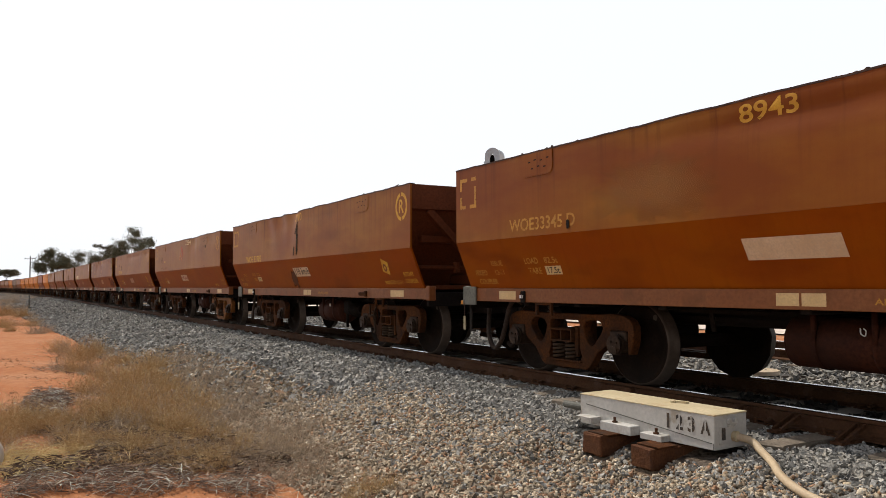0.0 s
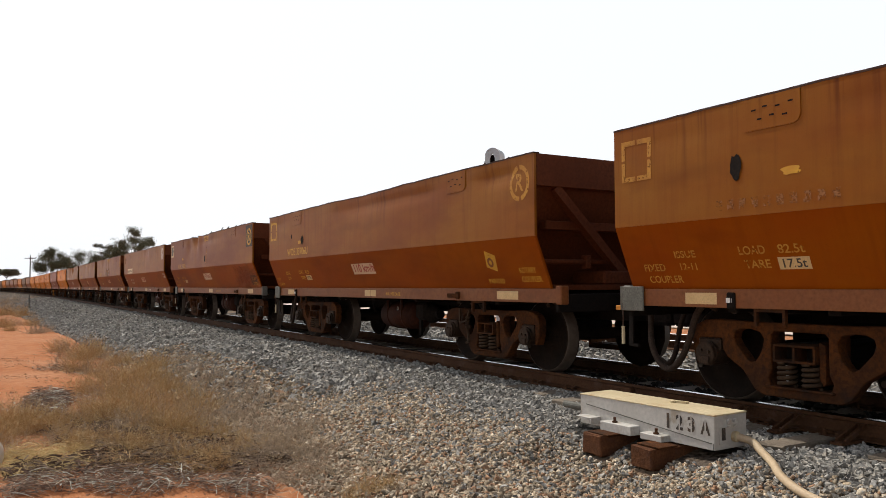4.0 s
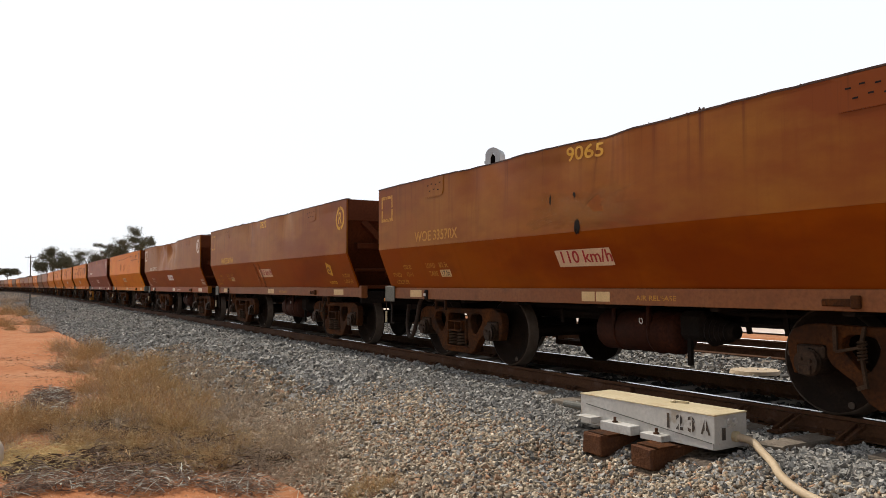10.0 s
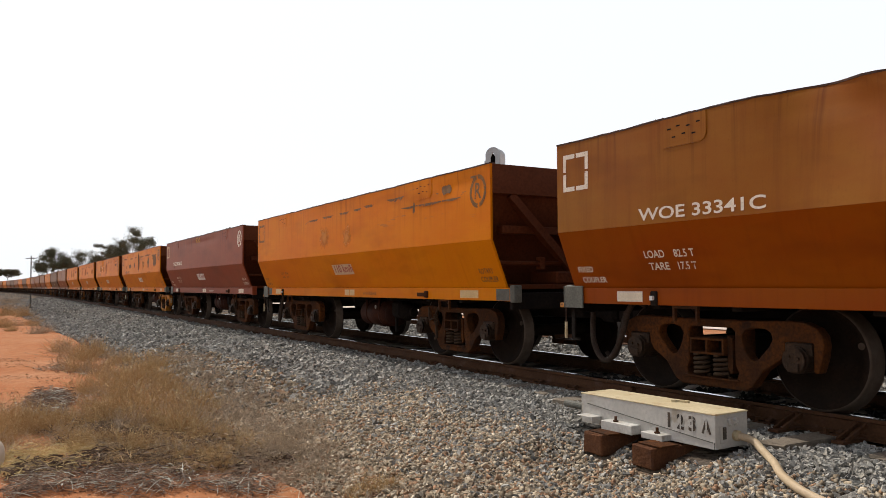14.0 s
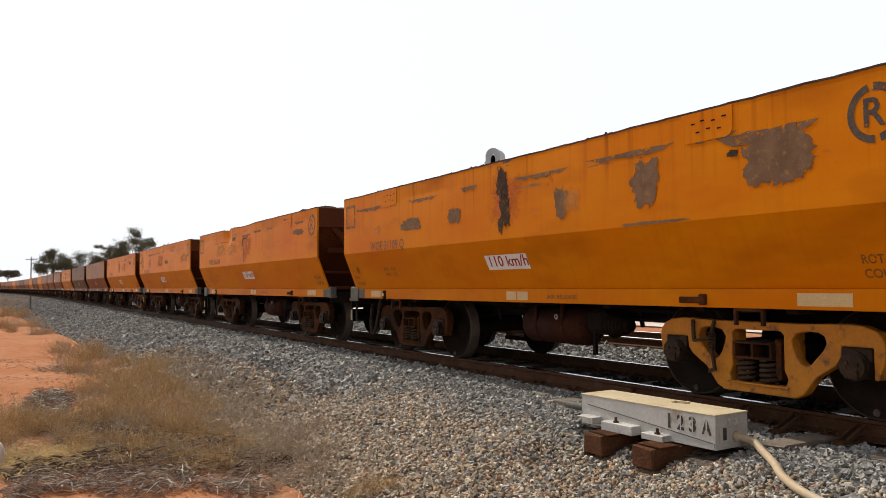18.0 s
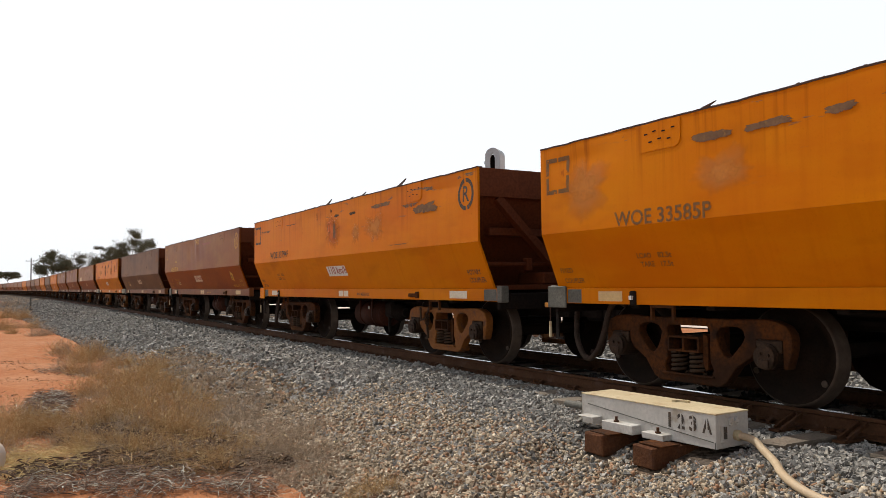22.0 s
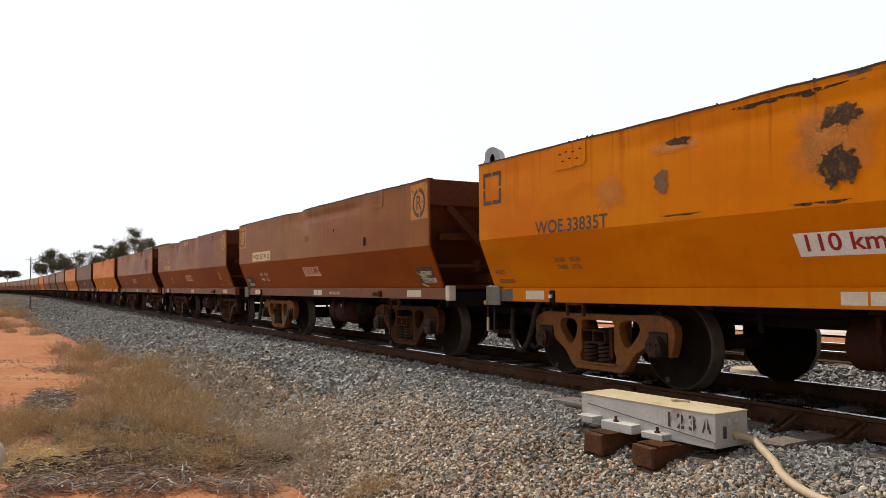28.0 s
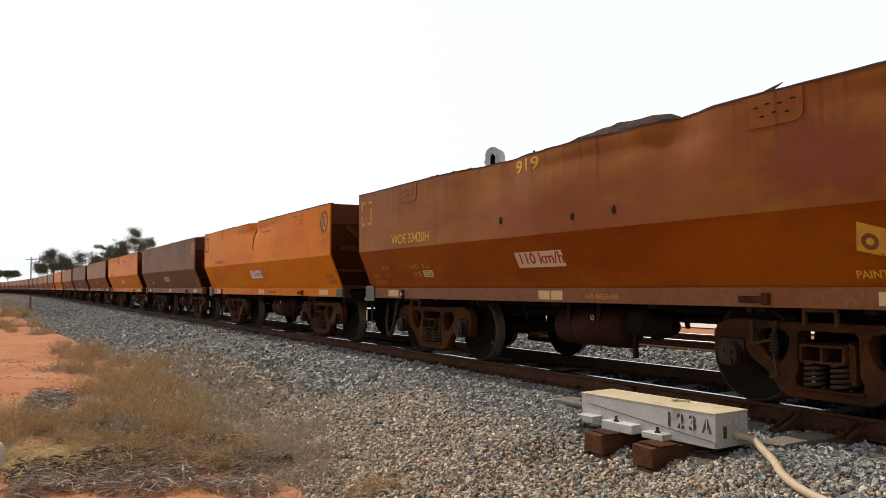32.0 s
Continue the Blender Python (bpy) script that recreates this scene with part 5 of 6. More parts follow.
    if spec.get("swirl"):
        old = "faded red and orange emblem"
        decal("emblem", n, w, *blob(.19, .19, 5, 20, .25), M["swirl_r"], 4.64, 2.2, .022, label=old)
        for mat, pts, x, z in (("scar_o", ((0, 0), (.07, .0), (.17, .16), (.23, .31), (.2, .32), (.06, .2), (-.03, .1)), 4.36, 1.86),
                               ("swirl_r", ((0, 0), (.07, -.02), (.16, .14), (.13, .27), (.06, .27), (.04, .12)), 4.66, 1.92), ("scar_o", ((0, 0), (.05, -.1), (.1, -.02), (.1, .1), (.06, .13)), 4.6, 1.9)):
            v = np.array([(.06, .1, 0)] + [(a, b, 0) for a, b in pts])
            decal("emblem", n, w, v, np.array([(0, i + 1, (i + 1) % len(pts) + 1) for i in range(len(pts))]), M[mat], x, z, .024, label=old)
    if spec.get("small_mark"):
        decal("emblem", n, w, *blob(.16, .06, 8, 16, .4), M["ltr_y"], 1.87, 1.88, label="yellow painted emblem")
    for x, z, a, b in spec.get("holes", ()):
        seg = 18
        rag = random.Random(n * 7 + int(x * 10))
        v = [(0, 0, 0)]
        for k in range(seg):
            r = rag.uniform(.78, 1.15)
            v.append((a * math.cos(k * .349) * r, b * math.sin(k * .349) * r, 0))
        f = [(0, k + 1, (k + 1) % seg + 1) for k in range(seg)]
        decal("hole", n, w, np.array(v), np.array(f), M["hole"], x, z, .018)
    for x, h in spec.get("shards", ()):
        # a sliver of the lip torn up and pointing along the wagon
        L, z = .08 + 2.8 * h, ZT - sag(n, x)
        bm = plate([(x - L, z - .012), (x - L * .5, z - .012), (x + .01, z + h * .8), (x + .03, z + h), (x - L * .5, z + .25 * h + .01)], [], side_y(n, x, ZT) + .012, side_y(n, x, ZT) + .026)
        part("torn_rim", to_mesh("torn_rim", bm, M["rim"]), w)
    for k, (kind, x, z, wd, h, mat) in enumerate(spec.get("scars", ())):
        if kind == "r":
            x, z = x + wd / 2, z + h / 2
        shape = strip(wd, h, n * 10 + k) if kind == "s" else patch_shape(wd * 1.25, h * 1.25, n * 10 + k)
        decal("paint_scar", n, w, *shape[:2], M[mat if kind == "s" else mat + "_b"], x, z, .011 + .0014 * (k % 4), cover=shape[2] if kind != "s" else None, label={"scar": "bare grey-brown primer scar", "scar_d": "dark scorched scar", "scar_o": "faded orange mark",
                                                           "scar_p": "chalky pale scuff", "ochre": "ochre repainted patch", "redpatch": "red-brown repainted patch", "plum": "plum-brown repainted patch"}[mat])
    if spec.get("seams"):
        for x in spec["seams"]:
            decal("seam", n, w, *flat_rect(.014, .86, 1), M["rim"], x, ZK + .01, .004)


M["brown_block"], M["redbrown_block"] = M["brown"][1], M["redbrown"][0]
BROWN_L = "rust-brown steel ore wagon with faded yellow lettering on the rails"
YELLOW_L = "weathered orange-yellow steel ore wagon with scraped sides on the rails"
DARK_L = "dark brown grimy steel ore wagon on the rails"
SPECS = {
    1: dict(paint="brown", tone=0, num="WOE33345 D", top_num="8943", top_x=4.3, speed=0, label=BROWN_L, broken=1, holes=((2.2, 1.66, .03, .05),), scars=(("b", 3.3, 1.9, 1.2, .5, "ochre"),)),
    2: dict(paint="brown", tone=1, logo=1, num="WOE 33705", num_mat="ltr_y", top_num="7110", top_x=4.35, label=BROWN_L, speed_ink="ltr_k", ring="ltr_y", rotary="ltr_y",
            holes=((4.6, 2.2, .04, .1), (4.62, 2.0, .03, .06), (4.6, 1.75, .03, .08)), scars=(("b", 4.6, 1.9, .12, .6, "scar_d"), ("b", 4.1, 1.18, .3, .36, "plum"), ("b", 4.5, 2.12, .1, .14, "scar_d"), ("b", 4.42, 1.72, .08, .2, "scar_d")), shards=((8.9, .03), (8.5, .02))),
    3: dict(paint="brown", tone=2, small_mark=1, top_num="7254", top_x=5.14, top_mat="patch", swirl=1, logo=2, bogies=("bogie", "bogie_o"), label=BROWN_L, holes=((1.38, 1.96, .06, .1), (7.72, 2.15, .04, .05), (7.6, 1.62, .02, .05)),
            scars=(("s", 7.4, 2.18, .4, .03, "scar"),)),
    4: dict(paint="brown", tone=3, num="WOE 33706U", num_mat="ltr_y", small_mark=1, logo=1, square="ltr_y", letter="ltr_y", label=BROWN_L, holes=((1.42, 2.01, .03, .045), (2.03, 1.91, .075, .085))),
    5: dict(paint="brown", tone=0, small_mark=1, num="WOE 33809X", top_num="7220", top_x=4.42, ring="ltr_y", ring_back=1, rotary="ltr_y", rotary_back=1, square="patch", square_fill="grey",
            label=BROWN_L, holes=((4.71, 1.8, .07, .1),), scars=(("b", 4.9, 1.9, .08, .6, "scar_p"), ("r", 7.5, 1.005, 1.8, .56, "redpatch")),
            shards=((4.6, .03), (5.4, .05), (6.6, .07), (7.2, .06), (7.9, .04)), block_front="grey"),
    6: dict(paint="brown", tone=1, num="WOE-33428-K", num_plate=1, num_mat="ltr_k", letter="ltr_w", ring="ltr_w", square="scar_o", square_fill="bogie_o", patch="patch", speed_text="110 KMH",
            label="rust-brown steel ore wagon with white stencilled lettering", shards=((2.8, .1), (2.3, .03), (1.7, .03)), holes=((.75, 2.22, .06, .02), (1.9, 2.3, .03, .02)),
            scars=(("s", 3.4, 2.22, 1.0, .04, "redpatch"), ("s", 4.9, 2.24, 1.0, .05, "redpatch"))),
    7: dict(paint="brown", tone=2, num="WOE 33570X", logo=1, top_num="9065", top_x=4.46, label=BROWN_L, ring="ltr_f", holes=((4.63, 1.62, .05, .08), (4.59, 1.95, .025, .03), (4.2, 1.93, .015, .06)),
            scars=(("r", 4.0, 1.6, 1.4, .38, "ochre"),)),
    8: dict(paint="brown", tone=3, num="WOE 33611W", num_mat="ltr_y", logo=1, top_num="7822", top_x=4.37, ring="ltr_y", label=BROWN_L, scars=(("b", 4.0, 1.3, .2, .5, "redpatch"), ("b", 4.3, 1.25, .14, .6, "redpatch")),
            shards=((3.0, .04),)),
    9: dict(paint="brown", tone=1, num="WOE 33341C", letter="ltr_w", ring="ltr_w", square="ltr_w", patch="patch_w", board="board", seams=(6.74,), block_front="brown_block",
            label="clean brown steel ore wagon with white stencilled lettering"),
    10: dict(paint="yellow", tone=1, num=None, num_mat="ltr_n", letter="ltr_n", ring="ltr_n", square="ltr_n", label=YELLOW_L, board="board_p", block_front="grey",
             scars=(("s", 3.2, 2.25, .5, .05, "scar"), ("s", 3.9, 2.26, .5, .05, "scar"), ("s", 4.7, 2.27, .4, .06, "scar"), ("s", 5.3, 2.28, .3, .05, "scar"), ("s", 5.7, 2.3, .35, .06, "scar"), ("s", 6.5, 2.32, .6, .06, "scar"),
                    ("s", 7.0, 2.15, 1.7, .05, "scar"), ("b", 8.3, 2.28, .22, .1, "scar"), ("b", 7.4, 2.12, .06, .14, "scar"), ("b", 5.0, 1.85, .3, .3, "scar_p"), ("b", 4.0, 1.9, .4, .35, "scar_p"))),
    11: dict(paint="redbrown", num="WOE 30288 D", letter="ltr_w", ring="ltr_w", square="patch", patch="patch_w", board="board", label="red-brown steel ore wagon with crisp white lettering", top_num="630", top_x=4.39,
             block_front="redbrown_block", shards=((1.5, .04),), holes=((1.4, 1.66, .02, .03),)),
    12: dict(paint="yellow", tone=0, num="WOE 31109 Q", num_mat="ltr_n", letter="ltr_n", ring="ltr_k", square="ltr_n", label=YELLOW_L, bogies=("bogie", "bogie_y"), block_rear="grey", block_front="grey", board="board",
             scars=(("b", 4.72, 2.05, .55, .55, "scar_o"), ("b", 4.68, 2.2, .22, .4, "scar_d"), ("b", 4.72, 1.9, .24, .4, "scar_d"), ("b", 4.64, 1.72, .1, .2, "scar_d"), ("s", 4.9, 2.25, .95, .07, "scar"),
                    ("s", 6.1, 2.27, 1.2, .08, "scar"), ("s", 3.75, 2.27, .4, .07, "scar"), ("s", 2.3, 2.25, .85, .07, "scar"), ("s", .5, 2.27, 1.0, .08, "scar"), ("b", 3.6, 1.93, .28, .18, "scar"),
                    ("b", 5.75, 1.9, .2, .28, "scar"), ("b", 5.92, 1.9, .25, .22, "scar_p"), ("b", 6.95, 1.95, .28, .34, "scar"), ("b", 2.4, 1.9, .5, .14, "scar"), ("b", 7.0, 1.59, .7, .025, "scar"), ("b", 1.3, 1.9, .22, .1, "scar_p"),
                    ("b", 8.3, 1.97, .5, .34, "scar"), ("s", 7.75, 2.22, .9, .12, "scar"), ("s", 7.45, 2.26, .5, .06, "scar"), ("b", 7.9, 2.08, .12, .06, "scar_d"), ("b", .35, 1.3, .12, .12, "ochre"))),
    13: dict(paint="yellow", tone=2, num="WOE 33654M", num_mat="ltr_n", letter="ltr_n", ring="ltr_n", square="ltr_n", label=YELLOW_L, board="board", block_front="grey",
             scars=(("b", 4.7, 2.0, .8, .5, "scar_o"), ("s", 4.35, 2.27, .75, .08, "scar"), ("b", 4.42, 2.12, .09, .22, "scar_d"), ("s", 4.4, 2.2, .4, .05, "scar_d"), ("b", 4.62, 1.98, .26, .22, "scar_p"), ("b", 4.56, 1.78, .07, .3, "scar_d"), ("b", 4.72, 2.0, .05, .2, "scar_d"), ("b", 3.65, 2.22, .28, .08, "scar"),
                    ("s", 2.3, 2.2, .7, .04, "scar"), ("s", 1.8, 2.18, .4, .04, "scar"), ("b", 3.4, 1.98, .9, .3, "scar_p"), ("b", 2.4, 2.0, .8, .35, "scar_p"), ("s", 5.3, 2.3, .6, .07, "scar"), ("s", 6.3, 2.3, .4, .05, "scar"),
                    ("b", 4.2, 2.08, .05, .16, "scar"), ("s", 8.1, 2.3, .5, .06, "scar"), ("b", 8.3, 2.1, .5, .1, "scar"))),
    14: dict(paint="yellow", tone=1, num="WOE 33585P", num_mat="ltr_n", letter="ltr_n", ring="ltr_n", square="ltr_n", label=YELLOW_L, board="board", shards=((2.3, .05), (4.9, .06), (5.1, .07), (5.9, .08)), block_front="grey",
             scars=(("b", 2.27, 2.25, .34, .07, "scar"), ("b", 2.81, 2.25, .36, .06, "scar"), ("b", 3.41, 2.25, .22, .06, "scar"), ("s", 3.7, 2.28, .8, .06, "scar"), ("s", 4.7, 2.3, .42, .07, "scar"), ("b", 4.5, 1.98, .9, .45, "scar_o"),
                    ("b", 4.5, 1.93, .5, .2, "scar_p"), ("b", 2.4, 1.95, .5, .3, "scar_p"), ("b", 5.6, 1.9, .5, .1, "scar"), ("b", .7, 2.0, .6, .5, "scar_p"), ("s", 6.2, 2.27, .7, .06, "scar"), ("b", 8.5, 1.95, 1.0, .3, "scar_p"), ("b", 8.4, 2.0, .6, .05, "scar"))),
    15: dict(paint="yellow", tone=3, num="WOE 33794F", num_mat="ltr_k", letter="ltr_k", ring="ltr_k", square="ltr_k", label=YELLOW_L, board="board", patch="patch_w", bogies=("bogie", "bogie_o"),
             shards=((4.55, .09), (5.5, .03), (6.0, .05), (7.38, .1)), holes=((4.6, 2.36, .03, .03),), block_front="grey",
             scars=(("b", 4.65, 2.0, .6, .5, "scar_o"), ("b", 4.75, 2.0, .1, .28, "scar"), ("b", 4.5, 2.05, .12, .2, "scar_o"), ("b", 4.85, 2.26, .2, .05, "scar_d"), ("b", 5.53, 2.24, .26, .05, "scar_d"), ("b", 6.44, 2.27, .3, .05, "scar"),
                    ("b", 6.75, 2.28, .3, .05, "scar"), ("s", .5, 2.25, .7, .05, "scar"), ("b", 5.65, 1.9, .25, .3, "scar_p"), ("b", 6.4, 1.95, .6, .4, "scar_p"), ("s", 7.3, 2.2, .5, .06, "scar"), ("s", 6.85, 1.65, .65, .02, "scar"),
                    ("b", 3.9, 2.3, .04, .14, "scar_d"), ("s", 2.2, 2.28, .6, .03, "scar"), ("b", 8.0, 2.1, .5, .12, "scar"))),
    16: dict(paint="brown", tone=0, top_num="7142", top_x=4.43, logo=1, num="WOE 33731W", num_mat="ltr_y", small_mark=1, label=BROWN_L, square="ltr_f", broken=1, scars=(("s", 5.4, 2.3, 1.2, .08, "redpatch"),)),
    17: dict(paint="dark", tone=0, num="", label=DARK_L, square="bogie_o", speed_ink="ltr_k", ring="bogie_o", holes=((3.0, 1.9, .03, .05), (6.9, 1.85, .03, .05))),
    18: dict(paint="yellow", tone=0, num="WOE.33835T", num_mat="ltr_k", letter="ltr_k", ring="ltr_k", square="ltr_k", label=YELLOW_L, board="board", patch="patch_w", bogies=("bogie_o", "bogie_o"),
             block_rear="grey", block_front="patch_w", scars=(("b", 4.55, 2.02, .6, .5, "scar_p"), ("b", 4.5, 2.08, .4, .3, "scar_p"), ("b", 4.62, 2.2, .3, .14, "scar_d"), ("b", 4.6, 1.85, .3, .25, "scar_d"), ("b", 4.45, 2.0, .2, .3, "ochre"),
                    ("b", 3.1, 2.22, .6, .1, "scar_p"), ("b", 3.15, 2.26, .3, .08, "scar_d"), ("b", 2.95, 1.93, .14, .18, "scar"), ("b", 5.72, 2.22, .4, .14, "scar"), ("b", 5.43, 1.9, .06, .1, "scar_d"), ("b", 5.62, 1.9, .05, .1, "scar_d"),
                    ("b", 6.85, 1.93, .7, .3, "scar_p"), ("s", 6.7, 1.82, .5, .07, "scar_d"), ("s", 6.2, 1.6, 1.2, .04, "scar"), ("s", 4.2, 1.61, .5, .03, "scar_d"), ("s", 2.9, 1.63, .5, .02, "scar_d"), ("s", 3.7, 2.43, 1.0, .06, "scar_d"),
                    ("b", 7.05, 2.4, .3, .1, "scar"), ("b", 7.1, 2.1, .1, .5, "scar_d"), ("b", 2.3, 1.9, .4, .3, "scar_p"), ("b", 8.2, 2.0, .6, .4, "scar_p"))),
    19: dict(paint="brown", tone=2, num="WOE 33738 Q", num_mat="ltr_k", num_plate=1, letter="ltr_w", ring="ltr_k", ring_back=1, rotary_back=1, scribble=1, square="ltr_k", square_back="bogie_y", fixed_back=1, broken=1,  label="brown steel ore wagon with worn white lettering", patch="patch_w",
             block_front="patch_w", speed_text="110 KMH", holes=((7.24, 1.74, .06, .075), (5.95, 2.0, .025, .03)), scars=(("b", 4.6, 1.93, .25, .12, "ochre"), ("s", 4.4, 2.2, 2.2, .05, "redpatch")),
             bogies=("bogie_o", "bogie")),
    20: dict(paint="brown", tone=4, num="WOE 33365X", num_mat="ltr_y", logo=1, label=BROWN_L, top_num="864", top_x=4.27, small_mark=1, square="ltr_f", holes=((1.58, 1.98, .03, .03), (1.5, 1.56, .04, .02))),
    21: dict(paint="brown", tone=0, num="WOE 33420H", num_mat="ltr_y", logo=1, top_num="919", top_x=4.2, label=BROWN_L, square="ltr_f", broken=1, block_rear="grey", shards=((7.7, .05),), board="board_p",
             holes=((4.0, 1.78, .03, .05), (5.3, 1.72, .03, .04), (5.9, 1.74, .03, .04)), scars=(("r", 7.6, 1.62, .9, .6, "redpatch"),)),
    22: dict(paint="yellow", tone=2, num="", num_mat="ltr_k", letter="ltr_k", ring="ltr_k", square="ltr_k", label=YELLOW_L, board="board", scars=(("b", 4.6, 2.1, .1, .5, "scar_d"), ("s", 5.2, 2.25, .8, .06, "scar"))),
    23: dict(paint="dark", tone=1, num="", label=DARK_L),
    24: dict(paint="yellow", tone=3, num="", num_mat="ltr_k", letter="ltr_k", label=YELLOW_L, board="board", scars=(("s", 3.2, 2.25, .8, .1, "scar"), ("s", 5.2, 2.25, .8, .1, "scar"))),
    25: dict(paint="brown", tone=1, num="", label=BROWN_L),
    26: dict(paint="dark", tone=1, num="", label=DARK_L),
}
FAR_PAINT = {28: "yellow", 33: "dark"}
for n in range(1, WAGONS + 1):
    spec = SPECS.get(n)
    if spec is None:
        p = FAR_PAINT.get(n, "brown")
        spec = dict(paint=p, tone=n, label={"brown": BROWN_L, "yellow": YELLOW_L, "dark": DARK_L}[p])
    train.append(ore_wagon(n, spec))
S["access_plate"].free()
# ---- the switch box beside the track ----
def switch_box():
    b = empty("switch_box", pose(-4.664, 4.77, -.19, 0, 0, 2.2), "long cream-topped white steel switch box on timber bearers", "switch box")
    L, Wd, H = 1.435, .377, .259
    bm = bmesh.new()
    box(bm, -L / 2, L / 2, -Wd / 2, Wd / 2, 0, H - .008, .004)
    part("housing", to_mesh("housing", bm, M["box"]), b)
    bm = bmesh.new()
    box(bm, -L / 2 - .003, L / 2 + .003, -Wd / 2 - .003, Wd / 2 + .003, H - .009, H + .002, .003)
    part("lid", to_mesh("lid", bm, M["cream"]), b, label="cream weathered lid")
    bm = bmesh.new()
    beam(bm, (.1, .06, H + .012), (.24, .1, H + .012), .03, .016)
    cyl(bm, (.13, .04, H), (.13, .04, H + .02), .018, seg=8)
    part("lid_handle", to_mesh("lid_handle", bm, M["cream"]), b)
    # sloping seam of the housing
    bm = bmesh.new()
    beam(bm, (-L / 2 + .08, -Wd / 2 - .003, .175), (L / 2 - .02, -Wd / 2 - .003, .05), .004, .006)
    part("weld_seam", to_mesh("weld_seam", bm, M["grey"]), b)
    bm = bmesh.new()
    beam(bm, (L / 2 - .006, -Wd / 2 - .002, .0), (L / 2 - .006, -Wd / 2 - .002, .05), .004, .004)
    part("weld_seam", to_mesh("weld_seam", bm, M["grey"]), b)
    for x0, x1, hh in ((-.37, -.02, .075), (.08, .3, .05)):
        bm = bmesh.new()
        box(bm, x0, x1, -Wd / 2 - .1, -Wd / 2 + .01, .0, hh, .004)
        cyl(bm, (x0 + .13, -Wd / 2 - .055, hh), (x0 + .13, -Wd / 2 - .055, hh + .012), .024, seg=6, mat=1)
        cyl(bm, (x0 + .13, -Wd / 2 - .055, hh), (x0 + .13, -Wd / 2 - .055, hh + .045), .012, seg=8, mat=1)
        part("foot_flange", to_mesh("foot_flange", bm, [M["box"], M["rail"]]), b)
    bm = bmesh.new()
    box(bm, -L / 2 + .06, -L / 2 + .25, -Wd / 2 - .11, -Wd / 2 + .02, .075, .085, .003)
    box(bm, -L / 2 + .23, -L / 2 + .25, -Wd / 2 - .11, -Wd / 2 + .02, .03, .075, .003)
    part("foot_flange", to_mesh("foot_flange", bm, M["box"]), b)
    # stencilled number, each figure with its bridges
    for text, x, wd, bridges in (("1", .272, .026, ()), ("2", .362, .07, (.035,)), ("3", .475, .068, (.036,)), ("A", .595, .09, (.045,))):
        v, f = glyphs(text, .155, 1.0, .03)
        v = v - np.array((v[:, 0].min(), 0, 0))
        v = v * np.array((wd / v[:, 0].max(), 1, 1))
        pts = np.stack([v[:, 0] + x, np.full(len(v), -Wd / 2 - .003), v[:, 1] + .11], 1)
        fig = part("stencil_figure", mesh_from("stencil_figure", pts, f, M["ltr_k"]), b, label="dark stencilled figure")
        for dx in bridges:
            bm = bmesh.new()
            box(bm, x + dx - .006, x + dx + .006, -Wd / 2 - .0048, -Wd / 2 - .0042, .105, .225)
            part("stencil_bridge", to_mesh("stencil_bridge", bm, M["box"]), fig)
    bm = bmesh.new()
    for y in (-.03, .04):
        cyl(bm, (L / 2, y, .205), (L / 2 + .02, y, .205), .02, seg=10)
        cyl(bm, (L / 2, y, .175), (L / 2 + .012, y, .165), .014, seg=8)
    beam(bm, (L / 2 + .012, -.05, .19), (L / 2 + .012, .06, .19), .012, .012)
    part("hasp", to_mesh("hasp", bm, M["box"]), b)
    bm = bmesh.new()
    cyl(bm, (L / 2, .04, .085), (L / 2 + .03, .04, .085), .04, seg=16)
    part("conduit_gland", to_mesh("conduit_gland", bm, M["cream"]), b)
    bm = bmesh.new()
    box(bm, L / 2, L / 2 + .014, -.11, -.075, .07, .16, .003)
    part("latch", to_mesh("latch", bm, M["ltr_k"]), b)
    bm = bmesh.new()
    box(bm, L / 2, L / 2 + .006, -.14, -.06, .04, .17, .002)
    part("latch_plate", to_mesh("latch_plate", bm, M["box"]), b)
    bm = bmesh.new()
    cyl(bm, (-L / 2 - .3, -.1, .12), (-L / 2, -.1, .12), .034, seg=14)
    cyl(bm, (-L / 2 - .04, -.1, .12), (-L / 2, -.1, .12), .05, seg=14)
    part("operating_rod", to_mesh("operating_rod", bm, M["grey"]), b)
    return b


switch_box()
line = smooth_line([(-3.95, 4.84, -.105), (-3.84, 4.89, -.13), (-3.70, 4.83, -0.180), (-3.5, 4.68, -0.205), (-3.33, 4.52, -0.225), (-3.15, 4.4, -0.245), (-2.97, 4.33, -0.265), (-2.75, 4.27, -0.275), (-2.47, 4.19, -0.285)])
tagged(new("cable_conduit", to_mesh("cable_conduit", tube(line, .029, 12), M["conduit"], True)), "cream flexible cable conduit lying on the ballast", "conduit")


def bearer(x, y0, name, label):
    bm = bmesh.new()
    box(bm, -.115, .115, 0, 1.7, -.17, 0, .012)
    bmesh.ops.subdivide_edges(bm, edges=[e for e in bm.edges if e.calc_length() > .8], cuts=4)
    rnd = random.Random(int(x * 100))
    for v in bm.verts:
        v.co += Vector([rnd.uniform(-.008, .008) for _ in range(3)])
    ob = tagged(new(name, to_mesh(name, bm, M["timber"])), label, "timber")
    ob.matrix_basis = pose(x, y0, -.2, 0, 0, -2)
    return ob


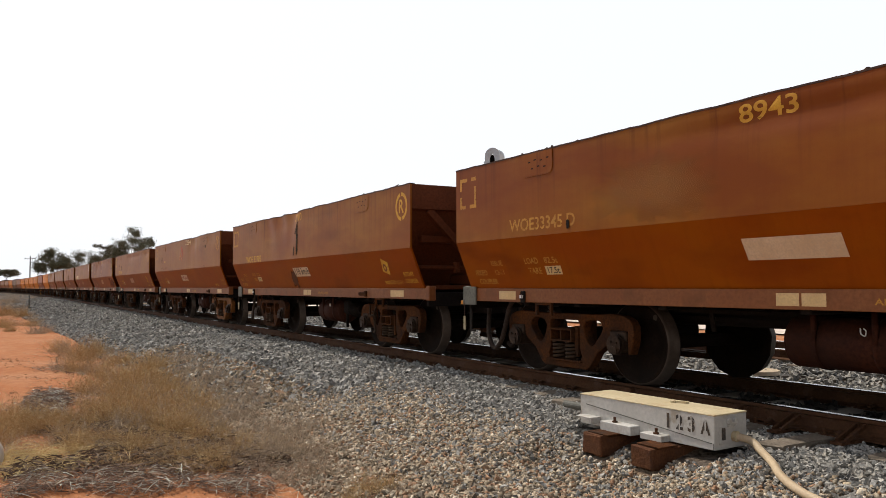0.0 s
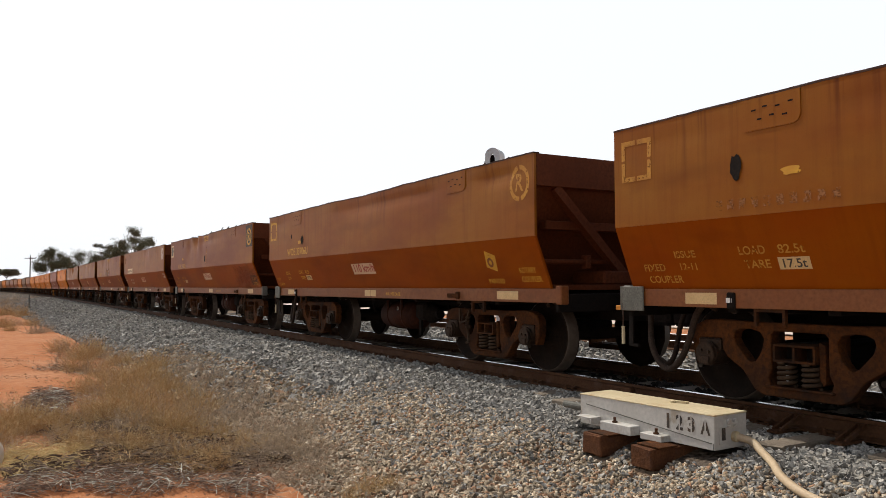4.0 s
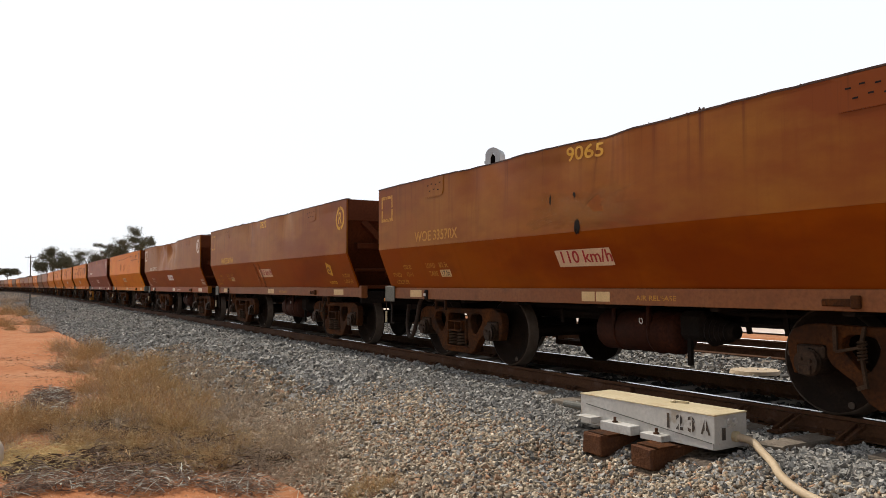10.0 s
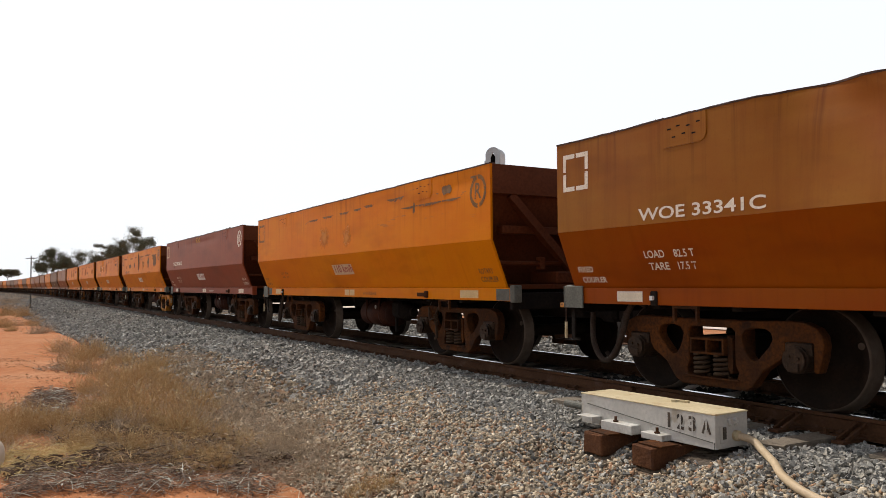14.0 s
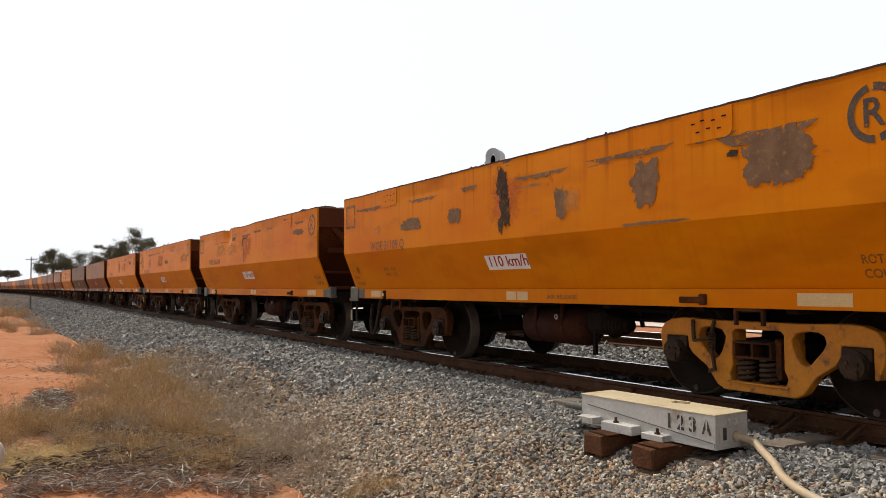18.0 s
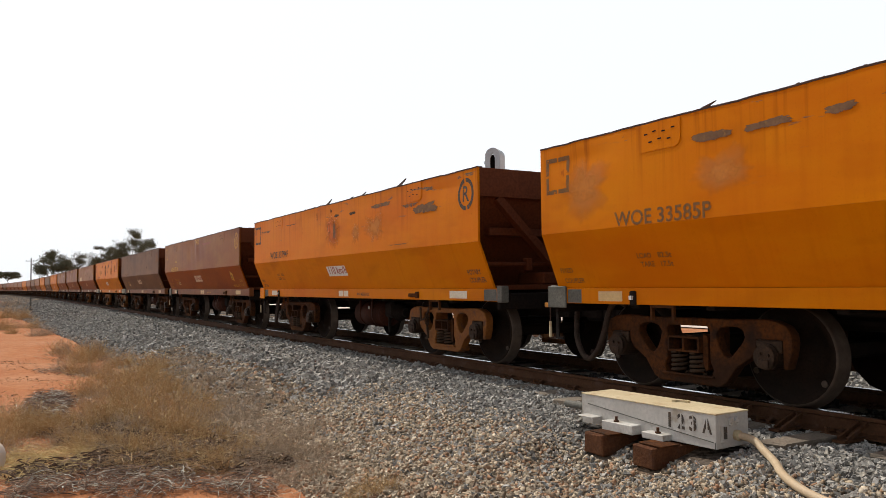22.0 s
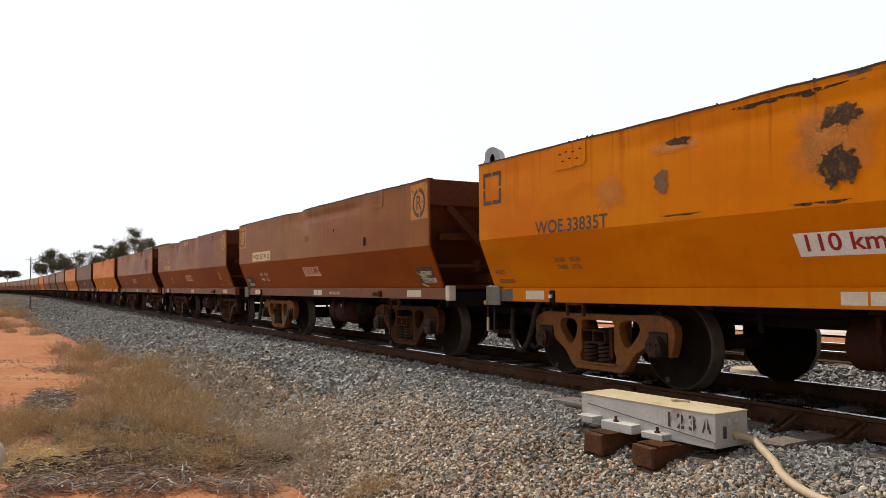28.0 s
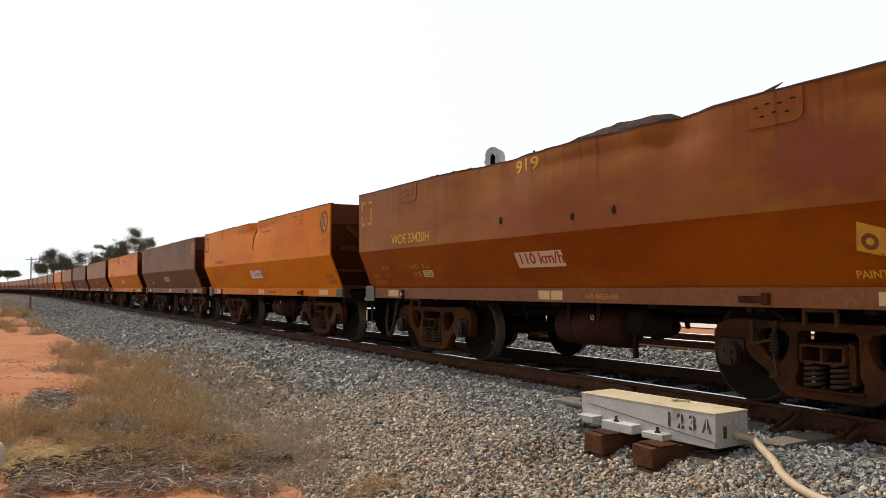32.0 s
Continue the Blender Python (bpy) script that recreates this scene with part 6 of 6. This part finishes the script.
bearer(-4.945, 4.30, "timber_bearer", "rotten brown timber bearer under the switch box")
bearer(-4.38, 4.30, "timber_bearer", "rotten brown timber bearer under the switch box")
bm = bmesh.new()
box(bm, -.12, .12, -.1, .1, 0, .012, .003)
PLATE = to_mesh("bearer_plate", bm, M["bogie"])
for x, y in ((-4.91, 4.44), (-4.34, 4.44)):
    ob = tagged(new("bearer_plate", PLATE), "rusty steel plate on the timber bearer", "plate")
    ob.matrix_basis = pose(x, y, -.199)


# ---- plants ----
def blades(count, spread, height, lean, seed, width=.006, bend=.5, flat=1.0):
    """Thin bent blades that spring from one root: points and faces."""
    rnd = np.random.RandomState(seed)
    V, F = [], []
    for _ in range(count):
        a, r = rnd.rand() * 6.283, spread * math.sqrt(rnd.rand())
        root = np.array((r * math.cos(a), r * math.sin(a), 0.))
        b = a + rnd.normal() * .8
        L = height * rnd.uniform(.45, 1.15) * (1 - .45 * r / max(spread, .01))
        le = lean * rnd.uniform(.2, 1.4)
        d = np.array((math.cos(b), math.sin(b), 0))
        sd = np.array((-math.sin(b), math.cos(b), 0)) * width * rnd.uniform(.6, 1.3)
        base = len(V)
        for k, t in enumerate((0, .4, .75, 1.0)):
            p = root + d * L * le * (t + bend * t * t) + np.array((0, 0, L * (t - .25 * le * t * t) * flat))
            p = p + rnd.normal(size=3) * .012 * t
            w = (1, .85, .55, .1)[k]
            V += [p - sd * w, p + sd * w]
        for k in range(3):
            i = base + 2 * k
            F.append((i, i + 1, i + 3, i + 2))
    return np.array(V), np.array(F)


def twigs(count, radius, height, seed, width=.0024):
    """A dome of fine dry twigs, each kinked and forking: points and faces."""
    rnd = np.random.RandomState(seed)
    V, F = [], []

    def strip(pts, w):
        base = len(V)
        for k, p in enumerate(pts):
            d = pts[min(k + 1, len(pts) - 1)] - pts[max(k - 1, 0)]
            sd = np.cross(d, rnd.normal(size=3))
            sd = sd / (np.linalg.norm(sd) + 1e-9) * w * (1 - .6 * k / (len(pts) - 1))
            V.extend([p - sd, p + sd])
        for k in range(len(pts) - 1):
            b = base + 2 * k
            F.append((b, b + 1, b + 3, b + 2))
    for _ in range(count):
        a = rnd.rand() * 6.283
        up = rnd.uniform(.15, 1.0)
        d = np.array((math.cos(a) * (1.1 - up * .8), math.sin(a) * (1.1 - up * .8), up))
        d /= np.linalg.norm(d)
        r0 = radius * .45 * math.sqrt(rnd.rand())
        b = rnd.rand() * 6.283
        p = np.array((r0 * math.cos(b), r0 * math.sin(b), 0.))
        L = height * rnd.uniform(.5, 1.15)
        pts = [p]
        for k in range(3):
            d = d + rnd.normal(size=3) * .28
            d /= np.linalg.norm(d)
            pts.append(pts[-1] + d * L / 3)
        strip(pts, width * rnd.uniform(.6, 1.4))
        for k in (1, 2, 2, 3):
            e = d + rnd.normal(size=3) * .75
            e /= np.linalg.norm(e)
            q = pts[k] + e * L * rnd.uniform(.12, .3)
            strip([pts[k], (pts[k] + q) / 2 + rnd.normal(size=3) * .008, q], width * .7)
    V = np.array(V)
    V[:, 2] = np.maximum(V[:, 2], 0)
    return V, np.array(F)


SHRUBS = [mesh_from("shrub_clump", *twigs(230, .42, .42, 10 + k, .0034), M["dry"]) for k in range(3)]
SHRUBS += [mesh_from("shrub_clump", *twigs(150, .48, .36, 20 + k, .0032), M["grey_twig"]) for k in range(3)]
SHRUBS += [mesh_from("straw_tuft", *blades(300, .34, .12, 1.8, 30 + k, .0035), M["straw"]) for k in range(2)]
PLANTED = (
    # x, y, kind, size
    (-86.92, 0.86, 4, 2.44), (-80.36, 1.78, 3, 2.54), (-50.89, 0.63, 1, 2.17), (-46.47, 1.3, 2, 1.74), (-35.1, 0.29, 0, 1.32), (-36.87, 0.79, 4, 1.36), (-36.44, 1.4, 1, 1.22), (-30.02, 1.3, 5, 1.29),
    (-30.62, 1.57, 3, 1.15), (-32.15, 0.55, 2, 0.88), (-21.19, 1.42, 1, 0.99), (-19.63, 1.57, 4, 1.59), (-18.85, 1.76, 2, 1.31), (-19.64, 2.09, 0, 1.14), (-16.95, 1.2, 4, 0.91), (-16.32, 1.43, 1, 1.14),
    (-15.85, 1.63, 5, 0.91), (-17.42, 2.12, 3, 0.89), (-15.02, 1.74, 0, 0.88), (-14.31, 1.91, 4, 1.00), (-13.53, 1.99, 1, 1.26), (-13.89, 2.28, 2, 1.14), (-12.7, 2.25, 0, 0.98), (-11.8, 1.85, 4, 0.98),
    (-11.92, 1.65, 1, 0.98), (-12.41, 1.52, 3, 0.88), (-10.85, 1.88, 2, 1.01), (-10.26, 1.54, 0, 0.95), (-10.58, 1.36, 1, 0.85), (-11.44, 1.22, 4, 0.79), (-9.82, 1.86, 4, 0.91), (-9.11, 1.52, 1, 0.85),
    (-8.96, 1.26, 3, 0.83), (-9.55, 1.08, 0, 0.79), (-10.18, 0.9, 4, 0.70), (-8.49, 1.67, 2, 0.79), (-9.25, 2.04, 3, 0.88), (-8.92, 0.69, 1, 0.51), (-8.22, 0.78, 2, 0.53), (-7.95, 0.98, 4, 0.60),
    (-7.7, 1.16, 0, 0.65), (-7.56, 1.39, 3, 0.63), (-7.21, 1.52, 1, 0.61), (-7.46, 1.78, 4, 0.56), (-8.06, 1.81, 0, 0.61), (-6.78, 1.69, 2, 0.58), (-6.97, 1.91, 3, 0.60), (-9.59, 0.18, 2, 0.66),
    (-9.64, 0.4, 1, 0.66), (-8.83, 0.55, 4, 0.62), (-8.48, 0.12, 5, 0.69), (-7.48, 2.24, 4, 0.65), (-8.27, 2.64, 5, 0.65), (-9.11, 2.63, 3, 0.89), (-10.11, 2.62, 5, 0.85), (-11.27, 2.68, 4, 0.81),
    (-12.02, 2.61, 3, 0.79), (-8.13, 2.26, 5, 0.63), (-7.1, 2.37, 3, 0.55), (-6.52, 2.03, 4, 0.56), (-7.83, 2.74, 4, 0.53), (-6.99, 2.56, 5, 0.48), (-10.93, 3.23, 5, 0.66), (-9.76, 3.19, 4, 0.60),
    (-9.02, 3.15, 5, 0.56), (-14.01, 2.84, 4, 0.66), (-6.33, 2.34, 3, 0.50), (-6.1, 2.07, 5, 0.48), (-6.29, 1.68, 4, 0.36), (-5.37, 2.48, 0, 0.43), (-5.35, 2.64, 2, 0.38), (-5.31, 2.34, 1, 0.32),
    (-5.18, 2.67, 4, 0.32), (-8.32, 0.38, 6, 0.90), (-7.93, 0.47, 7, 0.98), (-8.06, 0.25, 7, 0.86), (-8.18, 0.61, 6, 0.76), (-7.66, 0.33, 6, 0.70), (-8.74, 0.17, 7, 0.80),
)
PLANTED += ((-10.34, 0.31, 0, 0.88), (-10.0, 0.16, 1, 0.88), (-9.8, 0.49, 2, 0.75), (-9.5, 0.64, 0, 0.75), (-9.12, 0.08, 2, 0.75), (-9.04, 0.77, 4, 0.75), (-10.18, 2.14, 0, 1.00), (-8.89, 2.31, 4, 1.00), (-7.28, 2.05, 2, 0.70), (-7.2, 2.41, 4, 0.80), (-6.8, 2.6, 4, 0.80), (-6.9, 2.2, 5, 0.80), (-15.65, 3.28, 5, 0.88), (-12.64, 3.09, 3, 0.88), (-9.99, 2.88, 3, 0.88), (-15.4, 2.71, 0, 1.00), (-7.86, 3.0, 3, 0.60), (-6.15, 2.4, 4, 0.70))
PLANTED += (
    (-9.92, 0.16, 1, 0.75), (-9.62, 0.65, 0, 0.69), (-9.69, 2.27, 1, 0.88), (-8.02, 2.03, 0, 0.60), (-7.91, 2.43, 4, 0.60), (-7.58, 2.74, 5, 0.70), (-6.97, 2.22, 3, 0.70), (-13.84, 3.09, 4, 0.88),
    (-11.60, 3.09, 4, 0.75), (-12.10, 2.29, 1, 0.88), (-17.22, 2.30, 1, 1.00), (-12.65, 1.19, 1, 0.88), (-13.21, 1.52, 2, 0.88), (-12.36, 1.66, 0, 1.00), (-12.90, 2.02, 1, 0.88), (-10.59, 1.06, 2, 0.75),
    (-9.57, 1.20, 0, 0.88), (-9.26, 1.36, 4, 0.88), (-9.28, 1.67, 1, 0.88), (-8.62, 1.76, 0, 0.88), (-8.53, 0.76, 1, 0.62), (-8.26, 0.94, 2, 0.55), (-8.16, 1.10, 1, 0.55), (-7.89, 1.29, 0, 0.60),
    (-7.77, 1.48, 2, 0.55), (-7.39, 1.63, 4, 0.60), (-7.16, 1.78, 1, 0.55), (-7.09, 1.05, 2, 0.40), (-6.96, 1.26, 0, 0.40), (-6.75, 1.42, 1, 0.40), (-7.29, 0.92, 1, 0.40))
for i, (x, y, k, s) in enumerate(PLANTED):
    lab = ("dry golden-brown twiggy saltbush on red earth", "leafless grey twiggy shrub at the foot of the ballast", "tuft of pale straw-yellow dead grass")[0 if k < 3 else 1 if k < 6 else 2]
    ob = tagged(new("dry_shrub" if k < 6 else "grass_tuft", SHRUBS[k]), lab, "shrub" if k < 6 else "grass")
    ob.matrix_basis = Matrix.LocRotScale((x, y, max(ground_z(x, y), bed_z(x, y) if y > 2.0 else -9) - .02), Euler((0, 0, i * 1.3)), (s, s, s))


def litter(name, count, x0, x1, y0, y1, length, mat, seed, label, inside, wide=(.004, .012), pile=0.0):
    rnd = np.random.RandomState(seed)
    V, F = [], []
    for _ in range(count):
        x, y = rnd.uniform(x0, x1), rnd.uniform(y0, y1)
        if not inside(x, y):
            continue
        a, L, w = rnd.rand() * 6.283, length * rnd.uniform(.3, 1.2), rnd.uniform(*wide)
        d = np.array((math.cos(a), math.sin(a), rnd.uniform(-.25, .45)))
        sd = np.array((-math.sin(a), math.cos(a), 0)) * w
        up = np.array((0, 0, w * .6))
        p = np.array((x, y, ground_z(x, y) + rnd.uniform(.004, .04) + pile * rnd.rand() ** 2))
        q = p + d * L / 2
        e = p - d * L / 2
        mid = p + np.array((0, 0, L * .06)) + sd * rnd.uniform(-2, 2)
        b = len(V)
        V += [e - sd * .4, e + sd * .4, mid + sd - up, mid + up, mid - sd - up, q + sd * .3, q - sd * .3]
        F += [(b, b + 1, b + 2), (b, b + 2, b + 3), (b, b + 3, b + 4), (b + 3, b + 2, b + 5), (b + 3, b + 5, b + 6), (b + 3, b + 6, b + 4)]
    return tagged(new(name, mesh_from(name, np.array(V), np.array(F), mat)), label, "litter", kind="stuff")


def near_line(x, y, ax, ay, bx, by, w):
    t = max(0, min(1, ((x - ax) * (bx - ax) + (y - ay) * (by - ay)) / ((bx - ax) ** 2 + (by - ay) ** 2)))
    return math.hypot(x - ax - t * (bx - ax), y - ay - t * (by - ay)) < w * (1 + .7 * noise.noise(Vector((x * 2.5, y * 2.5, 0))))


BARK = "dark and pale fallen bark strips on red earth"
litter("bark_litter", 10500, -7.6, -5.5, -.7, 2.2, .17, M["litter"], 41, BARK,
       lambda x, y: near_line(x, y, -6.75, -.3, -6.7, .45, .15) or near_line(x, y, -6.85, .45, -6.5, 1.25, .31) or near_line(x, y, -6.5, 1.25, -5.95, 1.75, .17), (.0015, .006), .08)
litter("bark_litter", 6000, -13.2, -10, -.2, 1.2, .2, M["litter"], 48, BARK, lambda x, y: near_line(x, y, -12.7, .75, -10.4, .5, .27), (.003, .01), .09)
litter("bark_litter", 7000, -22, -8.0, -.5, 2.2, .2, M["litter"], 42, BARK,
       lambda x, y: near_line(x, y, -11.42, 0.34, -11.84, 0.76, .42) or near_line(x, y, -16.85, 0.97, -15.87, 1.58, .35) or near_line(x, y, -26.20, 1.05, -26.42, 1.59, .35), (.002, .009), .08)
litter("bark_litter", 12000, -11, -5.8, 0, 2.8, .18, M["bark_dark"], 47, "dark curled bark and leaf litter under the shrubs",
       lambda x, y: near_line(x, y, -9.90, 0.99, -7.55, 1.64, .55) or near_line(x, y, -7.6, .6, -6.9, 1.9, .4), (.003, .012), .06)
litter("dry_mat", 8000, -10.5, -4.6, .2, 2.9, .16, M["dry"], 44, "mat of fine dry stalks over red earth", lambda x, y: near_line(x, y, -8.58, 0.97, -7.38, 1.92, .75), (.0015, .004), .08)
litter("grey_mat", 9000, -10.5, -4.6, .2, 3.4, .16, M["grey_twig"], 46, "mat of fine grey twigs over gravel", lambda x, y: near_line(x, y, -10.11, 2.62, -7.04, 2.47, .5), (.0015, .004), .1)
litter("straw_mat", 5200, -9.5, -6.4, -.4, 1.4, .2, M["straw"], 45, "flattened pale straw on red earth", lambda x, y: near_line(x, y, -8.10, 0.2, -8.16, 0.63, .28) or near_line(x, y, -7.6, .1, -7.5, .6, .22), (.0015, .004), .06)
litter("dry_stalks", 4000, -16, -3.6, 1.6, 3.2, .16, M["grey_twig"], 43, "scattered dry stalks over gravel", lambda x, y: noise.noise(Vector((x * .8, y * .9, 8))) > -.1, (.0015, .004))

bm = bmesh.new()
bmesh.ops.create_icosphere(bm, subdivisions=3, radius=.15)
for v in bm.verts:
    v.co *= 1 + .22 * noise.noise(v.co * 5)
    v.co.x *= .7
    v.co.y *= .7
rock = tagged(new("pale_rock", to_mesh("pale_rock", bm, M["rock"], True)), "pale weathered rock on the red earth", "rock")
rock.matrix_basis = pose(-7.89, 0.00, -.43, 0, 0, 20)


# ---- trees ----
def tree(name, at, height, spread, seed, label, clumps=70, leaf=.22, per=120, crown_low=.45, flatten=.5, trunk_r=.16):
    rnd = random.Random(seed)
    t = empty(name, pose(*at), label, "tree")
    bm = bmesh.new()
    limbs = []
    top = Vector((rnd.uniform(-.3, .3), rnd.uniform(-.3, .3), height * crown_low))

    def limb(a, b, r0, r1):
        mid = (a + b) / 2 + Vector([rnd.uniform(-.08, .08) * (b - a).length for _ in range(3)])
        pts = smooth_line([a, mid, b], 4)
        t2 = tube(pts, [r0 + (r1 - r0) * i / (len(pts) - 1) for i in range(len(pts))], 7)
        me = bpy.data.meshes.new("x")
        t2.to_mesh(me)
        t2.free()
        bm.from_mesh(me)
        bpy.data.meshes.remove(me)
    limb(Vector((0, 0, -.1)), top, trunk_r, trunk_r * .7)
    tips = []
    for k in range(7):
        a = 2 * math.pi * k / 7 + rnd.uniform(-.3, .3)
        r = spread * rnd.uniform(.35, .75)
        e = Vector((r * math.cos(a), r * math.sin(a), height * rnd.uniform(crown_low + .18, .88)))
        limb(top, e, trunk_r * .5, trunk_r * .18)
        tips.append(e)
        for j in range(3):
            b = a + rnd.uniform(-.8, .8)
            e2 = e + Vector((math.cos(b) * spread * .3, math.sin(b) * spread * .3, height * rnd.uniform(-.04, .12)))
            limb(top.lerp(e, .6), e2, trunk_r * .2, trunk_r * .06)
            tips.append(e2)
    part("trunk", to_mesh("trunk", bm, M["bark"], True), t)
    nr = np.random.RandomState(seed)
    V, F = [], []
    for k in range(clumps):
        c = np.array(tips[k % len(tips)]) + nr.normal(size=3) * spread * .13 * np.array((1, 1, .8))
        cr = spread * nr.uniform(.1, .27)
        for _ in range(per):
            p = c + np.clip(nr.normal(size=3), -2.2, 2.2) * cr * np.array((.62, .62, flatten * .62))
            d1 = nr.normal(size=3)
            d1 /= np.linalg.norm(d1)
            d2 = np.cross(d1, nr.normal(size=3))
            d2 /= np.linalg.norm(d2) + 1e-6
            b = len(V)
            V += [p - d1 * leaf, p + d2 * leaf * .3, p + d1 * leaf, p - d2 * leaf * .3]
            F.append((b, b + 1, b + 2, b + 3))
    part("crown", mesh_from("crown", np.array(V), np.array(F), M["leaf"]), t)
    return t


def place(px_angle, dist):
    """Ground place at an angle (degrees from the track's direction towards the far side) and a distance from the eye."""
    a = radians(px_angle)
    return -dist * math.cos(a), dist * math.sin(a), -.56


GUM = "spreading grey-green gum tree behind the railway"
tree("gum_tree", place(8.31, 150), 12.03, 3.22, 1, GUM, 56, .16, 170, .4, .8, .14)
tree("gum_tree", place(3.24, 200), 10.64, 3.80, 2, GUM, 70, .2, 170, .3, .9, .16)
tree("gum_tree", place(5.14, 210), 9.71, 4.89, 3, GUM, 70, .2, 150, .35, .6, .16)
tree("gum_tree", place(6.62, 160), 9.46, 2.42, 4, GUM, 44, .16, 150, .45, .6, .12)
tree("gum_tree", place(0.69, 300), 7.74, 3.64, 5, GUM, 40, .3, 130, .6, .35, .16)
tree("gum_tree", place(53.19, 33), 8.90, 1.32, 6, GUM, 110, .07, 300, .45)
tree("gum_tree", place(57.97, 37), 9.95, 2.41, 7, GUM, 130, .075, 340, .45)

# ---- trackside: pole, signal, post, cover ----
def telegraph_pole(at):
    p = empty("telegraph_pole", pose(*at), "timber telegraph pole with a crossarm", "pole")
    bm = bmesh.new()
    cyl(bm, (0, 0, -.3), (0, 0, 9.0), .16, .11, 10)
    part("mast", to_mesh("mast", bm, M["pole"]), p)
    bm = bmesh.new()
    beam(bm, (-.8, -1.1, 8.3), (.8, 1.1, 8.3), .12, .12)
    part("crossarm", to_mesh("crossarm", bm, M["pole"]), p)
    bm = bmesh.new()
    for k in (-.9, -.4, .4, .9):
        cyl(bm, (.8 * k, 1.1 * k, 8.36), (.8 * k, 1.1 * k, 8.6), .05, .03, 8)
    part("insulators", to_mesh("insulators", bm, M["grey"]), p)


telegraph_pole(place(2.04, 205))


def signal():
    g = empty("light_signal", pose(-22.0, 14.85, -.4), "grey arched railway light signal on a mast seen from behind", "signal")
    bm = bmesh.new()
    cyl(bm, (0, .2, -.2), (0, .2, 4.62), .08, .08, 14)
    part("mast", to_mesh("mast", bm, M["sig"]), g)
    # arched housing with a tall pointed slot, deeper than it is wide
    r, h, turn = .27, 1.6, 36
    pts = [(-r, 0), (r, 0), (r, h - r)] + [(r * math.cos(a), h - r + r * math.sin(a)) for a in np.linspace(.15, math.pi - .15, 12)] + [(-r, h - r)]
    slot = [(-.09, .06), (.09, .06), (.09, h - .36), (0, h - .17), (-.09, h - .36)]
    part("hood_face", to_mesh("hood_face", plate(pts, [slot[::-1]], -.03, .0), M["sig"]), g, pose(0, 0, 4.6, 0, 0, turn))
    bm = bmesh.new()
    inner = [(x * .86, .02 + z * .97) for x, z in pts]
    part("hood", to_mesh("hood", plate(pts, [inner[::-1]], .0, .5), M["sig"]), g, pose(0, 0, 4.6, 0, 0, turn))
    bm = bmesh.new()
    box(bm, -.2, .2, .2, .45, .05, h - .2, .02)
    part("lamp_case", to_mesh("lamp_case", bm, M["hole"]), g, pose(0, 0, 4.6, 0, 0, turn))
    for z in (.55, 1.05):
        bm = bmesh.new()
        box(bm, -r - .05, -r + .01, -.02, .06, z, z + .1, .01)
        part("hinge", to_mesh("hinge", bm, M["sig"]), g, pose(0, 0, 4.6, 0, 0, turn))


signal()
bm = bmesh.new()
cyl(bm, (0, 0, -.3), (0, 0, 1.0), .05, .05, 8)
post = tagged(new("trackside_post", to_mesh("trackside_post", bm, M["grey"])), "short grey post beside the ballast", "post")
post.matrix_basis = pose(*place(2.04, 62)[:2], -.45)
bm = bmesh.new()
cyl(bm, (0, 0, 0), (0, 0, .05), .34, .32, 28)
cov = tagged(new("pit_cover", to_mesh("pit_cover", bm, M["conduit"])), "flat round cream cover on the ballast", "cover")
cov.matrix_basis = pose(-7.1, 9.15, -.2)


def motions():
    """The train rolls by, and its wheels turn."""
    for k, wagon in enumerate(train):
        rows = []
        for t in range(0, 33):
            s = run(t) - k * WAGON_L
            xa, ya, _ = on_track(s + 1.555)
            xb, yb, _ = on_track(s + 7.765)
            h = math.atan2(yb - ya, xb - xa)
            rows.append((t, pose(xa - 1.555 * math.cos(h), ya - 1.555 * math.sin(h), 0, 0, 0, math.degrees(h))))
        walk(wagon, rows)
    turns = [(t / 15, math.degrees(run(t / 15) / WHEEL_R)) for t in range(0, 481)]
    for ws in wheelsets:
        x = ws.location.x
        walk(ws, [(t, pose(x, 0, WHEEL_R, 0, a, 0)) for t, a in turns])


motions()
